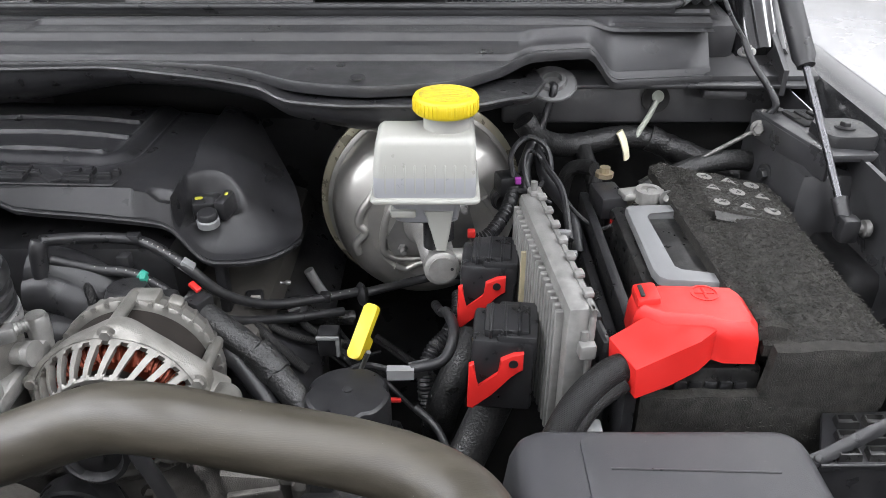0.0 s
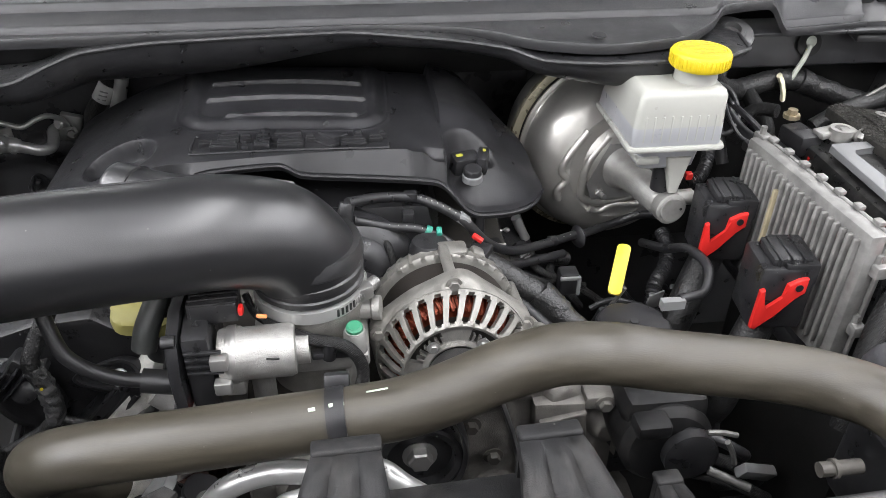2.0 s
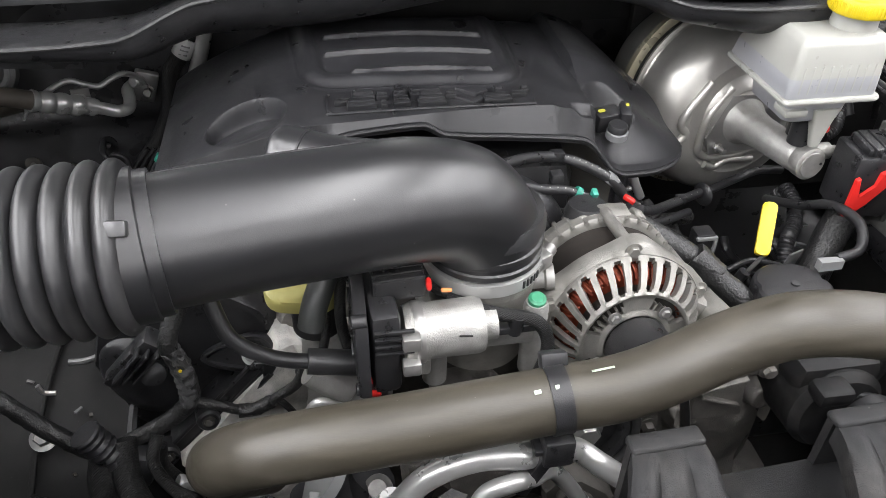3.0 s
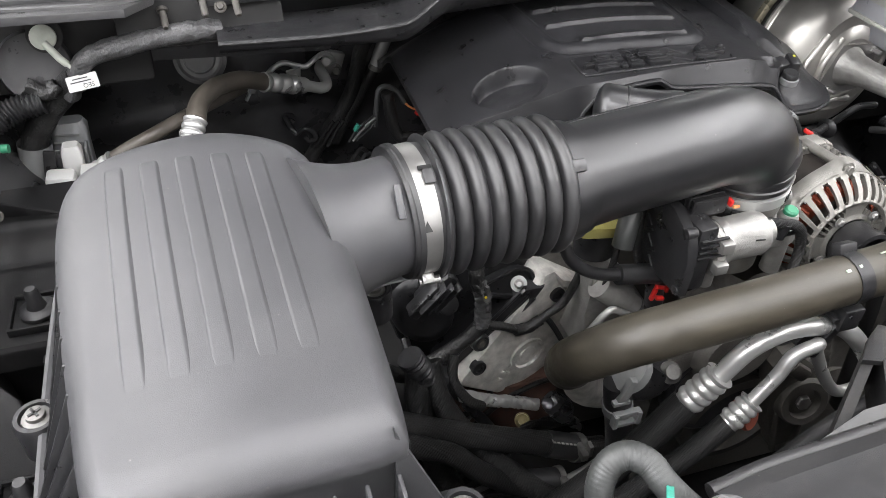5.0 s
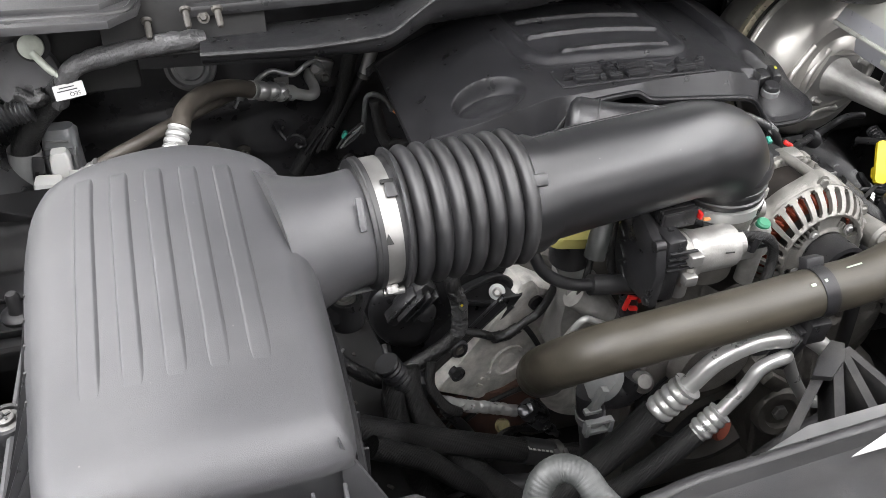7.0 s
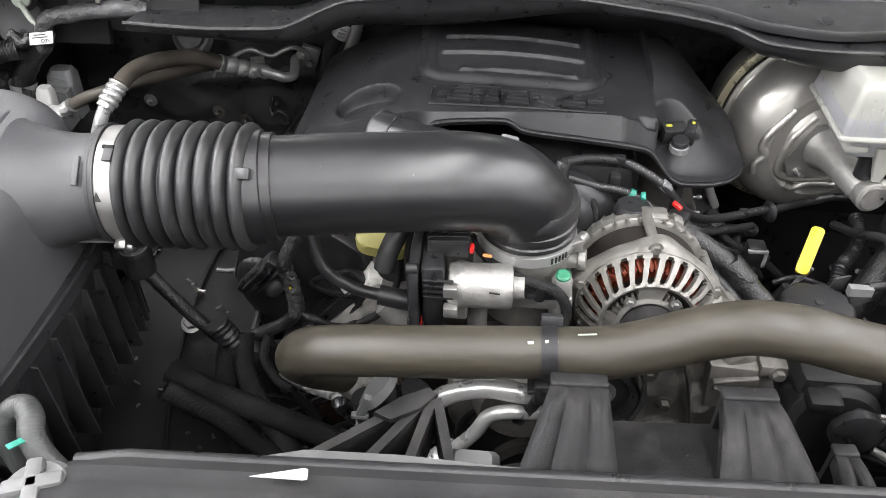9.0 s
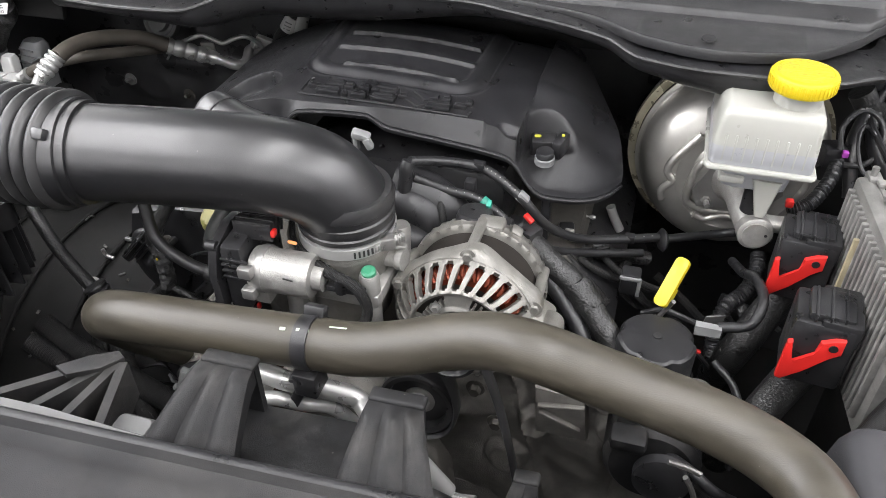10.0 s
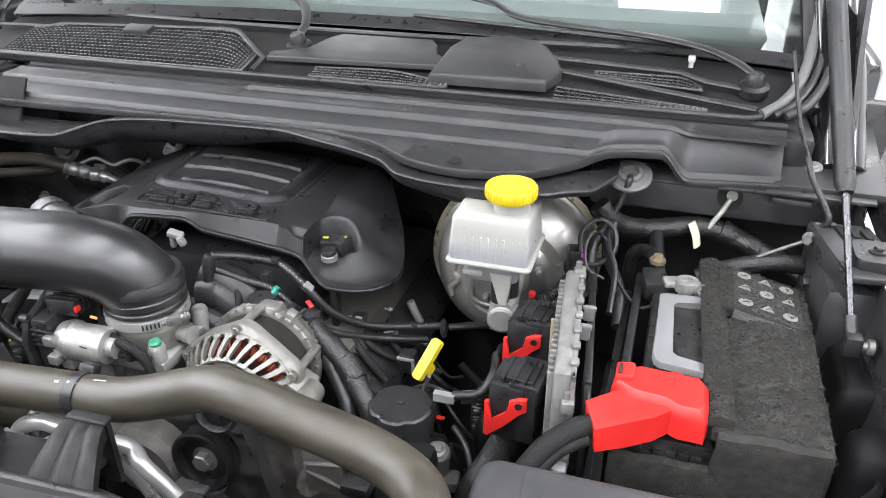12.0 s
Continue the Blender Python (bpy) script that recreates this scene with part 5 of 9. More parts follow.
for r in range(3):
    for c in range(3):
        u, v = 0.30 + 0.25 * c, 0.82 - 0.30 * r
        p = blanket_rear(u, v) + Vector((0, 0, 0.0015))
        m = pose(p.x, p.y, p.z, 0, 7, -12)
        if (r + c) % 2 == 0:
            out = [(0.011 * math.cos(a), 0.009 * math.sin(a)) for a in (2 * math.pi * k / 20 for k in range(20))]
        else:
            out = [(-0.009, -0.006), (0.009, -0.006), (0.0015, 0.007), (-0.0015, 0.007)]
        mark = lathe([(0.0105, 0), (0.0105, 0.0008), (0.0080, 0.0008), (0.0080, 0)], p, (0.12, 0.02, 1), 24) if (r + c) % 2 == 0 else prism(out, 0.0008, m)
        if (r + c) % 2 == 0:
            mark = lathe([(0.0095, 0), (0.0095, 0.0008), (0, 0.0008)], p, (0.12, 0.02, 1), 24)
        sym = part("warning_symbol", mark, SIGN, felt, "pale printed warning sign")
        part("sign_stroke", join(box((0.0085, 0.0012, 0.0006), (p.x, p.y, p.z + 0.0011), 0, (0, 7, 20 + 40 * c)), box((0.0014, 0.006, 0.0006), (p.x + 0.002, p.y, p.z + 0.0011), 0, (0, 7, 20 * r))), PRINT, sym)

rng = random.Random(4)
fz = bmesh.new()
for i in range(15000):
    f = (blanket_top, blanket_rear, blanket_band)[i % 5 // 2 if i % 5 < 4 else 2]
    q = f(rng.random(), rng.random()) + Vector((0, 0, 0.0004))
    a = rng.uniform(0, 6.28)
    n, w, h = rng.uniform(0.002, 0.007), 0.00013, rng.uniform(0.0003, 0.0020)
    d = Vector((math.cos(a), math.sin(a), 0))
    e = Vector((-d.y, d.x, 0)) * w
    fz.faces.new([fz.verts.new(q - e), fz.verts.new(q + e), fz.verts.new(q + d * n * 0.5 + Vector((0, 0, h))), fz.verts.new(q + d * n + Vector((0, 0, h * 0.3)))])
for i in range(1400):
    front = i % 3 == 0
    q = Vector((rng.uniform(0.19, 0.405), 0.5435, rng.uniform(0.985, 1.13))) if front else Vector((0.4168, rng.uniform(0.56, 0.87), rng.uniform(0.99, 1.17)))
    a, n = rng.uniform(0, 6.28), rng.uniform(0.002, 0.006)
    off = Vector((0, -1, 0)) if front else Vector((1, 0, 0))
    d = Vector((math.cos(a), 0, math.sin(a))) if front else Vector((0, math.cos(a), math.sin(a)))
    e = d.cross(off) * 0.00013
    fz.faces.new([fz.verts.new(q - e), fz.verts.new(q + e), fz.verts.new(q + d * n * 0.5 + off * 0.0012), fz.verts.new(q + d * n + off * 0.0005)])
fibre = part("nap", fz, mat("felt_nap", (0.055, 0.053, 0.049), 0.9, spec=0.1), felt)
tagged(fibre, kind="stuff")

pos = thing("positive_terminal_cover", "bright red plastic cap over the battery's plus pole", "terminal cover", (0.22, 0.57, 1.15))
cap_rings = []
for z, g in ((1.166, 0.0), (1.190, -0.001), (1.200, -0.003), (1.206, -0.009)):
    cap_rings.append([Vector((x + (0.228 - x) * -g * 10 * 0.1, y, z)) for x, y in [(0.176 - g, 0.612 + g), (0.174 - g, 0.580), (0.200, 0.560 - g), (0.235, 0.556 - g), (0.252, 0.546 - g), (0.280 + g, 0.545 - g), (0.284 + g, 0.560), (0.284 + g, 0.600), (0.270, 0.618 + g), (0.205, 0.622 + g)]])
body_cap = loft(cap_rings)
bmesh.ops.bevel(body_cap, geom=[ed for ed in body_cap.edges if len(ed.link_faces) == 2 and ed.calc_face_angle(0) > 0.5], offset=0.003, segments=2, affect="EDGES", profile=0.5)
part("cap_body", body_cap, RED, pos)
spout = loft([[Vector(q) for q in ring] for ring in (
    [(0.150, 0.560, 1.184), (0.166, 0.519, 1.180), (0.168, 0.517, 1.150), (0.152, 0.558, 1.156)],
    [(0.180, 0.572, 1.196), (0.196, 0.527, 1.190), (0.198, 0.526, 1.156), (0.182, 0.570, 1.160)],
    [(0.212, 0.585, 1.201), (0.226, 0.540, 1.195), (0.228, 0.540, 1.162), (0.214, 0.583, 1.166)],
    [(0.240, 0.596, 1.202), (0.246, 0.556, 1.198), (0.248, 0.556, 1.168), (0.242, 0.594, 1.170)])])
bmesh.ops.bevel(spout, geom=[ed for ed in spout.edges if len(ed.link_faces) == 2 and ed.calc_face_angle(0) > 0.5], offset=0.006, segments=3, affect="EDGES", profile=0.5)
part("cable_spout", spout, RED, pos)
part("plus_sign", join(lathe([(0.013, 0), (0.013, 0.0012), (0.011, 0.0012), (0.011, 0)], (0.244, 0.600, 1.2056), (0, 0, 1), 28), box((0.018, 0.003, 0.0014), (0.244, 0.600, 1.2062), 0.0004), box((0.003, 0.018, 0.0014), (0.244, 0.600, 1.2062), 0.0004)), RED, pos)
part("hinge_block", box((0.022, 0.030, 0.014), (0.189, 0.596, 1.205), 0.004, (0, -8, 0)), RED, pos)
for dx in (0.183, 0.193):
    part("slot", box((0.004, 0.018, 0.002), (dx, 0.594, 1.2120 + (0.0007 if dx < 0.19 else -0.0006)), 0.0005, (0, -8, 0)), PRINT, pos)

cable = thing("positive_cable", "thick black cable in woven sleeve below the red cap", "cable", (0.10, 0.5, 1.05))
part("sleeve", pipe([(0.165, 0.541, 1.168), (0.142, 0.530, 1.163), (0.112, 0.507, 1.145), (0.086, 0.478, 1.105), (0.070, 0.455, 1.05)], 0.0135, 16, 10), LOOM, cable)
part("second_lead", pipe([(0.160, 0.528, 1.158), (0.130, 0.510, 1.146), (0.105, 0.485, 1.118), (0.088, 0.462, 1.07)], 0.008, 12, 10), LOOM, cable)

# ---- control unit with two plugs ----
ecu = thing("engine_control_unit", "finned aluminium control unit standing on edge", "control unit", (0.105, 0.68, 1.03))
ea, eb = Vector((0.098, 0.800, 0)), Vector((0.122, 0.560, 0))
ed_ = (eb - ea).normalized()
ang = math.degrees(math.atan2(ed_.y, ed_.x))
mid = (ea + eb) / 2
EM = pose(mid.x, mid.y, 1.125, 0, 0, ang)


def in_ecu(bm):
    bmesh.ops.transform(bm, matrix=EM, verts=bm.verts)
    return bm


part("housing", in_ecu(box((0.240, 0.022, 0.180), (0, 0, 0), 0.006)), ECUM, ecu)
for i in range(20):
    part("fin", in_ecu(box((0.0055, 0.008, 0.150), (-0.105 + 0.011 * i, -0.0145, 0.004), 0.0018)), ECUM, ecu)
part("rim", in_ecu(join(box((0.246, 0.006, 0.010), (0, 0.012, 0.085), 0.002), box((0.010, 0.006, 0.18), (0.118, 0.012, 0), 0.002))), ECUM, ecu)
part("gasket", in_ecu(box((0.005, 0.006, 0.150), (-0.030, -0.0205, -0.012), 0.001)), mat("tan_gasket", (0.22, 0.19, 0.12), 0.7), ecu)
for i in range(7):
    part("top_lug", in_ecu(box((0.012, 0.010, 0.006), (-0.1 + 0.033 * i, 0.012, 0.0925), 0.002)), ECUM, ecu)
for lx, lz in ((-0.116, 0.098), (0.120, 0.06), (0.121, -0.02), (-0.122, 0.04)):
    part("ear", in_ecu(join(box((0.022, 0.016, 0.016), (lx, 0.008, lz - 0.012), 0.003), lathe([(0.004, 0), (0.004, 0.01), (0, 0.01)], (lx, 0.006, lz - 0.004), (0, 0, 1), 12))), ECUM, ecu)
brk = thing("control_unit_bracket", "black plastic bracket plate beside the control unit", "bracket", (0.145, 0.66, 1.0))
part("plate", box((0.010, 0.10, 0.15), (0.146, 0.615, 1.10), 0.006, (0, 0, 6)), BLACK, brk)
part("rail", box((0.010, 0.26, 0.014), (0.134, 0.73, 1.172), 0.003, (0, 0, 6)), BLACK, brk)
for cy in (0.735, 0.690):
    part("clip", join(box((0.014, 0.012, 0.020), (0.130, cy, 1.188), 0.002), box((0.018, 0.006, 0.006), (0.130, cy - 0.004, 1.198), 0.001)), GREYC, brk, "pale grey clip")


def plug(y, x, z, label):
    p = thing("connector", label, "connector", (x + 0.03, y, z - 0.10), "control unit connectors")
    rot = (0, 0, -6)
    part("housing", box((0.062, 0.060, 0.085), (x + 0.031, y + 0.032, z - 0.045), 0.005, rot), BLACK, p)
    part("top_cover", box((0.045, 0.048, 0.012), (x + 0.034, y + 0.032, z + 0.001), 0.004, rot), BLACK, p)
    part("shoulder", box((0.040, 0.064, 0.030), (x + 0.045, y + 0.034, z - 0.012), 0.004, rot), BLACK, p)
    for i in range(3):
        part("cover_rib", box((0.003, 0.050, 0.010), (x + 0.018 + 0.014 * i, y + 0.030, z + 0.004), 0.001, rot), BLACK, p)
    m = pose(x + 0.004, y + 0.001, z - 0.050, 90, 0, 0)
    arm = prism([(-0.009, 0.024), (-0.004, 0.026), (0.000, -0.004), (0.020, 0.013), (0.022, 0.030), (0.034, 0.036), (0.044, 0.038), (0.044, 0.018), (0.032, 0.012), (0.014, -0.012), (-0.004, -0.030), (-0.010, -0.028)], 0.006, m, 0.0015)
    lever = part("lever", arm, RED, p, "bright red locking lever")
    part("lever_hole", lathe([(0.0045, 0), (0.0045, 0.0012), (0, 0.0012)], (x + 0.038, y - 0.0055, z - 0.023), (0, -1, 0), 16), BLACK, lever)
    part("loom", pipe([(x + 0.03, y + 0.03, z - 0.08), (x + 0.01, y + 0.02, z - 0.13), (x - 0.02, y - 0.005, z - 0.19), (x - 0.03, y + 0.02, z - 0.26)], 0.021, 14), TAPE, p)
    return p


plug(0.727, 0.022, 1.158, "black plug with a red lever on the control unit")
plug(0.592, 0.030, 1.156, "black plug with a red lever in front of another")

# ---- fuse box lid ----
lidbox = thing("fuse_box", "dark grey plastic fuse box with a rounded lid", "fuse box", (0.155, 0.28, 0.98))
part("lid", loft([slab(0.048, 0.292, 0.095, 0.466, 1.110, 0.02), slab(0.052, 0.288, 0.10, 0.462, 1.150, 0.02), slab(0.056, 0.285, 0.104, 0.459, 1.163, 0.02), slab(0.061, 0.281, 0.108, 0.456, 1.1685, 0.019), slab(0.070, 0.275, 0.114, 0.450, 1.1715, 0.016)]), PANEL, lidbox, smooth=60)
part("lid_field", loft([slab(0.106, 0.2735, 0.125, 0.448, 1.1705, 0.010), slab(0.1065, 0.2730, 0.1255, 0.4475, 1.1728, 0.010), slab(0.1095, 0.2700, 0.1285, 0.4445, 1.1736, 0.008)]), PANEL, lidbox)
# a raised black line stands in for the shade of the lid's soft crease
part("lid_crease_shade", sweep([Vector((0.125 + 0.125 * k / 10, 0.412 - 0.004 * k / 10, 1.1736)) for k in range(11)], 0.0011, 8), BLACK, lidbox)
for k in range(4):
    part("lid_stamp", box((0.020 if k < 2 else 0.0012, 0.0012 if k < 2 else 0.026, 0.0006), (0.235 + (0.010 * (2 * k - 5) if k > 1 else 0), 0.360 + (0.013 * (2 * k - 1) if k < 2 else 0), 1.1738), 0.0002), PANEL, lidbox)
part("base", box((0.21, 0.34, 0.13), (0.168, 0.28, 1.045), 0.01), BLACK, lidbox)
part("foot", box((0.15, 0.25, 0.46), (0.155, 0.28, 0.76), 0.01), DARK, lidbox)

side = thing("grille_shelf", "black plastic shelf with slots beside the fuse box", "shelf", (0.37, 0.42, 1.0))
part("shelf_plate", box((0.20, 0.22, 0.012), (0.385, 0.40, 1.06), 0.003), BLACK, side)
for i in range(10):
    part("shelf_slot", box((0.012, 0.030, 0.006), (0.31 + 0.017 * i, 0.475, 1.068), 0.001, (0, 0, 12)), SEAL if i % 3 == 1 else BLACK, side)
part("shelf_leg", box((0.18, 0.20, 0.52), (0.385, 0.40, 0.79), 0.01), DARK, side)
lash = thing("rubber_strap", "flat black rubber strap in front of the battery", "strap", (0.33, 0.48, 1.1))
part("band", sweep(spline([(0.215, 0.435, 1.122), (0.27, 0.458, 1.116), (0.318, 0.478, 1.115), (0.345, 0.488, 1.121), (0.38, 0.500, 1.131), (0.43, 0.520, 1.140), (0.47, 0.58, 1.13), (0.475, 0.68, 1.08)], 8), 0.0020, 10, flat=3.2, up=(0, 0.75, 0.65)), BLACK, lash)
part("band_stud", lathe([(0.0035, 0), (0.0035, 0.002), (0.002, 0.003), (0, 0.003)], (0.318, 0.475, 1.1205), (0, -0.65, 0.75), 14), SEAL, lash)
pocket = thing("pocketed_tray", "black plastic tray with dusty raised pockets before the battery", "tray", (0.40, 0.50, 1.0))
part("tray_plate", prism([(0.322, 0.474), (0.424, 0.476), (0.452, 0.545), (0.352, 0.541)], 0.006, pose(0, 0, 1.106), 0.001), BLACK, pocket)
part("tray_edge", sweep([Vector((0.322, 0.474, 1.113)), Vector((0.373, 0.4745, 1.113)), Vector((0.424, 0.476, 1.113))], 0.0016, 8), SEAL, pocket)
for r_ in range(3):
    for c_ in range(3):
        cx, cy = 0.350 + 0.026 * c_ + 0.008 * r_, 0.486 + 0.020 * r_
        part("pocket", loft([[Vector((cx + a, cy + b, z)) for a, b in ((-w, -d), (w, -d), (w * 1.1, d), (-w * 0.8, d))] for w, d, z in ((0.0105, 0.0070, 1.111), (0.0095, 0.0055, 1.119), (0.0080, 0.0040, 1.1195), (0.0070, 0.0032, 1.115))]), BATT, pocket)
part("tray_wall", box((0.10, 0.004, 0.10), (0.375, 0.479, 1.055), 0.001), BLACK, pocket)

# ---- bulkhead corner behind the battery ----
bulk = part("bulkhead_panel", box((0.42, 0.016, 0.075), (0.295, 1.075, 1.235), 0.006, (-14, 0, 0)), UNDERPAINT, body)
part("top_flange", box((0.42, 0.05, 0.006), (0.295, 1.045, 1.270), 0.002, (8, 0, 0)), UNDERPAINT, bulk)
part("lower_face", box((0.62, 0.016, 0.36), (0.18, 1.125, 1.03), 0.006), DARK, bulk)
part("pin_hole", lathe([(0.020, 0), (0.020, 0.002), (0, 0.002)], (0.305, 1.062, 1.236), (0, -1, 0.25), 24), DARK, bulk)

grom = thing("cable_grommet", "grey rubber grommet with a cable through the cowl", "grommet", (0.148, 1.03, 1.235))
part("disc", lathe([(0.034, 0), (0.034, 0.003), (0.032, 0.005), (0.020, 0.006), (0.018, 0.011), (0.013, 0.012), (0.012, 0.004), (0, 0.004)], (0.149, 1.020, 1.270), (-0.05, -0.42, 0.90), 40), GREYD, grom)
part("through_cable", pipe([(0.149, 1.015, 1.272), (0.149, 0.998, 1.272), (0.142, 0.995, 1.245), (0.132, 0.985, 1.215)], 0.0055, 10), BLACK, grom)

pin = thing("plug_pin", "pale grey-green plastic pin with a tail", "plug", (0.305, 1.05, 1.18))
part("pin_head", lathe([(0.013, 0), (0.013, 0.004), (0.008, 0.008), (0, 0.009)], (0.308, 1.068, 1.238), (0, -1, 0.3), 24), mat("pale_green_plastic", (0.36, 0.38, 0.33), 0.5), pin)
part("pin_tail", pipe([(0.306, 1.058, 1.234), (0.296, 1.050, 1.215), (0.286, 1.046, 1.198), (0.277, 1.042, 1.180)], 0.0042, 10), bpy.data.materials["pale_green_plastic"], pin)

loomr = thing("bulkhead_harness", "black taped wiring harness with a cream tape mark", "wiring harness", (0.25, 1.03, 1.12))
HR = [(0.108, 0.985, 1.232), (0.125, 0.988, 1.210), (0.150, 1.005, 1.190), (0.190, 1.030, 1.178), (0.250, 1.050, 1.182), (0.300, 1.055, 1.178), (0.345, 1.045, 1.162), (0.40, 1.02, 1.150), (0.44, 0.98, 1.14)]
part("trunk", rough_up(pipe(HR, 0.0165, 16, 10), 0.0015, 0.012), TAPE, loomr)
part("foil_wrap", rough_up(pipe([(0.300, 1.053, 1.180), (0.330, 1.048, 1.168), (0.36, 1.038, 1.158)], 0.0185, 16, 8), 0.003, 0.01), TAPE, loomr)
part("cream_wrap", pipe([(0.252, 1.034, 1.197), (0.258, 1.031, 1.186), (0.263, 1.030, 1.172), (0.266, 1.030, 1.158)], 0.0105, 10, 6, flat=0.4), CREAM, loomr, "cream paper tape tail")
part("branch", pipe([(0.200, 1.02, 1.175), (0.205, 0.99, 1.16), (0.21, 0.96, 1.14), (0.215, 0.95, 1.08)], 0.012, 12), LOOM, loomr)
part("branch", pipe([(0.135, 0.985, 1.205), (0.130, 0.955, 1.190), (0.138, 0.915, 1.170), (0.160, 0.86, 1.155), (0.165, 0.80, 1.13)], 0.008, 12), BLACK, loomr)
part("branch", pipe([(0.44, 0.985, 1.15), (0.42, 0.965, 1.18), (0.37, 0.955, 1.185), (0.31, 0.945, 1.170), (0.27, 0.94, 1.15)], 0.014, 12), TAPE, loomr)
part("branch", pipe([(0.128, 0.985, 1.21), (0.115, 0.96, 1.19), (0.108, 0.93, 1.175), (0.118, 0.90, 1.12)], 0.009, 12), BLACK, loomr)

rod = thing("support_rod", "thin bright steel rod with a bolted end", "rod", (0.37, 0.95, 1.17))
part("rod_bar", straight((0.322, 0.952, 1.176), (0.412, 0.948, 1.234), 0.0030, 2, 10), DULL, rod)
part("rod_nut", join(bolt((0.412, 0.946, 1.236), (-0.4, -1, 0.2), 0.007, 0.014), box((0.030, 0.003, 0.034), (0.424, 0.962, 1.236), 0.001, (0, 25, 20))), DULL, rod)

tower = thing("wing_bracket", "black pressed steel bracket with bolts beside the wing", "bracket", (0.47, 0.9, 1.1))
part("plate", box((0.085, 0.16, 0.010), (0.468, 0.900, 1.246), 0.003, (0, 4, 12)), UNDERPAINT, tower)
part("plate_edge", box((0.006, 0.16, 0.030), (0.428, 0.892, 1.235), 0.002, (0, 0, 12)), UNDERPAINT, tower)
part("raised_pad", loft([slab(0.452, 0.512, 0.838, 0.902, z, r) for z, r in ((1.250, 0.010), (1.262, 0.010), (1.266, 0.016))]), BLACK, tower, "black rubber bump pad")
for k in range(3):
    part("frame_slot", box((0.010, 0.030, 0.004), (0.450 + 0.016 * k, 0.945, 1.2535), 0.001, (0, 4, 12)), DARK, tower)
part("slot_well", box((0.030, 0.050, 0.003), (0.462, 0.935, 1.2520), 0.001, (0, 4, 12)), DARK, tower)
part("bracket_bolt", join(lathe([(0.012, 0), (0.012, 0.003), (0, 0.003)], (0.482, 0.870, 1.265), (0, 0, 1), 24), bolt((0.482, 0.870, 1.267), (0, 0, 1), 0.007, 0.007)), SEAL, tower)
part("bracket_bolt", bolt((0.440, 0.962, 1.251), (0, 0, 1), 0.006, 0.006), SEAL, tower)
part("wheelhouse", box((0.09, 0.21, 0.26), (0.462, 0.925, 1.10), 0.03), UNDERPAINT, tower)
part("side_bolt", join(lathe([(0.013, 0), (0.013, 0.003), (0, 0.003)], (0.416, 0.905, 1.190), (-1, -0.3, 0), 24), bolt((0.415, 0.904, 1.190), (-1, -0.3, 0), 0.008, 0.009)), SEAL, tower)
part("warning_sticker", prism(rounded(0.05, 0.022, 0.002), 0.0006, pose(0.545, 0.80, 1.2665, 0, 6, 0)), LABEL, tower, "small white and yellow sticker")
part("sticker_head", prism(rounded(0.02, 0.018, 0.001), 0.0006, pose(0.532, 0.80, 1.2685, 0, 6, 0)), YELLOW, tower)
hing = part("hood_hinge", prism([(1.02, 1.255), (1.10, 1.250), (1.24, 1.40), (1.33, 1.62), (1.29, 1.64), (1.19, 1.45), (1.10, 1.33), (1.02, 1.290)], 0.008, pose(0.462, 0, 0, 90, 0, 90), 0.002), UNDERPAINT, hood)
part("hinge_bolt", bolt((0.41, 1.03, 1.312), (-0.2, -0.3, 1), 0.008, 0.008), STEEL, hing)
part("washer_hose", pipe([(0.395, 1.01, 1.335), (0.405, 0.99, 1.310), (0.425, 0.965, 1.280), (0.432, 0.955, 1.262), (0.42, 0.96, 1.245)], 0.0045, 10), BLACK, hing)
part("washer_hose", pipe([(0.36, 1.12, 1.46), (0.375, 1.09, 1.40), (0.385, 1.05, 1.36), (0.395, 1.01, 1.335)], 0.003, 10), BLACK, hing)

# ---- throttle body ----
tb = thing("throttle_body", "cast aluminium throttle body with electric motor", "throttle body", (-0.50, 0.57, 1.05))
C = Vector((-0.468, 0.602, 0))
part("bore", lathe([(0.048, 1.06), (0.049, 1.11), (0.0525, 1.142), (0.0540, 1.150), (0.0540, 1.156), (0.0520, 1.160), (0.0520, 1.170)], C, (0, 0, 1), 56), ALTM, tb)
part("base_flange", box((0.120, 0.110, 0.020), (-0.470, 0.597, 1.112), 0.006), ALU, tb)
for bx, by in ((-0.424, 0.553), (-0.52, 0.553), (-0.42, 0.65)):
    part("corner_post", lathe([(0.012, 1.06), (0.012, 1.142), (0.010, 1.147)], (bx, by, 0), (0, 0, 1), 20), ALU, tb)
part("green_plug", lathe([(0.0085, 0), (0.0085, 0.006), (0.006, 0.008), (0, 0.008)], (-0.424, 0.553, 1.146), (0, -0.2, 1), 18), GREEN, tb, "green plastic plug")
part("side_tube", lathe([(0.011, 0), (0.011, 0.03), (0.013, 0.032), (0.013, 0.04)], (-0.435, 0.600, 1.136), (1, -0.15, 0.1), 20), ALU, tb)
motor = part("motor", lathe([(0.016, -0.008), (0.025, -0.006), (0.0270, 0.0), (0.0270, 0.014), (0.0255, 0.016), (0.0260, 0.060), (0.024, 0.065), (0.015, 0.066), (0.015, 0.078), (0, 0.078)], (-0.546, 0.530, 1.146), (1, 0.03, 0), 36), ALU, tb, "silver motor cylinder")
part("motor_foot", box((0.020, 0.030, 0.040), (-0.540, 0.525, 1.130), 0.003), ALU, motor)
part("motor_band", lathe([(0.0278, 0.002), (0.0283, 0.003), (0.0283, 0.010), (0.0278, 0.011)], (-0.546, 0.530, 1.146), (1, 0.03, 0), 36), STEEL, motor)
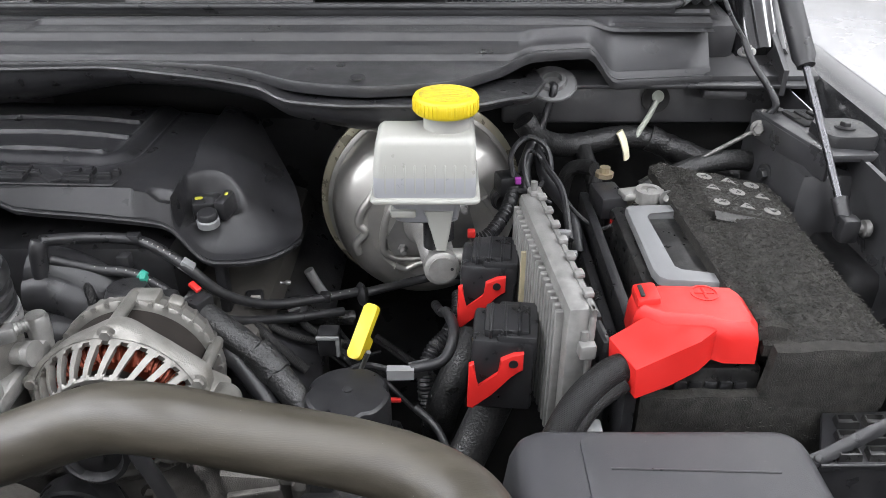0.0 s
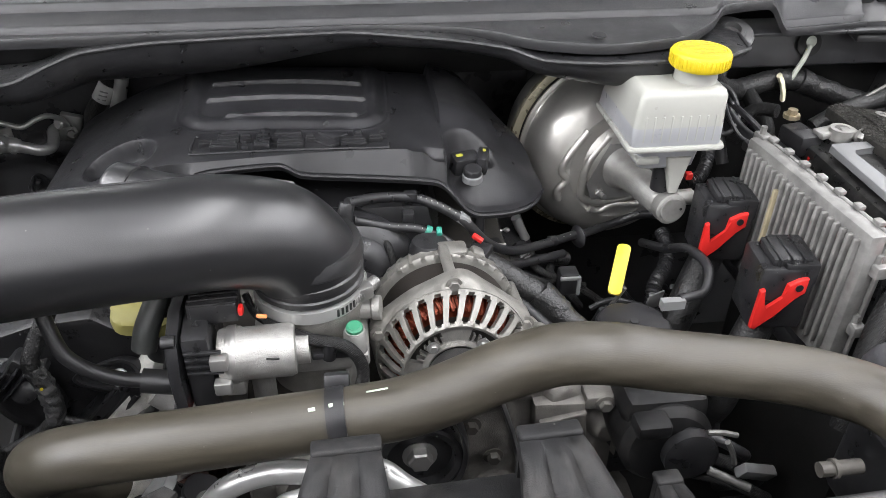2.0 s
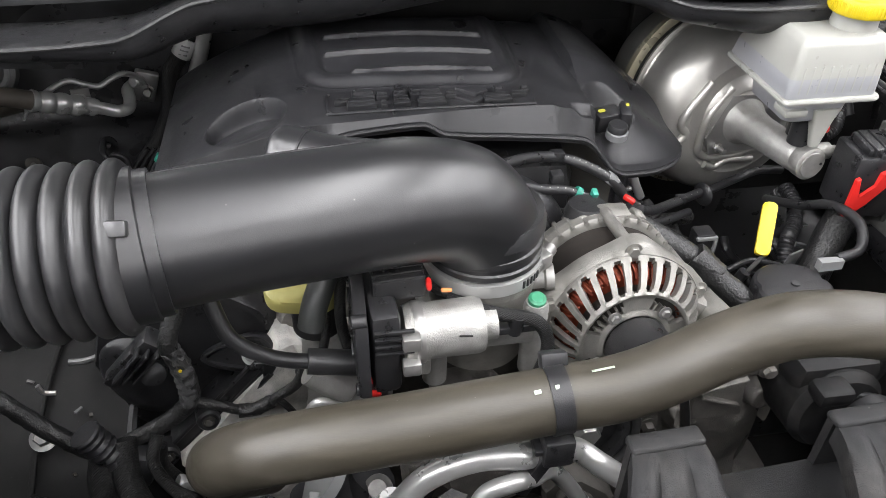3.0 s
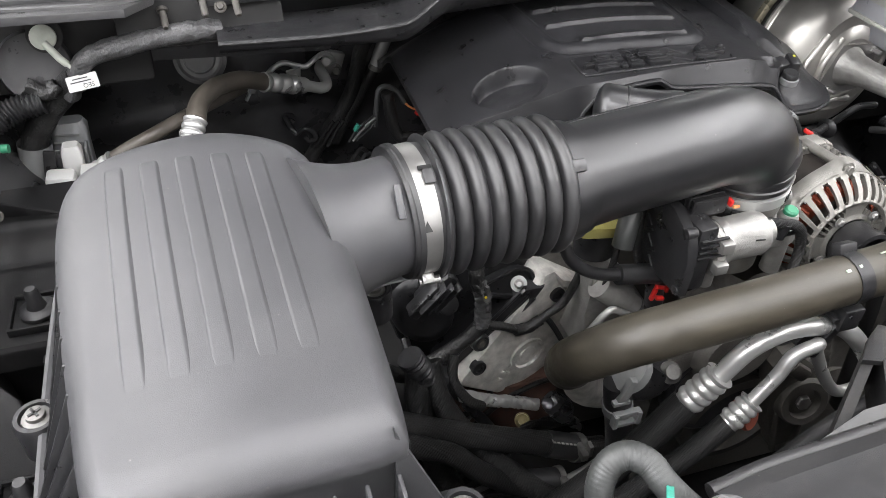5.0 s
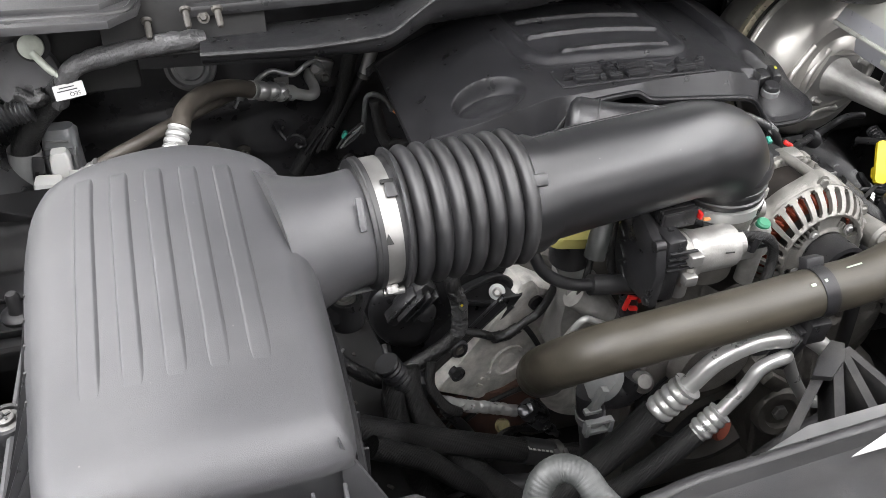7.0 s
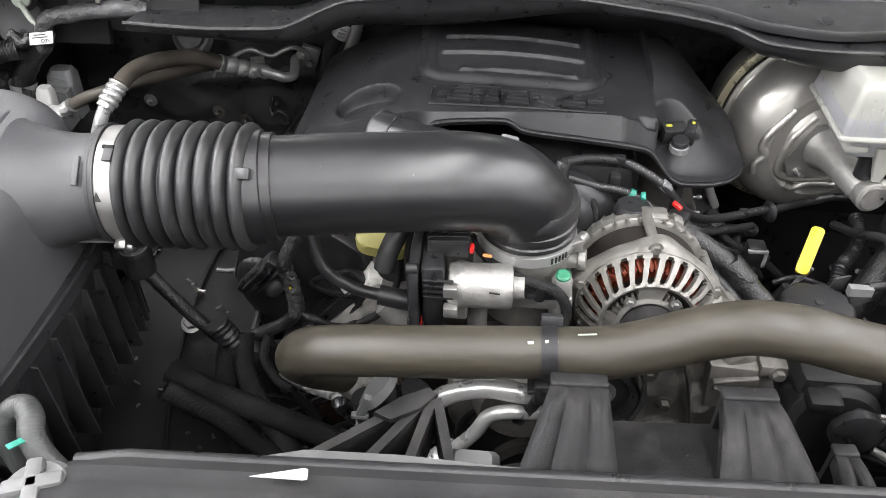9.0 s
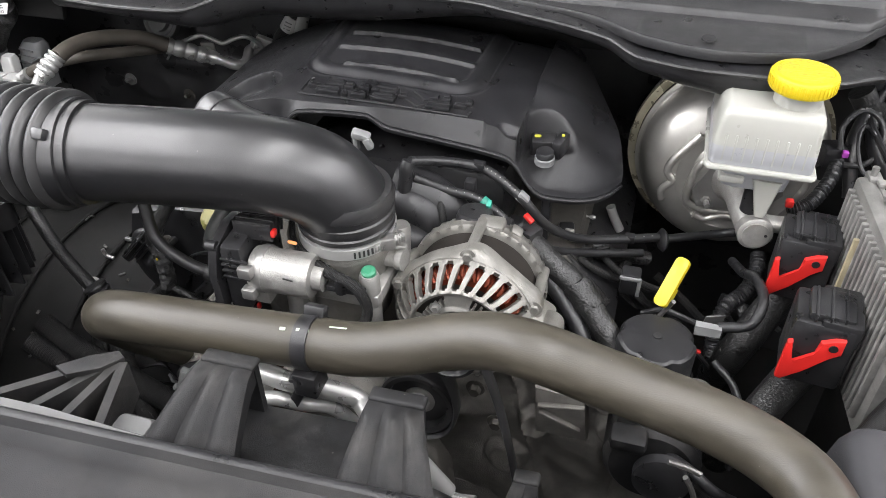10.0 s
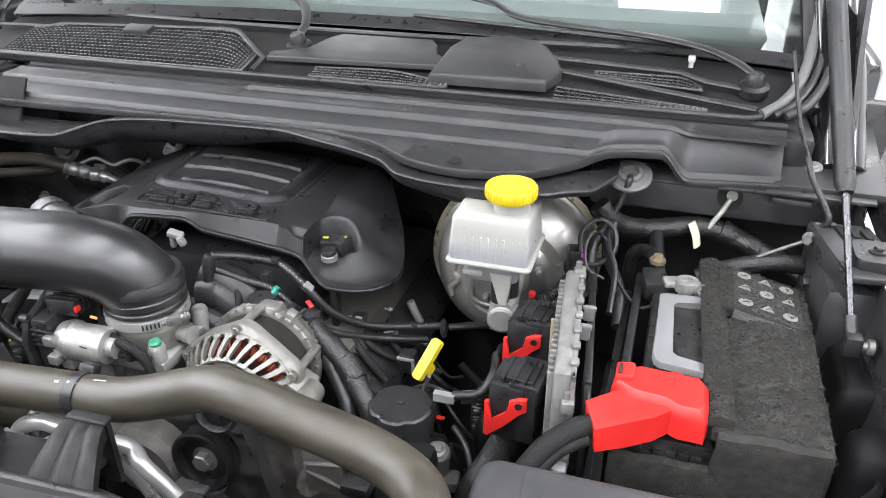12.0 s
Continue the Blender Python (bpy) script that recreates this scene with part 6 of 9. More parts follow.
for mz in (1.162, 1.132):
    part("motor_tab", box((0.016, 0.012, 0.014), (-0.548, 0.502, mz), 0.002), STEEL, motor)
part("motor_mark", box((0.012, 0.001, 0.0015), (-0.500, 0.5062, 1.158), 0, (0, 6, 0)), PRINT, motor)
part("wire_a", pipe([(-0.575, 0.60, 1.190), (-0.600, 0.592, 1.170), (-0.606, 0.580, 1.120), (-0.596, 0.57, 1.07)], 0.0055, 10), LOOM, tb)
part("wire_b", pipe([(-0.590, 0.61, 1.185), (-0.615, 0.61, 1.150), (-0.622, 0.595, 1.09), (-0.64, 0.58, 1.04)], 0.0045, 10), LOOM, tb)
part("wire_c", pipe([(-0.53, 0.585, 1.175), (-0.52, 0.566, 1.165), (-0.50, 0.552, 1.160), (-0.47, 0.545, 1.150)], 0.0040, 10), LOOM, tb)
part("stop_lever", join(box((0.045, 0.012, 0.008), (-0.445, 0.535, 1.135), 0.002, (0, 10, 12)), lathe([(0.007, 0), (0.007, 0.022), (0, 0.022)], (-0.450, 0.532, 1.132), (0.1, -0.1, 1), 14)), BLACK, tb)
part("gear_housing", box((0.026, 0.105, 0.092), (-0.572, 0.560, 1.140), 0.006, (0, 0, 4)), BLACK, tb)
gear = part("gear_cover", prism([(0.500, 1.100), (0.560, 1.092), (0.612, 1.100), (0.618, 1.150), (0.600, 1.186), (0.545, 1.194), (0.508, 1.180), (0.498, 1.150)], 0.012, Matrix(((0, 0, -1, -0.584), (1, 0, 0, 0), (0, 1, 0, 0), (0, 0, 0, 1))), 0.004), BLACK, tb, "black ribbed gear cover")
for k in range(6):
    part("cover_rib", box((0.003, 0.016, 0.003), (-0.597, 0.585 - 0.005 * k, 1.165 - 0.012 * k), 0.001, (35 if k % 2 else -35, 0, 0)), BLACK, gear)
for ly, lz in ((0.506, 1.106), (0.606, 1.106), (0.612, 1.158), (0.512, 1.182)):
    part("cover_screw", lathe([(0.0060, -0.01), (0.0060, 0.002), (0.004, 0.003), (0, 0.003)], (-0.595, ly, lz), (-1, 0, 0), 14), BLACK, gear)
for k in range(4):
    part("terminal_rib", box((0.034, 0.004, 0.003), (-0.562, 0.505, 1.172 - 0.008 * k), 0.001), BLACK, tb)
con = part("plug_top", join(box((0.044, 0.036, 0.022), (-0.554, 0.555, 1.190), 0.003, (0, 0, 4)), *[box((0.046, 0.003, 0.024), (-0.554, 0.540 + 0.008 * k, 1.190), 0.001, (0, 0, 4)) for k in range(4)]), BLACK, tb)
part("plug_latch", box((0.005, 0.010, 0.009), (-0.528, 0.540, 1.192), 0.002), RED, con, "red connector latch")
part("plug_latch", box((0.012, 0.010, 0.004), (-0.568, 0.548, 1.187), 0.001), RED, con, "red connector latch")
part("plug_ridge", box((0.040, 0.010, 0.010), (-0.560, 0.585, 1.199), 0.002), BLACK, con)
part("plug_ridge", box((0.020, 0.012, 0.014), (-0.548, 0.600, 1.202), 0.002), GREYC, con)
part("orange_seal", box((0.011, 0.004, 0.004), (-0.511, 0.547, 1.177), 0.002, (0, 15, 10)), ORANGE, tb, "orange terminal lock")
part("wire_loop", pipe([(-0.51, 0.552, 1.16), (-0.47, 0.535, 1.155), (-0.43, 0.528, 1.145), (-0.418, 0.525, 1.11), (-0.44, 0.508, 1.080), (-0.49, 0.50, 1.07)], 0.0065, 10), LOOM, tb)

# yellow-lidded neck and the breather hose beside it
neck = thing("resonator_cap", "pale yellow plastic cap beside a bent grey hose", "cap", (-0.645, 0.62, 1.08))
part("yellow_lid", prism(rounded(0.074, 0.052, 0.022), 0.016, pose(-0.640, 0.622, 1.124, 8, 0, -12), 0.006), OCHRE, neck)
part("neck_ring", lathe([(0.026, 0), (0.026, 0.05)], (-0.630, 0.635, 1.07), (0, 0, 1), 24), BLACK, neck)
br = thing("breather_hose", "bent dark grey breather hose with black sleeve", "hose", (-0.60, 0.57, 1.05))
part("hose_run", pipe([(-0.600, 0.620, 1.195), (-0.612, 0.596, 1.180), (-0.628, 0.575, 1.150), (-0.634, 0.568, 1.128)], 0.0125, 16, 8), SLEEVE, br)
part("lower_run", pipe([(-0.722, 0.575, 1.185), (-0.710, 0.560, 1.145), (-0.699, 0.556, 1.128), (-0.682, 0.556, 1.113), (-0.661, 0.556, 1.102), (-0.636, 0.556, 1.096)], 0.0075, 14, 8), BLACK, br)
part("sleeve", pipe([(-0.640, 0.556, 1.097), (-0.605, 0.556, 1.090), (-0.570, 0.556, 1.083)], 0.0125, 18), SEAL, br)
part("end_ring", straight((-0.569, 0.556, 1.083), (-0.562, 0.556, 1.081), 0.0095, 2, 16), OCHRE, br, "yellow ring at the hose's end")
rc = thing("red_clip", "small red locking clip on a wire plug", "clip", (-0.575, 0.552, 1.035))
part("clip_ring", join(box((0.013, 0.006, 0.005), (-0.583, 0.548, 1.070), 0.0015, (-20, 20, 0)), box((0.005, 0.006, 0.018), (-0.5895, 0.548, 1.060), 0.0015, (0, 12, 0)), box((0.012, 0.006, 0.005), (-0.579, 0.548, 1.051), 0.0015, (0, 15, 0)), box((0.004, 0.006, 0.008), (-0.5725, 0.548, 1.064), 0.001)), RED, rc)
part("plug_body", straight((-0.580, 0.562, 1.062), (-0.576, 0.560, 1.030), 0.0115, 2, 20), BLACK, rc)

# ---- alternator ----
alt = thing("alternator", "silver cast alternator with slotted housing and copper windings", "alternator", (-0.32, 0.6, 1.0))
AC = Vector((-0.320, 0.560, 1.083))
ax = Vector((0.03, -1.0, 0.10)).normalized()
M = facing(AC, ax)


def housing_radius(a):
    """The front casting's outline: a round with three bosses for the long bolts."""
    return 0.0840 + sum(0.0100 * math.exp(-(math.remainder(a - b, 2 * math.pi) / 0.26) ** 2) for b in (0.35, 1.45, 2.75, 4.7))


def ring_of(h, r=None, off=0.0, n=120):
    return [M @ Vector(((r or housing_radius(a) + off) * math.cos(a), (r or housing_radius(a) + off) * math.sin(a), h)) for a in (2 * math.pi * k / n for k in range(n))]


part("front_ring", loft([ring_of(-0.042, 0.076), ring_of(-0.042), ring_of(-0.027), ring_of(-0.022, None, -0.003), ring_of(-0.0185, 0.0835), ring_of(-0.022, 0.0790)], cap=False), ALTM, alt)


def casting_face(n_ang=224, n_rad=28):
    """The housing's domed face with a ring of raked slots and four kidney windows, cut through a 6 mm wall."""
    bm = bmesh.new()
    rows = []
    for j in range(n_rad + 1):
        q = j / n_rad
        r = 0.031 + 0.0525 * q
        h = 0.010 - 0.032 * max(0.0, (q - 0.45) / 0.55) ** 2 + 0.003 * math.exp(-((q - 0.49) / 0.05) ** 2) + 0.003 * math.exp(-((q - 0.04) / 0.06) ** 2) + 0.002 * math.exp(-((q - 0.97) / 0.05) ** 2)
        rows.append([bm.verts.new(M @ Vector((r * math.cos(a), r * math.sin(a), h + (0.0014 if i % 8 in (6, 7) and 0.52 < q < 0.98 else 0.0)))) for i, a in ((i, 2 * math.pi * (i / n_ang) - 0.26 * max(0.0, q - 0.5)) for i in range(n_ang))])
    for j in range(n_rad):
        q = (j + 0.5) / n_rad
        for i in range(n_ang):
            slot = (0.57 < q < 0.92 and i % 8 in (1, 2, 3, 4, 5)) or (0.54 < q < 0.95 and i % 8 in (2, 3, 4))
            k = i % (n_ang // 4) / (n_ang / 4)
            window = (0.16 < q < 0.42 and 0.20 < k < 0.80) and not (q < 0.27 and int(k * 30) % 3 == 0)
            if not slot and not window:
                bm.faces.new((rows[j][i], rows[j + 1][i], rows[j + 1][(i + 1) % n_ang], rows[j][(i + 1) % n_ang]))
    bmesh.ops.recalc_face_normals(bm, faces=bm.faces)
    bmesh.ops.solidify(bm, geom=bm.faces[:], thickness=0.0065)
    return bm


part("slotted_face", casting_face(), ALTM, alt, smooth=50)
part("winding", lathe([(0.056, -0.044), (0.068, -0.042), (0.0715, -0.034), (0.067, -0.024), (0.060, -0.017), (0.052, -0.018)], AC, ax, 80), COPPER, alt, "copper wire winding")
for k in range(60):
    a = 2 * math.pi * k / 60
    pts = [M @ Vector((r * math.cos(a + d), r * math.sin(a + d), h)) for r, h, d in ((0.058, -0.015, 0), (0.066, -0.019, 0.03), (0.0705, -0.028, 0.06), (0.0725, -0.040, 0.08))]
    part("winding_strand", sweep(pts, 0.0022, 5), COPPER, alt)
part("rotor_disc", lathe([(0.0, -0.010), (0.054, -0.010)], AC, ax, 40), IRON, alt)
for a in (0.9, 2.2, 3.6, 5.3):
    part("through_screw", bolt(M @ Vector((0.043 * math.cos(a), 0.043 * math.sin(a), 0.014)), ax, 0.0045, 0.005), STEEL, alt)
part("stator", lathe([(0.070, -0.086), (0.0770, -0.086), (0.0770, -0.036), (0.070, -0.036)], AC, ax, 64), mat("dark_laminations", (0.019, 0.016, 0.014), 0.75, metal=0.0, spec=0.2, vary=0.4, size=0.01, stretch=(0.4, 3.0, 0.4)), alt, "dusty laminated steel band")
part("rear_housing", lathe([(0.05, -0.138), (0.070, -0.132), (0.0815, -0.116), (0.0850, -0.102), (0.0870, -0.100), (0.0870, -0.088), (0.0845, -0.086), (0.076, -0.085)], AC, ax, 64), ALTM, alt)
for k in range(18):
    a = math.pi * (0.02 + 0.96 * k / 17)
    part("rear_rib", sweep([M @ Vector((r * math.cos(a), r * math.sin(a), h)) for r, h in ((0.085, -0.084), (0.084, -0.106), (0.074, -0.128), (0.055, -0.140))], 0.0030, 6), ALTM, alt)
for a in (0.35, 1.55, 2.75):
    part("case_bolt", join(straight(M @ Vector((0.086 * math.cos(a), 0.086 * math.sin(a), -0.10)), M @ Vector((0.086 * math.cos(a), 0.086 * math.sin(a), -0.022)), 0.0065, 2, 12),
                           bolt(M @ Vector((0.086 * math.cos(a), 0.086 * math.sin(a), -0.022)), ax, 0.006, 0.006)), ALTM, alt)
part("top_bridge", join(box((0.034, 0.026, 0.012), M @ Vector((0.012, 0.0835, -0.100)), 0.005), box((0.020, 0.020, 0.010), M @ Vector((-0.016, 0.082, -0.104)), 0.004, (0, -12, 0)), box((0.016, 0.018, 0.010), M @ Vector((0.042, 0.075, -0.104)), 0.004, (0, 28, 0))), ALTM, alt)
part("side_lug", join(lathe([(0.019, 0), (0.019, 0.045), (0.015, 0.05)], (-0.225, 0.605, 1.075), (0.15, -1, 0.1), 24), box((0.045, 0.05, 0.03), (-0.242, 0.60, 1.085), 0.008, (0, 30, 0)), lathe([(0.012, 0.05), (0.012, 0.066)], (-0.225, 0.605, 1.075), (0.15, -1, 0.1), 6)), ALTM, alt)
part("pulley", lathe([(0.016, 0.010), (0.030, 0.012), (0.0325, 0.016), (0.0325, 0.050), (0.028, 0.052), (0.024, 0.044), (0.010, 0.044), (0.010, 0.052), (0, 0.052)], AC, ax, 48), BLACK, alt, "black grooved pulley")
part("rear_terminal", join(lathe([(0.024, 0), (0.024, 0.035), (0.020, 0.045), (0, 0.045)], (-0.335, 0.680, 1.115), (0, 0.1, 1), 24), box((0.05, 0.03, 0.04), (-0.315, 0.70, 1.12), 0.008)), BLACK, alt)
part("teal_ring", box((0.006, 0.010, 0.010), (-0.322, 0.700, 1.160), 0.001, (20, 0, 0)), TEAL, alt)
part("red_lock", box((0.014, 0.007, 0.005), (-0.274, 0.713, 1.140), 0.001, (0, 25, -30)), RED, alt)
part("plug", box((0.022, 0.026, 0.024), (-0.270, 0.705, 1.120), 0.003, (0, 0, -30)), BLACK, alt)
ah = thing("alternator_harness", "thick black taped harness beside the alternator", "wiring harness", (-0.19, 0.65, 1.0))
part("trunk", rough_up(pipe([(-0.285, 0.715, 1.118), (-0.245, 0.690, 1.102), (-0.205, 0.672, 1.080), (-0.175, 0.650, 1.060), (-0.145, 0.625, 1.030), (-0.13, 0.60, 0.96)], 0.0155, 16, 8), 0.001, 0.012), TAPE, ah)
part("second_trunk", pipe([(-0.24, 0.680, 1.080), (-0.21, 0.655, 1.060), (-0.185, 0.63, 1.035), (-0.165, 0.60, 0.98)], 0.011, 12), BLACK, ah)
part("wrap", rough_up(pipe([(-0.205, 0.672, 1.084), (-0.190, 0.662, 1.072), (-0.180, 0.655, 1.064)], 0.018, 14, 4), 0.0025, 0.008), TAPE, ah)

# ---- fuel and vacuum lines ----
def printed_line(name, pts, r, marks, label):
    ln = thing(name, label, "hose", pts[0], "thin hoses over the engine")
    path = spline(pts, 14)
    part("hose_run", sweep(path, r, 12), BLACK, ln)
    for i in marks:
        a, b = path[i], path[i + 1]
        part("print_dash", straight(a.lerp(b, 0.2) + Vector((0, -r * 0.45, r * 0.80)), a.lerp(b, 0.7) + Vector((0, -r * 0.45, r * 0.80)), 0.0011, 1, 5), MARK, ln)
    return ln


L1 = [(-0.425, 0.705, 1.203), (-0.39, 0.735, 1.190), (-0.350, 0.757, 1.175), (-0.320, 0.748, 1.168), (-0.287, 0.737, 1.150), (-0.255, 0.745, 1.110), (-0.215, 0.775, 1.075), (-0.16, 0.812, 1.058), (-0.108, 0.842, 1.050)]
line = printed_line("vacuum_line", L1, 0.0062, list(range(6, 110, 3)), "thin black vacuum line with pale print")
part("end_grommet", lathe([(0.006, 0), (0.013, 0.002), (0.0165, 0.006), (0.013, 0.010), (0.006, 0.012)], (-0.112, 0.838, 1.047), (1, 0.4, -0.05), 28), BLACK, line)
part("clip", box((0.016, 0.012, 0.012), (-0.350, 0.757, 1.177), 0.002), BLACK, line)
part("clip", box((0.016, 0.012, 0.012), (-0.288, 0.738, 1.152), 0.002, (0, 40, 0)), GREYC, line)
part("clip", box((0.014, 0.012, 0.012), (-0.150, 0.818, 1.057), 0.002), BLACK, line)
part("start_elbow", pipe([(-0.425, 0.705, 1.203), (-0.428, 0.700, 1.19), (-0.430, 0.695, 1.14), (-0.43, 0.69, 1.09)], 0.009, 12), BLACK, line)
L2 = [(-0.420, 0.705, 1.180), (-0.38, 0.715, 1.162), (-0.345, 0.722, 1.152), (-0.315, 0.715, 1.140), (-0.285, 0.712, 1.115), (-0.25, 0.735, 1.080), (-0.20, 0.78, 1.050), (-0.13, 0.825, 1.030)]
line2 = printed_line("fuel_line", L2, 0.0058, list(range(10, 60, 4)), "thin black fuel line below another")
part("green_collar", straight((-0.336, 0.7215, 1.150), (-0.330, 0.720, 1.147), 0.0075, 1, 12), TEAL, line2)
part("clip", box((0.014, 0.014, 0.018), (-0.355, 0.735, 1.160), 0.002), BLACK, line2)
printed_line("brake_pipe", [(-0.100, 0.846, 1.046), (-0.05, 0.87, 1.045), (0.0, 0.89, 1.045), (0.04, 0.895, 1.04)], 0.006, (), "black hose leading under the brake booster")
for k, (a, b) in enumerate((((-0.46, 0.66, 1.12), (-0.36, 0.70, 1.06)), ((-0.47, 0.675, 1.10), (-0.38, 0.72, 1.03)))):
    solo("runner_tube", pipe([(a[0] - 0.02, a[1] + 0.02, a[2] - 0.03), a, (-0.41, a[1] + 0.01, a[2] - 0.012), b, (b[0] + 0.03, b[1] + 0.02, b[2] - 0.06)], 0.020, 18), BLACK, "black ribbed inlet tube under the hose lines", "tube")

for k, (x, y, z) in enumerate(((-0.30, 0.775, 1.075), (-0.235, 0.800, 1.060), (-0.19, 0.825, 1.035), (-0.385, 0.735, 1.110))):
    inj = thing("injector_plug", "black injector plug with a pale lock", "connector", (x, y, z - 0.04), "injector plugs")
    part("plug_body", join(box((0.022, 0.030, 0.022), (x, y, z), 0.004, (25, 0, 15 * k)), lathe([(0.010, 0), (0.010, 0.03)], (x, y + 0.01, z - 0.035), (0, 0, 1), 14)), BLACK, inj)
    part("lock", box((0.016, 0.004, 0.005), (x, y - 0.016, z + 0.008), 0.001, (25, 0, 15 * k)), GREYC, inj)
    part("lead", pipe([(x, y - 0.012, z), (x + 0.02, y - 0.03, z - 0.01), (x + 0.05, y - 0.03, z - 0.03), (x + 0.09, y - 0.02, z - 0.05)], 0.005, 10), LOOM, inj)
rail = thing("injector_harness", "black taped harness along the inlet tubes", "wiring harness", (-0.28, 0.78, 1.0))
part("trunk", rough_up(pipe([(-0.46, 0.72, 1.14), (-0.40, 0.745, 1.125), (-0.33, 0.765, 1.085), (-0.27, 0.785, 1.055), (-0.20, 0.81, 1.03), (-0.12, 0.84, 1.01)], 0.010, 12), 0.001, 0.01), TAPE, rail)
part("branch", pipe([(-0.40, 0.725, 1.155), (-0.385, 0.70, 1.150), (-0.375, 0.685, 1.125), (-0.37, 0.68, 1.08)], 0.0055, 10), LOOM, rail)
part("branch", pipe([(-0.27, 0.785, 1.055), (-0.23, 0.755, 1.060), (-0.20, 0.735, 1.045), (-0.165, 0.73, 1.01)], 0.0065, 10), LOOM, rail)
for cx, cy, cz in ((-0.262, 0.790, 1.082), (-0.246, 0.792, 1.081), (-0.229, 0.795, 1.080)):
    part("pale_tie", box((0.012, 0.004, 0.004), (cx, cy - 0.012, cz), 0.001), MARK, rail)

# ---- dipstick, cap, small hoses ----
dip = thing("dipstick", "bright yellow plastic dipstick handle", "dipstick", (-0.09, 0.71, 1.02))
hd = Matrix.Translation((-0.091, 0.712, 1.080)) @ Vector((0.020, 0.040, 0.042)).to_track_quat("Y", "Z").to_matrix().to_4x4()
loop_out = prism(rounded(0.017, 0.066, 0.005), 0.009, hd @ pose(0, 0, -0.0045), 0.002)
part("handle", loop_out, YELLOW, dip)
part("tongue", prism(rounded(0.012, 0.020, 0.005), 0.016, hd @ pose(0, -0.012, -0.020), 0.003), YELLOW, dip)
part("shaft", straight((-0.085, 0.700, 1.060), (-0.125, 0.72, 0.95), 0.003, 1, 8), STEEL, dip)
part("guide_tube", straight((-0.105, 0.706, 1.02), (-0.14, 0.725, 0.90), 0.007, 1, 10), BLACK, dip)

puck = thing("fluid_cap", "dusty black round cap below the radiator hose", "cap", (-0.100, 0.62, 1.0))
part("cap_top", loft([[Vector((-0.100 + 1.04 * r * k_ * math.cos(a), 0.622 + r * k_ * math.sin(a), 1.069 + h)) for a, k_ in ((2 * math.pi * k / 72, 1.02 - 0.09 * sum(math.exp(-(math.remainder(2 * math.pi * k / 72 - b, 2 * math.pi) / 0.13) ** 2) for b in (0.2, 1.5, 3.0, 4.2, 5.2))) for k in range(72))] for r, h in ((0.043, -0.060), (0.043, -0.008), (0.0415, -0.003), (0.0385, -0.0005), (0.030, 0.0005), (0.012, 0.0012), (0.004, 0.0015))]), BLACK, puck, smooth=30)
part("cap_nub", lathe([(0.0050, 0), (0.0050, 0.0025), (0.003, 0.003), (0, 0.002)], (-0.100, 0.622, 1.070), (0, 0, 1), 16), SEAL, puck)
part("neck", lathe([(0.036, -0.16), (0.036, -0.05)], (-0.100, 0.622, 1.078), (0.05, -0.12, 1), 28), BLACK, puck)
part("vent_pipe", loft([[Vector((x, y0 + 0.645, z0)) for y0, z0 in ((-h, 1.073 - h), (h, 1.073 - h), (h, 1.076 + h), (-h, 1.076 + h))] for x, h in ((-0.060, 0.0050), (-0.042, 0.0048), (-0.031, 0.0044))]), GREYC, puck, "pale grey sleeve")
part("vent_hose", pipe([(-0.035, 0.650, 1.076), (0.0, 0.660, 1.080), (0.012, 0.690, 1.095), (0.005, 0.735, 1.090), (-0.002, 0.78, 1.06), (-0.01, 0.84, 1.03)], 0.0062, 12), BLACK, puck)
part("base_block", box((0.10, 0.09, 0.14), (-0.095, 0.625, 0.92), 0.01), BLACK, puck)

can = thing("solenoid_valve", "grey metal solenoid with a hexagon top beside the cap", "valve", (-0.043, 0.605, 0.94))
part("can_body", lathe([(0.017, -0.075), (0.017, -0.016), (0.0185, -0.015), (0.0185, -0.004), (0.016, -0.001), (0, -0.001)], (-0.043, 0.605, 1.016), (0.05, -0.1, 1), 28), DULL, can)
part("can_bolt", bolt((-0.043, 0.605, 1.015), (0.05, -0.1, 1), 0.008, 0.007), STEEL, can)
part("can_bracket", join(box((0.060, 0.030, 0.020), (-0.040, 0.600, 0.965), 0.006, (0, 0, 10)), bolt((-0.068, 0.600, 0.990), (0, -0.2, 1), 0.006, 0.006)), IRON, can)
part("can_lead", pipe([(-0.030, 0.640, 1.030), (-0.005, 0.615, 1.020), (0.010, 0.590, 0.985), (0.008, 0.570, 0.93)], 0.0045, 10), BLACK, can)
part("red_seal", box((0.012, 0.005, 0.004), (-0.052, 0.648, 1.034), 0.001, (0, 10, 10)), RED, can)
conv = thing("corrugated_conduit", "black corrugated conduit below the brake booster", "conduit", (-0.02, 0.80, 1.0))
part("conduit_run", pipe([(0.022, 0.850, 1.040), (0.020, 0.820, 1.034), (0.008, 0.790, 1.022), (-0.014, 0.765, 1.010), (-0.022, 0.745, 0.990), (-0.02, 0.73, 0.95)], lambda r: 0.0095 + 0.0014 * math.sin(r * 1300), 14, 24), BLACK, conv)
tag = thing("plug_tag", "pale grey plastic plate beside the dipstick", "plate", (-0.035, 0.72, 1.0))
part("plate", box((0.026, 0.003, 0.030), (-0.030, 0.725, 1.015), 0.002, (10, 0, 20)), GREYD, tag)
cn = thing("wire_connector", "small black and pale connector on the wiring", "connector", (-0.135, 0.775, 1.0))
part("shell", box((0.026, 0.024, 0.034), (-0.140, 0.762, 1.030), 0.004), BLACK, cn)
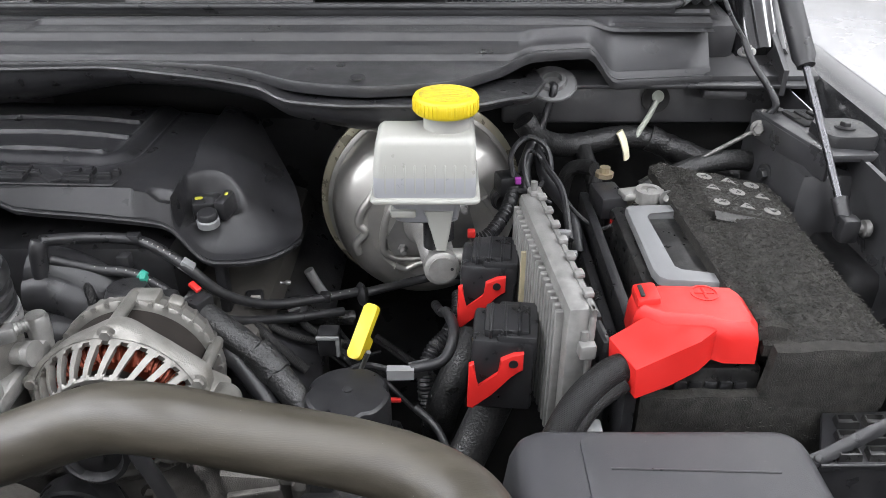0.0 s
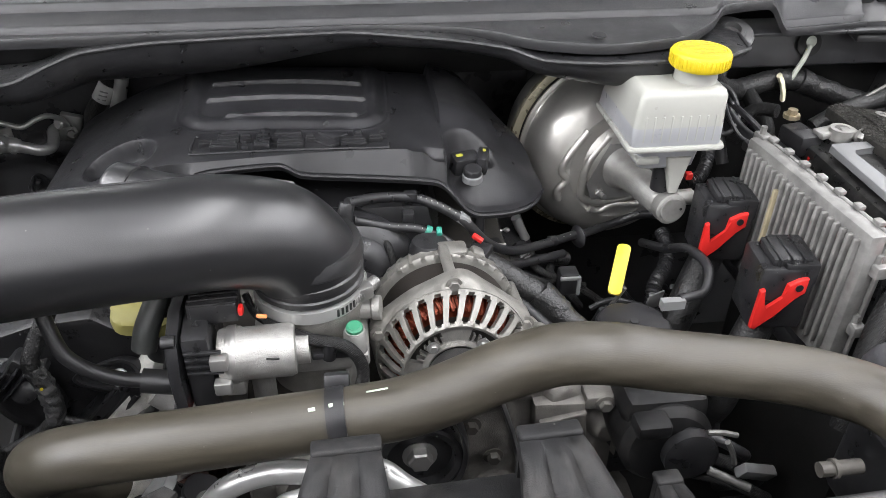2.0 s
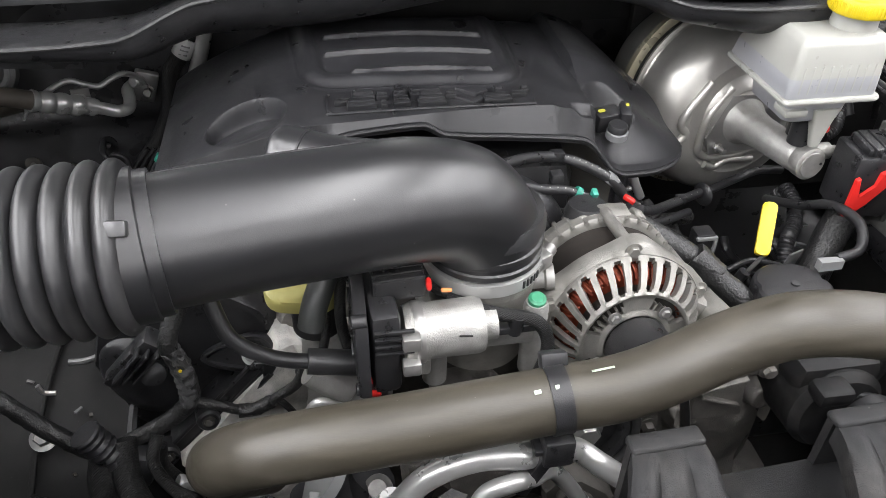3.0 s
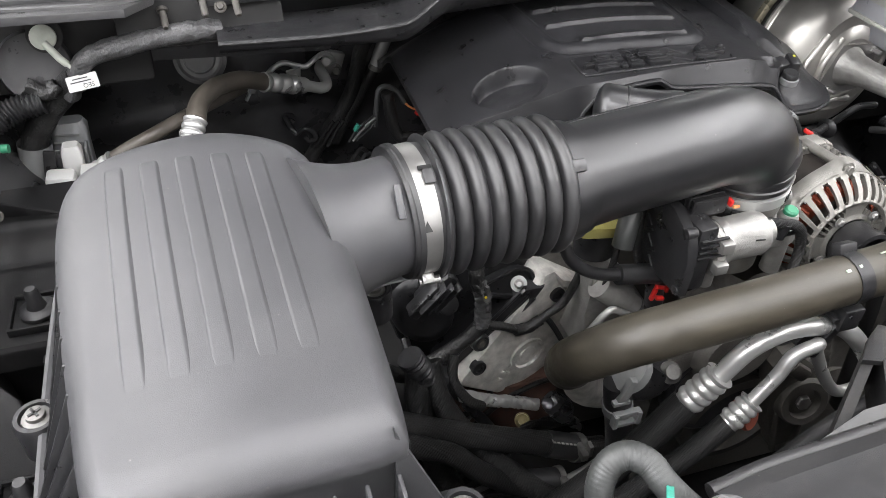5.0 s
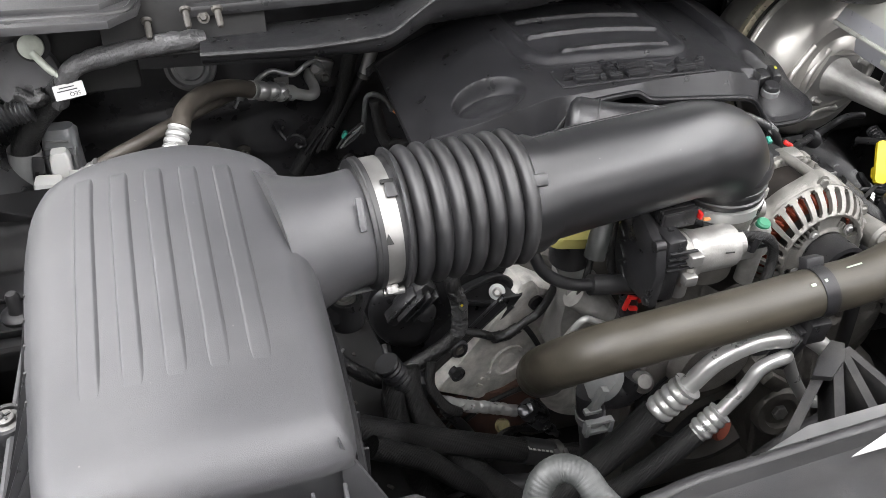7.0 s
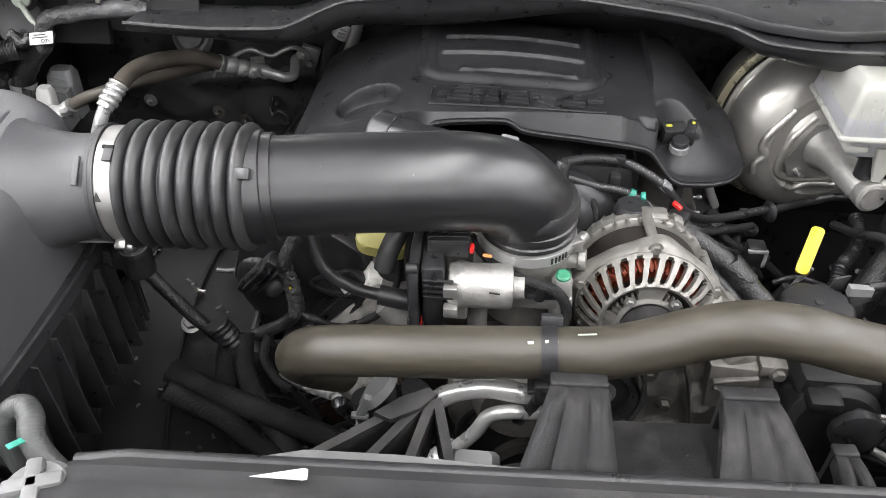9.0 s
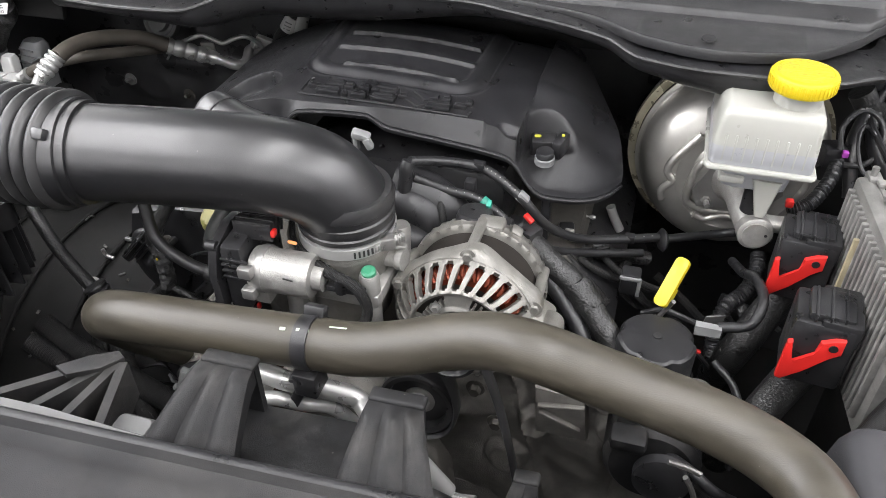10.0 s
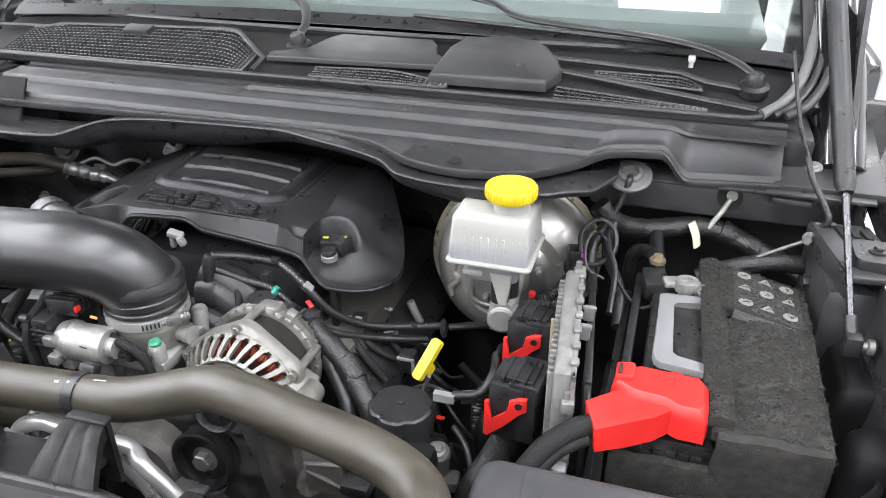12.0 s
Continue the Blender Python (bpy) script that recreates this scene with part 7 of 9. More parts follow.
part("lock", join(box((0.028, 0.005, 0.005), (-0.140, 0.750, 1.042), 0.001), box((0.005, 0.005, 0.026), (-0.128, 0.750, 1.028), 0.001)), GREYC, cn)
cn2 = thing("booster_sensor", "black sensor plug with violet lock beside the booster", "sensor", (0.10, 0.93, 1.10))
part("plug", box((0.030, 0.030, 0.028), (0.086, 0.930, 1.165), 0.004, (0, 0, 15)), BLACK, cn2)
part("violet_lock", box((0.008, 0.008, 0.008), (0.098, 0.913, 1.176), 0.001), mat("violet_plastic", (0.32, 0.05, 0.34), 0.5), cn2)
part("corrugated_lead", pipe([(0.095, 0.925, 1.160), (0.082, 0.880, 1.150), (0.060, 0.845, 1.135), (0.038, 0.835, 1.128)], lambda r: 0.0085 + 0.0012 * math.sin(r * 1500), 12, 30), BLACK, cn2)
part("red_seal", box((0.010, 0.010, 0.010), (0.035, 0.832, 1.142), 0.002), RED, cn2)
part("loop_wire", pipe([(0.092, 0.92, 1.178), (0.090, 0.935, 1.205), (0.112, 0.955, 1.220), (0.138, 0.955, 1.205), (0.142, 0.93, 1.180), (0.120, 0.905, 1.168), (0.098, 0.905, 1.165)], 0.0038, 8), BLACK, cn2)
part("lead", pipe([(0.13, 0.99, 1.215), (0.128, 0.96, 1.20), (0.135, 0.91, 1.195), (0.150, 0.87, 1.18), (0.152, 0.80, 1.15)], 0.0045, 8), BLACK, cn2)

# ---- engine castings ----
eng = thing("engine", "grey cast engine block and front covers in shade", "engine", (-0.42, 0.75, 0.55))
part("block", box((0.42, 0.44, 0.50), (-0.42, 0.93, 0.82), 0.03), IRON, eng)
part("inlet_manifold", box((0.32, 0.30, 0.12), (-0.47, 0.92, 1.10), 0.04), BLACK, eng)
part("head_cover", box((0.13, 0.44, 0.10), (-0.225, 0.90, 0.985), 0.02, (0, 38, 0)), BLACK, eng)
HFACE = pose(-0.69, 0.66, 0, 0, 0, 13.3) @ pose(0.69, 0, 0, 90, 0, 0)
hf = part("head_face", prism([(-0.808, 0.862), (-0.795, 0.874), (-0.748, 0.926), (-0.697, 0.982), (-0.676, 1.010), (-0.660, 1.012), (-0.621, 0.984), (-0.586, 0.958), (-0.568, 0.912), (-0.584, 0.865), (-0.607, 0.842), (-0.633, 0.836), (-0.667, 0.809), (-0.711, 0.796), (-0.735, 0.803)], 0.05, HFACE @ pose(0, 0, -0.05), 0.005), HEADM, eng, "pale grey cast cylinder head end")
part("face_oval", lathe([(0.029, 0), (0.029, 0.004), (0.024, 0.004), (0.022, 0.001), (0.015, 0.001), (0.013, 0.003), (0, 0.003)], HFACE @ Vector((-0.690, 0.867, 0.0)), (0.23, -0.97, 0.0), 32), HEADM, hf)
for i in range(5):
    part("cast_mark", box((0.010, 0.004, 0.006), HFACE @ Vector((-0.735 + 0.006 * i, 0.836 + 0.007 * (i % 2) + 0.004 * i, 0.001)), 0.0015, (0, 40, 13)), HEADM, hf)
part("face_ledge", prism([(-0.660, 1.010), (-0.621, 0.984), (-0.586, 0.958), (-0.572, 0.912), (-0.590, 0.900), (-0.612, 0.950), (-0.650, 0.985)], 0.012, HFACE @ pose(0, 0, -0.002), 0.004), HEADM, hf)
for hx, hz2 in ((-0.652, 0.968), (-0.604, 0.925), (-0.775, 0.885)):
    part("dowel_hole", lathe([(0.011, -0.004), (0.011, 0.006), (0.0065, 0.006), (0.0065, 0.002), (0, 0.002)], HFACE @ Vector((hx, hz2, 0.0)), (0.23, -0.97, 0.1), 20), BLACK, hf)
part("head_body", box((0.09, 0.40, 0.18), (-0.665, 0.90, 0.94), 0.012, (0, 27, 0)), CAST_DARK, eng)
part("front_nose", join(prism([(-0.648, 1.060), (-0.612, 1.052), (-0.584, 1.031), (-0.557, 0.990), (-0.560, 0.973), (-0.579, 0.966), (-0.622, 0.967), (-0.642, 0.942), (-0.654, 0.936), (-0.640, 0.993), (-0.645, 1.035)], 0.05, pose(0, 0.645, 0, 90, 0, 0), 0.008), straight((-0.640, 0.590, 1.052), (-0.590, 0.580, 1.012), lambda r: 0.018 if r < 0.048 else 0.014, 30, 26), lathe([(0.016, 0), (0.018, 0.006), (0.014, 0.012), (0, 0.012)], (-0.606, 0.588, 1.018), (0.1, -0.9, 0.4), 20)), ALU, eng)
part("nose_bolt", bolt((-0.590, 0.580, 1.012), (0.78, -0.16, -0.62), 0.0095, 0.012), DULL, eng)
part("vapour_tube", pipe([(-0.690, 0.570, 0.955), (-0.672, 0.566, 0.980), (-0.655, 0.564, 1.002), (-0.643, 0.562, 1.024), (-0.633, 0.561, 1.033), (-0.619, 0.561, 1.025), (-0.599, 0.565, 1.007), (-0.59, 0.57, 0.98)], 0.0046, 14), BRIGHT, eng)
part("rusty_manifold", rough_up(fine_box((0.16, 0.10, 0.10), (-0.715, 0.700, 0.760), 0.012), 0.010, 0.04), RUST, eng)
vc = part("valve_cover", prism([(-0.676, 0.996), (-0.688, 0.975), (-0.725, 0.934), (-0.756, 0.899), (-0.800, 0.850), (-0.830, 0.846), (-0.862, 0.875), (-0.890, 0.975), (-0.870, 1.040), (-0.800, 1.062), (-0.735, 1.068), (-0.694, 1.036)], 0.215, pose(0, 0.915, 0, 90, 0, 0), 0.010), BLACK, eng, "black plastic valve cover")
part("cover_flange", prism([(-0.676, 0.996), (-0.688, 0.975), (-0.725, 0.934), (-0.756, 0.899), (-0.800, 0.850), (-0.826, 0.850), (-0.822, 0.872), (-0.780, 0.918), (-0.742, 0.958), (-0.704, 0.996)], 0.048, pose(0, 0.706, 0, 90, 0, 0), 0.004), BLACK, vc)
part("cover_dome", loft([[Vector((-0.836 + 0.045 * s * math.cos(a) - 0.012 * math.sin(a) * s, 0.703 - h, 0.955 + 0.062 * s * math.sin(a))) for a in (2 * math.pi * k / 40 for k in range(40))] for s, h in ((1.0, 0.0), (0.97, 0.008), (0.86, 0.014), (0.55, 0.017), (0.2, 0.018))]), BLACK, vc, smooth=70)
for k, (da, w) in enumerate(((0.0, 0.0042), (0.011, 0.0026), (0.022, 0.0026))):
    a0, b0 = Vector((-0.690 - da, 0.660, 0.978 + da * 0.6)), Vector((-0.800 - da, 0.660, 0.854 + da * 0.6))
    part("cover_rail", sweep([a0.lerp(b0, j / 12) for j in range(13)], w, 8), BLACK, vc)
part("dome_seam", sweep([Vector((-0.842 + 0.026 * s, 0.6850 + 0.010 * s * s, 0.985 - 0.040 * s)) for s in (k / 8 for k in range(9))], 0.0016, 6), BLACK, vc)
for lx, ly, lz in ((-0.767, 0.652, 0.921), (-0.822, 0.650, 0.868)):
    lug = part("cover_lug", lathe([(0.0135, -0.02), (0.0135, 0.003), (0.011, 0.006), (0.008, 0.006), (0.007, 0.003), (0, 0.003)], (lx, ly, lz), (0.25, -0.95, 0.20), 22), BLACK, vc)
    part("lug_bolt", bolt((lx, ly - 0.003, lz), (0.25, -0.95, 0.20), 0.005, 0.004), IRON, lug)
part("corner_connector", join(straight((-0.880, 0.602, 0.978), (-0.852, 0.600, 0.922), lambda r: 0.016 + 0.0014 * math.sin(r * 700), 24, 20), box((0.030, 0.026, 0.050), (-0.838, 0.610, 0.905), 0.008, (0, 20, 0))), BLACK, vc)
coilb = part("coil_boss", loft([[Vector((-0.709 + (r + 0.030 * max(0.0, -math.cos(a)) ** 2) * math.cos(a), 0.675 + h * 0.75 + 0.5 * r * math.sin(a) * 0.6, 0.996 - h * 0.6 + r * math.sin(a) * 0.85)) for a in (2 * math.pi * k / 40 for k in range(40))] for r, h in ((0.030, 0.045), (0.027, 0.002), (0.024, -0.003), (0.020, -0.003), (0.017, 0.003), (0.004, 0.003))]), BLACK, eng, smooth=50)
part("white_washer", lathe([(0.0112, 0), (0.0112, 0.002), (0.006, 0.003), (0, 0.003)], (-0.709, 0.673, 0.996), (-0.25, -0.75, 0.60), 32), mat("pale_zinc", (0.42, 0.43, 0.42), 0.4, metal=0.4, vary=0.1), coilb, "pale zinc washer")
part("coil_bolt", bolt((-0.7097, 0.671, 0.9976), (-0.25, -0.75, 0.60), 0.0052, 0.006, 1.3), STEEL, coilb)
coilp = part("coil_plug", join(box((0.022, 0.030, 0.062), (-0.826, 0.672, 1.018), 0.006, (0, 42, 0)), box((0.016, 0.022, 0.058), (-0.842, 0.664, 1.010), 0.004, (0, 42, 0)), box((0.034, 0.024, 0.010), (-0.808, 0.684, 1.008), 0.003, (0, -15, 0)), lathe([(0.014, 0), (0.014, 0.020), (0.011, 0.022), (0, 0.022)], (-0.815, 0.672, 0.990), (0.1, -0.85, 0.5), 22)), BLACK, coilb)
part("coil_plug_bolt", bolt((-0.803, 0.686, 1.012), (0.0, -0.8, 0.6), 0.0060, 0.006), IRON, coilp)
for k in range(3):
    part("plug_rib", box((0.0025, 0.024, 0.050), (-0.836 + 0.010 * k, 0.656, 1.020 - 0.002 * k), 0.001, (0, 42, 0)), BLACK, coilp)
def front_case(u, v):
    """The rough cast front of the engine with bosses and ribs."""
    x, z = -0.52 + 0.40 * u, 0.70 + 0.335 * v
    n = 0.018 * noise.noise(Vector((x * 9, z * 9, 2.0))) + 0.007 * noise.noise(Vector((x * 28, z * 28, 5.0)))
    for bx, bz, r, h in ((-0.30, 1.02, 0.020, 0.014), (-0.225, 0.93, 0.018, 0.016), (-0.19, 1.00, 0.022, 0.012), (-0.13, 0.95, 0.020, 0.020), (-0.42, 1.03, 0.030, 0.018), (-0.26, 0.84, 0.025, 0.015)):
        n += h * step(r * 1.3, r * 0.8, math.hypot(x - bx, z - bz))
    n += 0.010 * math.exp(-((x + 0.245 + 0.25 * (z - 0.95)) / 0.006) ** 2) + 0.009 * math.exp(-((x + 0.385 - 0.3 * (z - 0.95)) / 0.007) ** 2)
    return Vector((x, 0.580 - n + 0.10 * max(0.0, z - 1.0), z))


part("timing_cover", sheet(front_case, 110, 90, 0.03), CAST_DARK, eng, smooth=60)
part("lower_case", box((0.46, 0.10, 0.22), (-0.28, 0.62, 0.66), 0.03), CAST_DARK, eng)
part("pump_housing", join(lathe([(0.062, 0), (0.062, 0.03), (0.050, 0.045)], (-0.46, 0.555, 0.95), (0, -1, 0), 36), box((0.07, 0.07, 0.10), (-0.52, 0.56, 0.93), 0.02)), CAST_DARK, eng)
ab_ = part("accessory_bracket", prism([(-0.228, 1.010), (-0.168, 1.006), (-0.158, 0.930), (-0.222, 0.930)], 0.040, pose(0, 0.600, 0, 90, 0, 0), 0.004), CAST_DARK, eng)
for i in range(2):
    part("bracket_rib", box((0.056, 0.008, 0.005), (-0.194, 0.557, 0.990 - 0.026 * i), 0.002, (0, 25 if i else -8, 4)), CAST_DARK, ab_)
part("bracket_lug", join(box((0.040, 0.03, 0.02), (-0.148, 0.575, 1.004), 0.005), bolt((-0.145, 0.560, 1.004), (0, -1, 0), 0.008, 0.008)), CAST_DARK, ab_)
for bx, bz in ((-0.325, 1.045), (-0.272, 0.93), (-0.30, 0.985)):
    part("plate_bolt", bolt((bx, 0.562, bz), (0, -1, 0), 0.008, 0.010), IRON, eng)
part("thermostat_neck", pipe([(-0.690, 0.535, 0.975), (-0.672, 0.545, 0.94), (-0.65, 0.555, 0.90), (-0.60, 0.56, 0.87)], 0.025, 20), HEADM, eng)
idler = thing("idler_pulley", "black idler pulley with a steel bolt", "pulley", (-0.362, 0.52, 0.92))
part("rim", lathe([(0.030, 0.0), (0.046, 0.0), (0.048, 0.004), (0.048, 0.028), (0.045, 0.030), (0.038, 0.028), (0.036, 0.018), (0, 0.018)], (-0.362, 0.548, 0.978), (0, -1, 0.08), 48), BLACK, idler)
part("centre_bolt", bolt((-0.362, 0.530, 0.979), (0, -1, 0.08), 0.014, 0.014, 1.4), STEEL, idler)
pul2 = thing("tensioner_pulley", "dark grey belt tensioner arm with a bolt", "belt tensioner", (-0.365, 0.49, 0.75))
part("arm", join(lathe([(0.037, -0.03), (0.037, 0.010), (0.034, 0.014), (0.024, 0.014), (0.022, 0.004), (0, 0.004)], (-0.352, 0.486, 0.858), (-0.12, -1, 0.30), 40),
                 prism([(-0.412, 0.930), (-0.400, 0.946), (-0.372, 0.944), (-0.340, 0.915), (-0.322, 0.880), (-0.318, 0.835), (-0.312, 0.740), (-0.352, 0.735), (-0.392, 0.830), (-0.402, 0.880)], 0.040, pose(0, 0.530, 0, 90, 0, 0), 0.008), box((0.044, 0.014, 0.022), (-0.380, 0.484, 0.926), 0.006, (0, 40, 0)), box((0.006, 0.010, 0.10), (-0.366, 0.488, 0.785), 0.002, (0, -14, 0)), box((0.006, 0.010, 0.10), (-0.326, 0.488, 0.785), 0.002, (0, -4, 0))), IRON, pul2)
part("arm_bolt", bolt((-0.350, 0.484, 0.856), (-0.12, -1, 0.30), 0.011, 0.010), DULL, pul2)
part("pulley_disc", lathe([(0.020, 0.0), (0.072, 0.0), (0.074, 0.003), (0.074, 0.026), (0.070, 0.028), (0.060, 0.022), (0.030, 0.018), (0, 0.018)], (-0.47, 0.545, 0.875), (0, -1, 0.1), 56), BLACK, pul2)
belt = thing("drive_belt", "black ribbed drive belt round the pulleys", "belt", (-0.32, 0.53, 0.75))
part("belt_run", sweep(spline([(-0.352, 0.525, 1.09), (-0.338, 0.520, 1.074), (-0.318, 0.520, 1.030), (-0.312, 0.520, 0.985), (-0.325, 0.522, 0.945), (-0.36, 0.522, 0.925)], 6), 0.003, 8, flat=4.0, up=(0, 1, 0)), RUBBER, belt)
part("belt_run", sweep(spline([(-0.285, 0.520, 1.09), (-0.261, 0.520, 1.009), (-0.240, 0.522, 0.90), (-0.22, 0.522, 0.75)], 6), 0.003, 8, flat=4.0, up=(0, 1, 0)), RUBBER, belt)
crank = thing("crank_pulley", "large black crank pulley low in the bay", "pulley", (-0.40, 0.5, 0.6))
part("rim", lathe([(0.05, 0), (0.085, 0), (0.085, 0.03), (0.07, 0.032), (0.06, 0.015), (0, 0.015)], (-0.42, 0.545, 0.80), (0, -1, 0), 48), IRON, crank)
pump = thing("steering_pump", "black pump body under the radiator hose", "pump", (-0.10, 0.52, 0.9))
part("pump_body", join(lathe([(0.050, -0.03), (0.054, -0.02), (0.054, 0.05), (0.046, 0.06), (0.030, 0.062), (0, 0.062)], (-0.085, 0.565, 0.975), (0, -1, 0.1), 36), box((0.10, 0.08, 0.05), (-0.085, 0.560, 1.015), 0.018), box((0.04, 0.03, 0.02), (-0.115, 0.50, 1.03), 0.007)), SHROUD, pump)
part("pump_flange", lathe([(0.03, 0), (0.03, 0.012), (0.02, 0.016), (0, 0.016)], (-0.075, 0.487, 1.0), (0, -1, 0.1), 28), BLACK, pump)
for i, (x, y, z) in enumerate(((-0.02, 0.50, 1.0), (0.0, 0.47, 0.96), (-0.03, 0.44, 0.93), (0.02, 0.52, 0.93))):
    solo("wire_lead", pipe([(x - 0.10, y + 0.06, z - 0.03), (x - 0.04, y, z + 0.01), (x, y - 0.02, z), (x + 0.03, y + 0.01, z - 0.05), (x + 0.02, y + 0.06, z - 0.12)], 0.006 + 0.001 * i, 10), LOOM if i % 2 else BLACK, "black wire lead low in the bay", "wire", group="low wire leads")
foil = thing("foil_plug", "crumpled pale plastic sleeve low in the bay", "sleeve", (0.0, 0.48, 0.9))
part("sleeve", rough_up(box((0.05, 0.012, 0.018), (-0.005, 0.462, 0.985), 0.003, (20, 25, 10)), 0.002, 0.01), GREYD, foil)
part("pipe_end", straight((-0.055, 0.470, 0.985), (-0.015, 0.450, 0.975), 0.005, 1, 12), DULL, foil)

# ---- the airbox corner ----
shelf = thing("wing_shelf", "black plastic wing shelf with rubber mounts", "shelf", (-1.30, 0.62, 0.9))
PROF = [(0.608, 1.080), (0.609, 1.100), (0.613, 1.105), (0.640, 1.106), (0.690, 1.107), (0.712, 1.108), (0.728, 1.110), (0.740, 1.107), (0.765, 1.118), (0.792, 1.121), (0.800, 1.126), (0.812, 1.128), (0.865, 1.131)]


def shelf_point(u, v):
    k = v * (len(PROF) - 1)
    i = min(len(PROF) - 2, int(k))
    (ya, za), (yb, zb) = PROF[i], PROF[i + 1]
    y = ya + (yb - ya) * (k - i)
    x0, x1 = -1.325, -1.222 + 0.02 * step(0.70, 0.80, y) + 0.05 * step(0.80, 0.81, y)
    return Vector((x0 + (x1 - x0) * u, y, za + (zb - za) * (k - i)))


part("shelf_top", sheet(shelf_point, 10, 48, 0.004), SHELFM, shelf, smooth=40)
part("shelf_drop", box((0.09, 0.006, 0.10), (-1.275, 0.630, 1.035), 0.002, (8, 0, 0)), SHELFM, shelf)
part("drop_rib", box((0.004, 0.03, 0.09), (-1.265, 0.612, 1.045), 0.001), SHELFM, shelf)
part("lower_ledge", box((0.10, 0.10, 0.006), (-1.270, 0.560, 1.010), 0.002, (0, 0, 6)), SHELFM, shelf)
for mx_, by in ((-1.269, 0.654), (-1.254, 0.413)):
    g = part("rubber_mount", lathe([(0.019, 0), (0.019, 0.004), (0.016, 0.007), (0.010, 0.008), (0.0080, 0.014), (0.0072, 0.028), (0.005, 0.032), (0, 0.032)], (mx_, by, 1.111), (0, 0, 1), 28), SEAL, shelf)
    part("mount_cup", join(box((0.052, 0.004, 0.010), (mx_, by - 0.026, 1.110), 0.0015), box((0.052, 0.004, 0.010), (mx_, by + 0.026, 1.110), 0.0015), box((0.004, 0.056, 0.010), (mx_ - 0.026, by, 1.110), 0.0015), box((0.004, 0.056, 0.010), (mx_ + 0.026, by, 1.110), 0.0015), box((0.052, 0.052, 0.003), (mx_, by, 1.1085), 0.001)), SHELFM, g)
part("gusset", prism([(-0.05, 0.0), (0.04, 0.0), (-0.05, 0.026)], 0.005, pose(-1.290, 0.805, 1.132, 80, 0, -8), 0.001), SHELFM, shelf)
part("gusset_bolt", bolt((-1.318, 0.798, 1.140), (0, -0.9, 0.4), 0.005, 0.004), IRON, shelf)
part("hole", lathe([(0.008, 0), (0.008, 0.0015), (0, 0.0015)], (-1.205, 0.832, 1.132), (0, 0, 1), 16), DARK, shelf)
jag = [(-0.05, 0.0), (-0.05, 0.05), (-0.030, 0.055), (-0.020, 0.042), (-0.005, 0.040), (0.005, 0.052), (0.02, 0.050), (0.035, 0.035), (0.05, -0.02), (0.06, -0.05), (-0.04, -0.05)]
part("toothed_plate", prism(jag, 0.006, pose(-1.295, 0.470, 1.125, 35, 0, 0), 0.001), SHELFM, shelf)
part("plate_bolt", bolt((-1.300, 0.445, 1.120), (0, -0.5, 0.8), 0.009, 0.008), SEAL, shelf)
part("side_wall", box((0.02, 0.50, 0.40), (-1.325, 0.55, 0.90), 0.005), DARK, shelf)

endp = thing("cowl_end_panel", "dark grey plastic end of the cowl with edge rib", "cowl panel", (-1.21, 1.0, 1.30))
part("end_sheet", prism([(-0.14, -0.085), (-0.125, -0.100), (0.070, -0.110), (0.100, -0.075), (0.115, 0.12), (-0.14, 0.14)], 0.010, pose(-1.205, 0.985, 1.322, -3, 0, 0), 0.003), COWL, endp)
part("raised_field", prism([(-0.135, -0.060), (0.060, -0.070), (0.085, -0.045), (0.100, 0.12), (-0.135, 0.13)], 0.010, pose(-1.205, 0.985, 1.329, -3, 0, 0), 0.004), COWL, endp)
part("edge_rib", pipe([(-1.335, 0.905, 1.335), (-1.30, 0.903, 1.337), (-1.14, 0.895, 1.337), (-1.105, 0.935, 1.339), (-1.09, 1.05, 1.35)], 0.004, 8), SEAL, endp)
part("push_clip", lathe([(0.013, 0), (0.012, 0.003), (0.006, 0.0045), (0, 0.0045)], (-1.272, 0.905, 1.332), (0, -0.1, 1), 20), BLACK, endp)
bl = thing("bulkhead_corner", "black painted bulkhead with studs behind the airbox", "bulkhead panel", (-1.15, 1.0, 0.9))
part("corner_face", box((0.24, 0.014, 0.12), (-1.245, 0.985, 1.262), 0.006, (-16, 0, 0)), DARK, bl)
part("corner_dish", lathe([(0.045, 0), (0.042, 0.006), (0.030, 0.002), (0, 0.002)], (-1.262, 0.965, 1.240), (0, -1, 0.3), 32), UNDERPAINT, bl)
def bulkhead_relief(u, v):
    """The bulkhead's pressed sheet, with shallow swages and two round dents."""
    x, z = -1.36 + 0.74 * u, 0.84 + 0.44 * v
    n = 0.010 * math.exp(-((z - 1.045 - 0.10 * (x + 1.0)) / 0.018) ** 2) + 0.006 * noise.noise(Vector((x * 6, z * 6, 1.0)))
    n += 0.012 * step(0.05, 0.02, math.hypot((x + 1.14) * 0.6, z - 0.985)) + 0.010 * step(0.06, 0.03, math.hypot((x + 0.96) * 0.7, z - 0.985))
    return Vector((x, 1.178 - n, z))


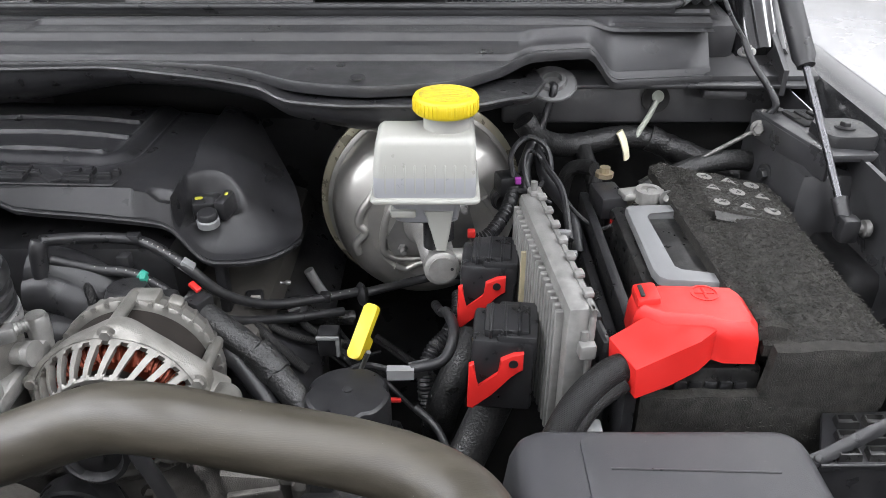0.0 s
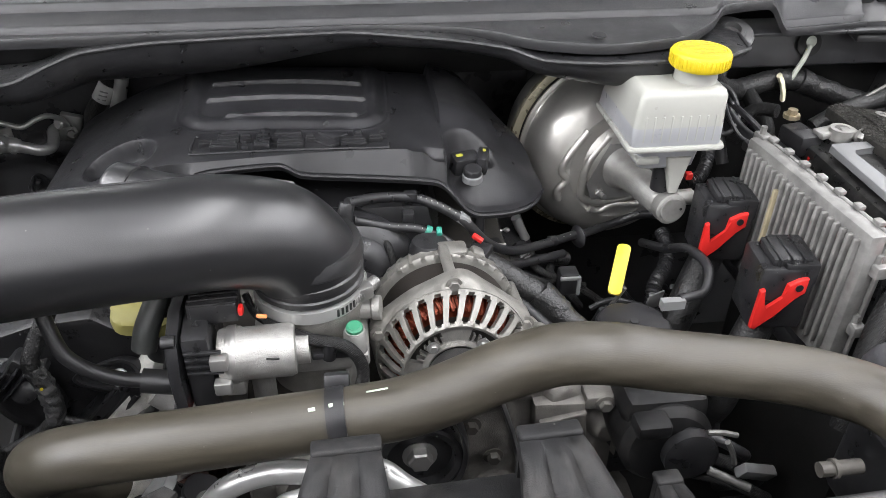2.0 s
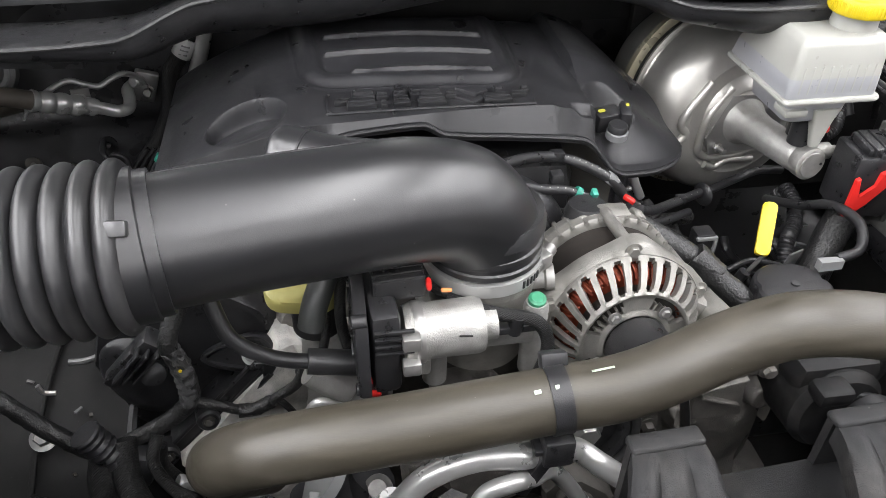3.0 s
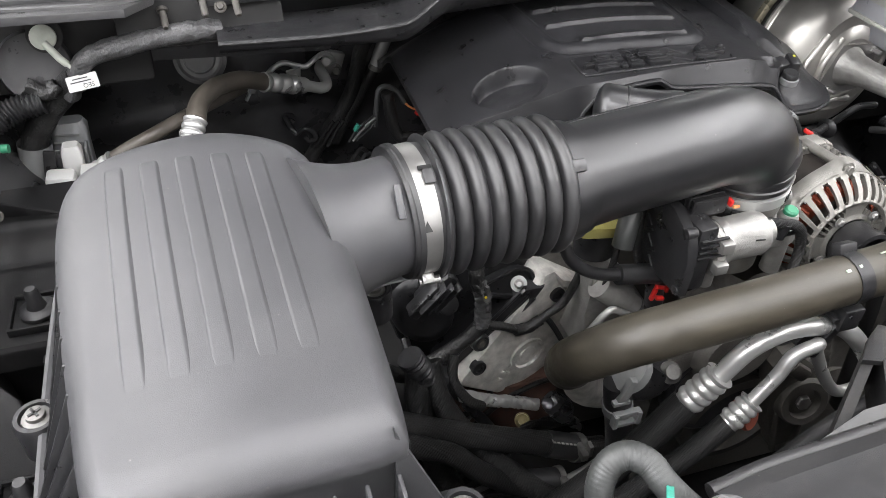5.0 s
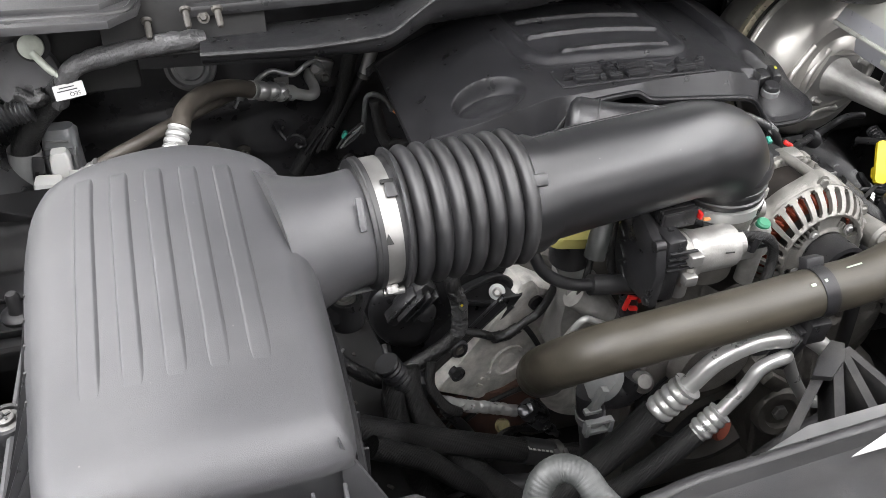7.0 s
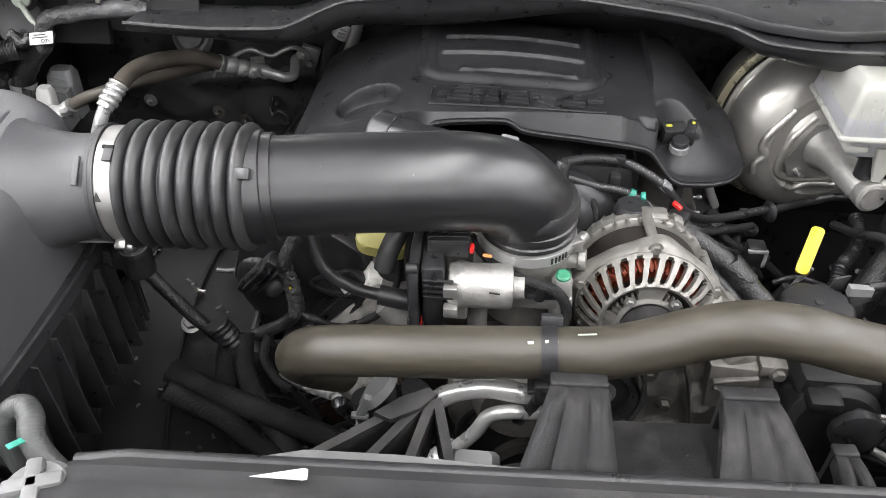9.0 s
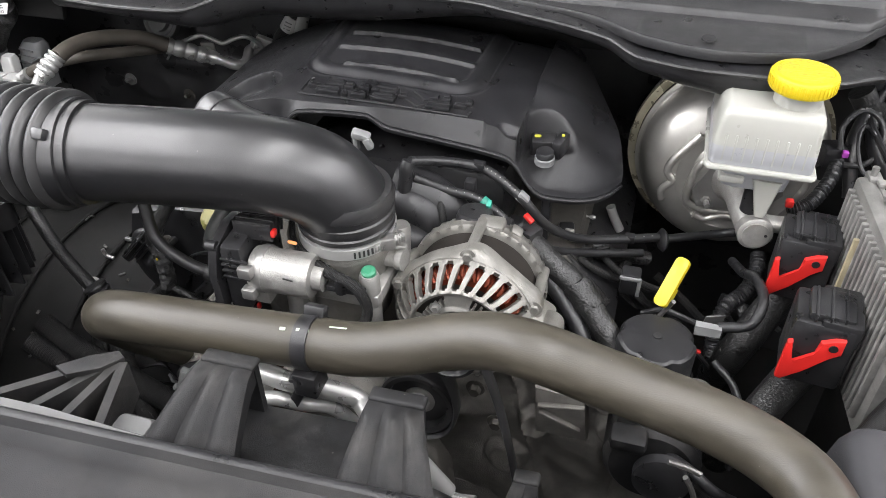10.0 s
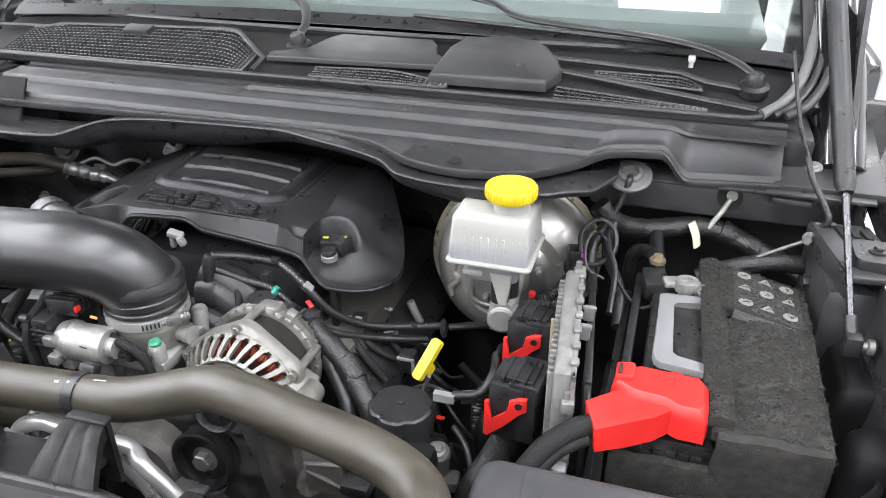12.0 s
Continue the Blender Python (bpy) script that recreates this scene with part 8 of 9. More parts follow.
part("lower_face", sheet(bulkhead_relief, 90, 60, 0.008), UNDERPAINT, bl, smooth=60)
for sx, sz, tone in ((-1.198, 0.994, GREYC), (-1.064, 0.976, IRON), (-1.012, 0.962, IRON), (-0.945, 1.004, BLACK)):
    part("wall_stud", join(lathe([(0.013, 0), (0.013, 0.002), (0, 0.002)], (sx, 1.166, sz), (0, -1, 0), 20), lathe([(0.0045, -0.006), (0.0045, 0.018), (0.003, 0.020), (0, 0.020)], (sx, 1.162, sz), (0.3, -1, 0.4), 12)), tone, bl)
part("round_port", lathe([(0.040, 0), (0.040, 0.012), (0.034, 0.016), (0.030, 0.012), (0.024, 0.012), (0.022, 0.020), (0, 0.022)], (-1.070, 1.150, 1.142), (-0.1, -0.9, 0.35), 36), GREYD, bl, "grey ribbed rubber port")
part("pin_hole", lathe([(0.021, 0), (0.021, 0.002), (0, 0.002)], (-1.240, 0.960, 1.281), (0, -1, 0.3), 24), DARK, bl)
for sx, sy, sz in ((-1.098, 0.929, 1.304), (-1.050, 0.923, 1.316), (-1.012, 0.912, 1.318)):
    part("stud", join(lathe([(0.0042, -0.004), (0.0042, 0.018), (0.003, 0.022), (0, 0.022)], (sx, sy, sz + 0.004), (0.05, -0.75, -0.5), 12), lathe([(0.007, -0.005), (0.0065, -0.001), (0.004, 0.0)], (sx, sy, sz + 0.004), (0.05, -0.75, -0.5), 16)), IRON, bl)
part("stud_plate", box((0.20, 0.006, 0.10), (-1.055, 0.945, 1.310), 0.002, (-30, 0, 0)), DARK, bl)
part("side_nut", bolt((-1.030, 0.925, 1.310), (0, -0.8, 0.6), 0.005, 0.006), IRON, bl)

pin2 = thing("plug_pin", "pale plastic pin with tail hooked in the bulkhead", "plug", (-1.235, 0.945, 1.22))
part("pin_head", lathe([(0.015, 0), (0.015, 0.005), (0.009, 0.009), (0, 0.010)], (-1.241, 0.955, 1.281), (0, -1, 0.35), 24), bpy.data.materials["pale_green_plastic"], pin2)
part("pin_tail", pipe([(-1.240, 0.945, 1.278), (-1.228, 0.936, 1.262), (-1.216, 0.930, 1.250), (-1.208, 0.926, 1.240), (-1.202, 0.922, 1.232)], lambda r: 0.0045 if r < 0.035 else 0.0028, 10), bpy.data.materials["pale_green_plastic"], pin2)
sq = thing("harness_label", "white paper label hanging from the wiring", "label", (-1.190, 0.92, 1.21))
LM = facing((-1.206, 0.916, 1.236), (0.05, -0.75, 0.65), 186)
part("paper", prism(rounded(0.036, 0.019, 0.0015), 0.0006, LM), LABEL, sq)
text_on("words", "SEQ", 0.0075, LM @ pose(-0.006, 0.0045, 0.0008), PRINT, sq, 0.0002)
for i, w in enumerate((0.024, 0.018)):
    part("print_bar", prism(rounded(w, 0.0014, 0.0003), 0.0004, LM @ pose(0.002, -0.001 - 0.004 * i, 0.0007)), PRINT, sq)

lm = thing("bulkhead_harness", "grey taped wiring harness along the bulkhead", "wiring harness", (-1.15, 0.93, 1.2))
part("trunk", rough_up(pipe([(-1.230, 0.95, 1.205), (-1.212, 0.935, 1.240), (-1.19, 0.930, 1.262), (-1.155, 0.925, 1.272), (-1.11, 0.922, 1.280), (-1.07, 0.92, 1.285), (-1.035, 0.93, 1.28)], 0.0125, 16, 10), 0.0022, 0.012), FOIL, lm)
part("drop", rough_up(pipe([(-1.212, 0.935, 1.235), (-1.232, 0.955, 1.212), (-1.258, 0.960, 1.185), (-1.284, 0.960, 1.155), (-1.297, 0.957, 1.125), (-1.30, 0.957, 1.09)], lambda r: 0.0160 + 0.0008 * math.sin(r * 1400), 14, 8), 0.001, 0.012), TAPE, lm)
part("corrugated", pipe([(-1.36, 0.905, 1.172), (-1.325, 0.920, 1.190), (-1.295, 0.935, 1.200), (-1.262, 0.940, 1.205)], lambda r: 0.0155 + 0.0013 * math.sin(r * 1100), 16, 30), BLACK, lm)
part("upper_lead", pipe([(-1.36, 0.97, 1.26), (-1.335, 0.955, 1.255), (-1.325, 0.945, 1.235), (-1.335, 0.93, 1.19)], 0.012, 12), TAPE, lm)
part("foil_bit", rough_up(pipe([(-1.275, 0.945, 1.225), (-1.255, 0.94, 1.215), (-1.240, 0.945, 1.222)], 0.010, 12, 6), 0.003, 0.008), TAPE, lm)
part("rail", box((0.34, 0.014, 0.030), (-1.06, 0.985, 1.235), 0.004, (0, 3, 0)), UNDERPAINT, lm)
for gx, gz in ((-1.335, 1.200), (-1.332, 1.172)):
    part("nut_end", join(straight((gx, 0.895, gz), (gx + 0.02, 0.893, gz), 0.005, 1, 10), box((0.014, 0.014, 0.014), (gx - 0.008, 0.895, gz), 0.002)), STEEL, lm)
    part("green_tip", straight((gx + 0.018, 0.893, gz), (gx + 0.026, 0.892, gz), 0.0056, 1, 10), GREEN, lm)

relay = thing("relay_block", "grey and white plastic relay block behind the airbox", "relay", (-1.25, 0.98, 1.02))
CLOUDY = mat("cloudy_grey_plastic", (0.20, 0.205, 0.21), 0.35, vary=0.1, bump=0.2)
cov = part("grey_cover", loft([slab(-1.286, -1.238, 0.990, 1.028, 1.040, 0.006), slab(-1.284, -1.236, 0.990, 1.027, 1.100, 0.007), slab(-1.279, -1.233, 0.992, 1.026, 1.128, 0.009), slab(-1.273, -1.237, 0.998, 1.022, 1.138, 0.010)]), CLOUDY, relay, "cloudy grey rounded cover")
for k, w in enumerate((0.030, 0.036, 0.036)):
    part("cover_rib", box((w, 0.003, 0.003), (-1.258 - 0.002 * k, 0.9885, 1.126 - 0.012 * k), 0.001, (0, 6, 0)), GREYC, cov)
for wx in (-1.288, -1.240):
    part("side_wing", box((0.004, 0.020, 0.060), (wx, 0.982, 1.083), 0.0015, (0, 4, 0)), GREYC, cov)
part("white_insert", loft([slab(-1.266, -1.240, 0.926, 0.950, 1.085, 0.004), slab(-1.261, -1.236, 0.928, 0.950, 1.132, 0.004), slab(-1.258, -1.239, 0.931, 0.948, 1.140, 0.005)]), LABEL, relay, "creamy white connector")
part("white_base", join(box((0.036, 0.028, 0.020), (-1.266, 0.912, 1.106), 0.006, (0, 6, 0)), box((0.030, 0.026, 0.016), (-1.226, 0.914, 1.108), 0.003, (0, 4, 0)), box((0.010, 0.010, 0.010), (-1.208, 0.910, 1.118), 0.002)), LABEL, relay)
part("grey_trough", sweep([Vector((-1.300 + 0.0015 * k, 0.955, 1.090 + 0.010 * k)) for k in range(6)], 0.021, 24, cap=False, wall=0.003), GREYC, relay, "pale grey curved trough")
part("post", box((0.08, 0.05, 0.14), (-1.255, 1.005, 0.98), 0.01), DARK, relay)
part("black_tongue", box((0.016, 0.006, 0.040), (-1.277, 0.930, 1.120), 0.003, (0, 12, 0)), BLACK, relay)
# ---- air conditioning hoses ----
def crimp(a, b, r, rings=3):
    """A ribbed ferrule from a to b: raised collars between pressed grooves, plain at its end."""
    n = (Vector(b) - Vector(a)).length

    def radius(s):
        k = s / n * (rings + 1.2)
        return r * (0.80 + 0.20 * abs(math.cos(math.pi * k)) ** 0.6) if k < rings + 0.5 else r * 0.84

    return straight(a, b, radius, 60, 28)


ac = thing("air_conditioning_hose", "grey-brown rubber hose with crimped aluminium ends", "hose", (-1.0, 0.95, 1.05))
A = [(-1.084, 0.880, 1.182), (-1.080, 0.905, 1.187), (-1.072, 0.930, 1.188), (-1.060, 0.955, 1.185), (-1.048, 0.976, 1.180), (-1.017, 1.011, 1.167), (-0.982, 1.036, 1.146)]
part("hose_run", pipe(A, 0.0128, 20, 10), ACHOSE, ac)
part("crimp", crimp((-1.084, 0.882, 1.184), (-1.100, 0.850, 1.160), 0.0152), BRIGHT, ac)
part("crimp", crimp((-0.986, 1.033, 1.148), (-0.923, 1.075, 1.113), 0.0150, 3), BRIGHT, ac)
part("sleeve_step", straight((-0.935, 1.067, 1.120), (-0.919, 1.078, 1.111), lambda r: 0.0118 if r < 0.008 else 0.0105, 8, 24), BRIGHT, ac)
part("end_tube", pipe([(-0.930, 1.070, 1.117), (-0.912, 1.080, 1.107), (-0.895, 1.086, 1.099), (-0.884, 1.100, 1.096), (-0.884, 1.118, 1.101), (-0.888, 1.134, 1.107), (-0.884, 1.148, 1.108)], 0.0088, 16), BRIGHT, ac)
part("lower_tube", pipe([(-1.099, 0.852, 1.161), (-1.108, 0.838, 1.138), (-1.120, 0.828, 1.10), (-1.135, 0.825, 1.02)], 0.0100, 16), BRIGHT, ac)
part("thin_pipe", pipe([(-0.982, 1.060, 1.140), (-0.966, 1.080, 1.145), (-0.949, 1.088, 1.148), (-0.932, 1.092, 1.140), (-0.915, 1.096, 1.134), (-0.898, 1.106, 1.140), (-0.883, 1.118, 1.141), (-0.870, 1.130, 1.130), (-0.864, 1.140, 1.115)], 0.0042, 12), BRIGHT, ac)
fl_ = part("flange_plate", join(box((0.034, 0.014, 0.046), (-0.866, 1.150, 1.106), 0.003, (0, 20, 10)), box((0.020, 0.020, 0.030), (-0.876, 1.146, 1.104), 0.003, (0, 35, 10))), STEEL, ac)
part("flange_bolt", bolt((-0.862, 1.141, 1.100), (0.1, -1, 0.2), 0.007, 0.010), DULL, fl_)
part("flange_cap", lathe([(0.009, 0), (0.009, 0.010), (0.006, 0.013), (0, 0.013)], (-0.872, 1.142, 1.118), (-0.4, -0.9, 0.2), 18), BRIGHT, fl_)
clipp = part("clip_plate", box((0.024, 0.004, 0.026), (-0.937, 1.080, 1.128), 0.001, (10, 0, 18)), STEEL, ac)
part("clip_hole", lathe([(0.0045, 0), (0.0045, 0.001), (0, 0.001)], (-0.935, 1.0775, 1.128), (0.3, -1, 0.15), 14), LABEL, clipp)
ac2 = thing("air_conditioning_hose", "second rubber hose below with a crimped end", "hose", (-1.05, 0.95, 1.0))
part("hose_run", pipe([(-1.197, 0.925, 1.120), (-1.176, 0.925, 1.131), (-1.150, 0.930, 1.140), (-1.125, 0.945, 1.144), (-1.100, 0.965, 1.145), (-1.074, 1.000, 1.138), (-1.035, 1.045, 1.130), (-1.00, 1.09, 1.12)], 0.0095, 16), ACHOSE, ac2)
part("crimp", crimp((-1.200, 0.925, 1.118), (-1.243, 0.930, 1.090), 0.0120, 3), BRIGHT, ac2)
part("end_tube", pipe([(-1.240, 0.930, 1.092), (-1.256, 0.932, 1.080), (-1.268, 0.935, 1.05)], 0.007, 12), BRIGHT, ac2)
part("white_clip", join(box((0.012, 0.006, 0.008), (-1.003, 1.062, 1.121), 0.001, (0, 20, 20)), box((0.004, 0.006, 0.014), (-1.010, 1.060, 1.113), 0.001, (0, 35, 20))), GREYC, ac2)
hs = thing("heater_hose", "black braided heater hose with a white paper tag", "hose", (-0.86, 1.14, 0.95))
part("hose_run", pipe([(-0.780, 1.138, 1.195), (-0.797, 1.136, 1.165), (-0.818, 1.130, 1.138), (-0.827, 1.130, 1.103), (-0.841, 1.130, 1.058), (-0.866, 1.130, 1.017), (-0.893, 1.130, 0.982), (-0.93, 1.12, 0.93)], 0.0125, 18, 12), LOOM, hs)
for side_ in (-1, 0, 1):
    part("sleeve_pleat", pipe([(-0.866 + 0.009 * side_, 1.118, 1.017), (-0.882 + 0.010 * side_, 1.117, 0.998), (-0.90 + 0.012 * side_, 1.115, 0.972)], 0.0040, 8), LOOM, hs)
part("paper_tag", straight((-0.786, 1.137, 1.182), (-0.803, 1.1355, 1.157), 0.0145, 2, 20), LABEL, hs, "white printed paper wrap")
for i in range(3):
    part("print_bar", box((0.012, 0.002, 0.002), (-0.792 - 0.003 * i, 1.1225, 1.174 - 0.006 * i), 0.0004, (0, 20, 0)), GREYC, hs)
h2 = thing("metal_pipe", "dull metal pipe ending in a braided hose", "pipe", (-0.79, 1.14, 1.0))
part("pipe_run", pipe([(-0.762, 1.130, 1.195), (-0.774, 1.130, 1.160), (-0.785, 1.130, 1.134), (-0.798, 1.130, 1.098)], 0.0105, 16), BRIGHT, h2)
part("pipe_ring", straight((-0.795, 1.130, 1.106), (-0.798, 1.130, 1.098), 0.0118, 1, 18), DULL, h2)
part("braided_end", pipe([(-0.797, 1.130, 1.100), (-0.810, 1.130, 1.080), (-0.829, 1.130, 1.051), (-0.848, 1.130, 1.020), (-0.875, 1.13, 0.97)], 0.0100, 16), LOOM, h2)
gw = thing("sensor_lead", "grey looped wire with a small red plug", "wire", (-0.78, 1.08, 1.0))
part("lead_run", pipe([(-0.812, 1.080, 1.02), (-0.807, 1.080, 1.063), (-0.803, 1.080, 1.086), (-0.790, 1.080, 1.091), (-0.773, 1.080, 1.079), (-0.761, 1.080, 1.057)], 0.0042, 10), GREYH, gw)
part("lead_core", pipe([(-0.762, 1.080, 1.059), (-0.752, 1.079, 1.049), (-0.742, 1.078, 1.043)], 0.0020, 8), ORANGE, gw)
part("lead_plug", box((0.010, 0.010, 0.013), (-0.736, 1.077, 1.038), 0.002, (0, 30, 10)), RED, gw, "small red plug")
part("lead_tip", box((0.005, 0.006, 0.004), (-0.728, 1.074, 1.033), 0.001), GREYC, gw)
tw = thing("wire_bundle", "dark wire bundle with a teal clip behind the airbox", "wiring", (-0.80, 1.05, 0.95))
part("stem", rough_up(pipe([(-0.790, 1.075, 1.082), (-0.787, 1.070, 1.050), (-0.780, 1.065, 1.015), (-0.760, 1.060, 0.990), (-0.735, 1.055, 0.975)], 0.0105, 14), 0.0015, 0.01), TAPE, tw)
part("stem", rough_up(pipe([(-0.772, 1.060, 1.005), (-0.745, 1.060, 1.003), (-0.715, 1.060, 0.998), (-0.70, 1.06, 0.97)], 0.0085, 14), 0.0015, 0.01), TAPE, tw)
part("teal_clip", box((0.007, 0.008, 0.013), (-0.848, 1.048, 1.041), 0.0015, (0, 30, 0)), TEAL, tw, "small teal clip")
for k in range(3):
    part("thin_wire", pipe([(-0.862 + 0.006 * k, 1.046, 1.018), (-0.850 + 0.006 * k, 1.046, 1.036 - 0.004 * k), (-0.834 + 0.004 * k, 1.046, 1.050 - 0.006 * k), (-0.816, 1.050, 1.058 - 0.004 * k)], 0.0022, 8), GREYD if k == 1 else BLACK, tw)
part("pale_strip", pipe([(-0.835, 1.045, 1.044), (-0.826, 1.046, 1.050), (-0.818, 1.048, 1.055)], 0.0020, 8), GREYC, tw)
for k in range(4):
    part("thin_wire", pipe([(-0.88 + 0.016 * k, 1.03, 0.955), (-0.866 + 0.016 * k, 1.03, 0.985), (-0.845 + 0.012 * k, 1.04, 1.005 - 0.01 * k), (-0.83 + 0.01 * k, 1.04, 0.99 - 0.015 * k)], 0.0036, 8), (LOOM, BLACK, GREYD, BLACK)[k], tw)
hook = thing("wiring_clip", "black hooked wiring clip on the bulkhead", "clip", (-0.92, 1.12, 1.0))
part("hook_loop", pipe([(-0.938, 1.120, 1.000), (-0.925, 1.115, 1.012), (-0.912, 1.113, 1.006), (-0.908, 1.113, 0.992), (-0.918, 1.116, 0.986), (-0.924, 1.118, 0.994)], 0.0040, 10), BLACK, hook)
part("hook_arm", pipe([(-0.938, 1.120, 1.000), (-0.946, 1.130, 1.010), (-0.950, 1.16, 1.012)], 0.0045, 10), BLACK, hook)
# wiring between airbox and engine
eh = thing("engine_harness", "black taped engine harness with foil wraps", "wiring harness", (-0.78, 0.62, 0.9))
part("riser", rough_up(pipe([(-0.735, 0.690, 1.150), (-0.765, 0.665, 1.100), (-0.784, 0.640, 1.060), (-0.776, 0.636, 1.030), (-0.773, 0.634, 1.005), (-0.776, 0.632, 0.978), (-0.801, 0.630, 0.953), (-0.840, 0.628, 0.931), (-0.880, 0.622, 0.920), (-0.925, 0.63, 0.955), (-0.965, 0.64, 1.000), (-1.03, 0.68, 1.03)], 0.0098, 16, 8), 0.0012, 0.008), TAPE, eh)
part("foil_wrap", rough_up(pipe([(-0.783, 0.638, 1.052), (-0.775, 0.634, 1.025), (-0.774, 0.632, 0.995), (-0.777, 0.630, 0.976)], 0.0104, 16, 12), 0.0034, 0.006), FOIL, eh)
part("branch", rough_up(pipe([(-0.780, 0.632, 0.979), (-0.747, 0.630, 0.968), (-0.721, 0.630, 0.954), (-0.700, 0.632, 0.957), (-0.681, 0.634, 0.968), (-0.658, 0.634, 0.988), (-0.641, 0.634, 1.035), (-0.62, 0.63, 1.10)], 0.0058, 12), 0.0005, 0.006), TAPE, eh)
part("branch_tape", rough_up(pipe([(-0.727, 0.630, 0.955), (-0.708, 0.631, 0.954), (-0.690, 0.633, 0.962)], 0.0078, 12, 6), 0.0016, 0.004), TAPE, eh)
part("tail", pipe([(-0.690, 0.634, 0.965), (-0.680, 0.632, 0.960), (-0.669, 0.630, 0.943), (-0.656, 0.626, 0.918), (-0.645, 0.622, 0.900)], 0.0040, 10), LOOM, eh)
part("yellow_dot", lathe([(0.0018, 0), (0.0018, 0.001), (0, 0.001)], (-0.775, 0.6245, 1.032), (0, -1, 0.3), 10), YELLOW, eh)
part("drop_a", pipe([(-0.866, 0.611, 0.945), (-0.872, 0.585, 0.91), (-0.865, 0.55, 0.85), (-0.83, 0.50, 0.78), (-0.76, 0.46, 0.70)], 0.017, 14), LOOM, eh)
part("drop_b", pipe([(-0.850, 0.612, 0.950), (-0.845, 0.580, 0.91), (-0.81, 0.54, 0.86), (-0.74, 0.49, 0.80), (-0.66, 0.46, 0.75)], 0.015, 14), LOOM, eh)
part("clip_hook", pipe([(-0.818, 0.630, 0.912), (-0.822, 0.628, 0.885), (-0.812, 0.626, 0.860), (-0.796, 0.622, 0.843)], 0.0062, 10), LOOM, eh)
part("side_lead", pipe([(-0.815, 0.618, 0.945), (-0.822, 0.60, 0.92), (-0.805, 0.585, 0.89), (-0.785, 0.58, 0.875)], 0.007, 10), LOOM, eh)
part("foil_sleeve", rough_up(pipe([(-0.806, 0.606, 0.874), (-0.763, 0.608, 0.848), (-0.725, 0.610, 0.829), (-0.688, 0.611, 0.809)], 0.0088, 20, 30), 0.0020, 0.006), BRIGHT, eh)
bolt_l = thing("liner_bolt", "pale plated bolt in the dark wheel liner", "bolt", (-0.95, 0.66, 0.9))
part("bolt_head", bolt((-0.955, 0.665, 0.905), (0.2, -0.5, 0.8), 0.010, 0.014), STEEL, bolt_l)
liner = thing("wheel_liner", "black arched wheel liner low in the bay", "wheel liner", (-1.0, 0.8, 0.5))


def liner_sheet(u, v):
    a = math.pi * (0.12 + 0.76 * u)
    return Vector((-1.28 + 0.42 * v, 0.78 - 0.34 * math.cos(a), 0.58 + 0.33 * math.sin(a)))


part("arch", sheet(liner_sheet, 30, 8, 0.01), DARK, liner)
for lv in (0.25, 0.5, 0.75):
    part("liner_rib", sweep([liner_sheet(k / 24, lv) + Vector((0, 0, 0.006)) for k in range(25)], 0.004, 8), DARK, liner)
part("liner_flange", sweep([liner_sheet(k / 24, 1.0) for k in range(25)], 0.007, 8), BLACK, liner)
# lower left of the engine: hoses, fittings
fit1 = thing("coolant_fitting", "plated coolant fitting with nut and sensor", "fitting", (-0.68, 0.55, 0.80))
part("fitting_body", join(lathe([(0.012, 0), (0.012, 0.030), (0.008, 0.034), (0.008, 0.055), (0.005, 0.057), (0.005, 0.072), (0, 0.073)], (-0.694, 0.550, 0.876), (0.62, 0.0, -0.78), 16), box((0.040, 0.026, 0.026), (-0.690, 0.552, 0.880), 0.006, (0, 40, 0)), lathe([(0.008, 0), (0.008, 0.012), (0.005, 0.014), (0, 0.014)], (-0.705, 0.55, 0.885), (-0.3, -0.3, 0.9), 16)), RODM, fit1)
part("brass_nut", join(lathe([(0.010, 0), (0.010, 0.016), (0.006, 0.017), (0.006, 0.012), (0, 0.012)], (-0.699, 0.628, 0.757), (-0.3, -0.6, 0.7), 20), lathe([(0.0115, 0.004), (0.0115, 0.009), (0.010, 0.009)], (-0.699, 0.628, 0.757), (-0.3, -0.6, 0.7), 20)), mat("dull_brass", (0.12, 0.10, 0.045), 0.42, metal=0.6, vary=0.4, size=0.006), fit1)
part("pale_pipe", pipe([(-0.801, 0.60, 0.863), (-0.785, 0.60, 0.835), (-0.765, 0.60, 0.800), (-0.75, 0.60, 0.76)], 0.008, 12), RODM, fit1)
part("pale_pipe", pipe([(-0.768, 0.56, 0.795), (-0.748, 0.56, 0.753), (-0.735, 0.56, 0.72)], 0.009, 12), RODM, fit1)
hh = thing("coolant_hose", "black ribbed coolant hose with spring clamp", "hose", (-0.76, 0.53, 0.80))
part("hose_run", pipe([(-0.93, 0.54, 0.945), (-0.894, 0.530, 0.934), (-0.853, 0.530, 0.908), (-0.792, 0.530, 0.875), (-0.707, 0.530, 0.830), (-0.649, 0.530, 0.798), (-0.62, 0.53, 0.79)], 0.0165, 18, 10), LOOM, hh)
part("end_sleeve", straight((-0.712, 0.530, 0.833), (-0.655, 0.530, 0.801), 0.0185, 2, 20), RUBBER, hh)
part("spring_clamp", join(straight((-0.668, 0.530, 0.808), (-0.658, 0.530, 0.803), 0.0205, 1, 24), box((0.010, 0.024, 0.014), (-0.664, 0.512, 0.820), 0.002), box((0.006, 0.012, 0.022), (-0.656, 0.508, 0.828), 0.001)), DULL, hh)
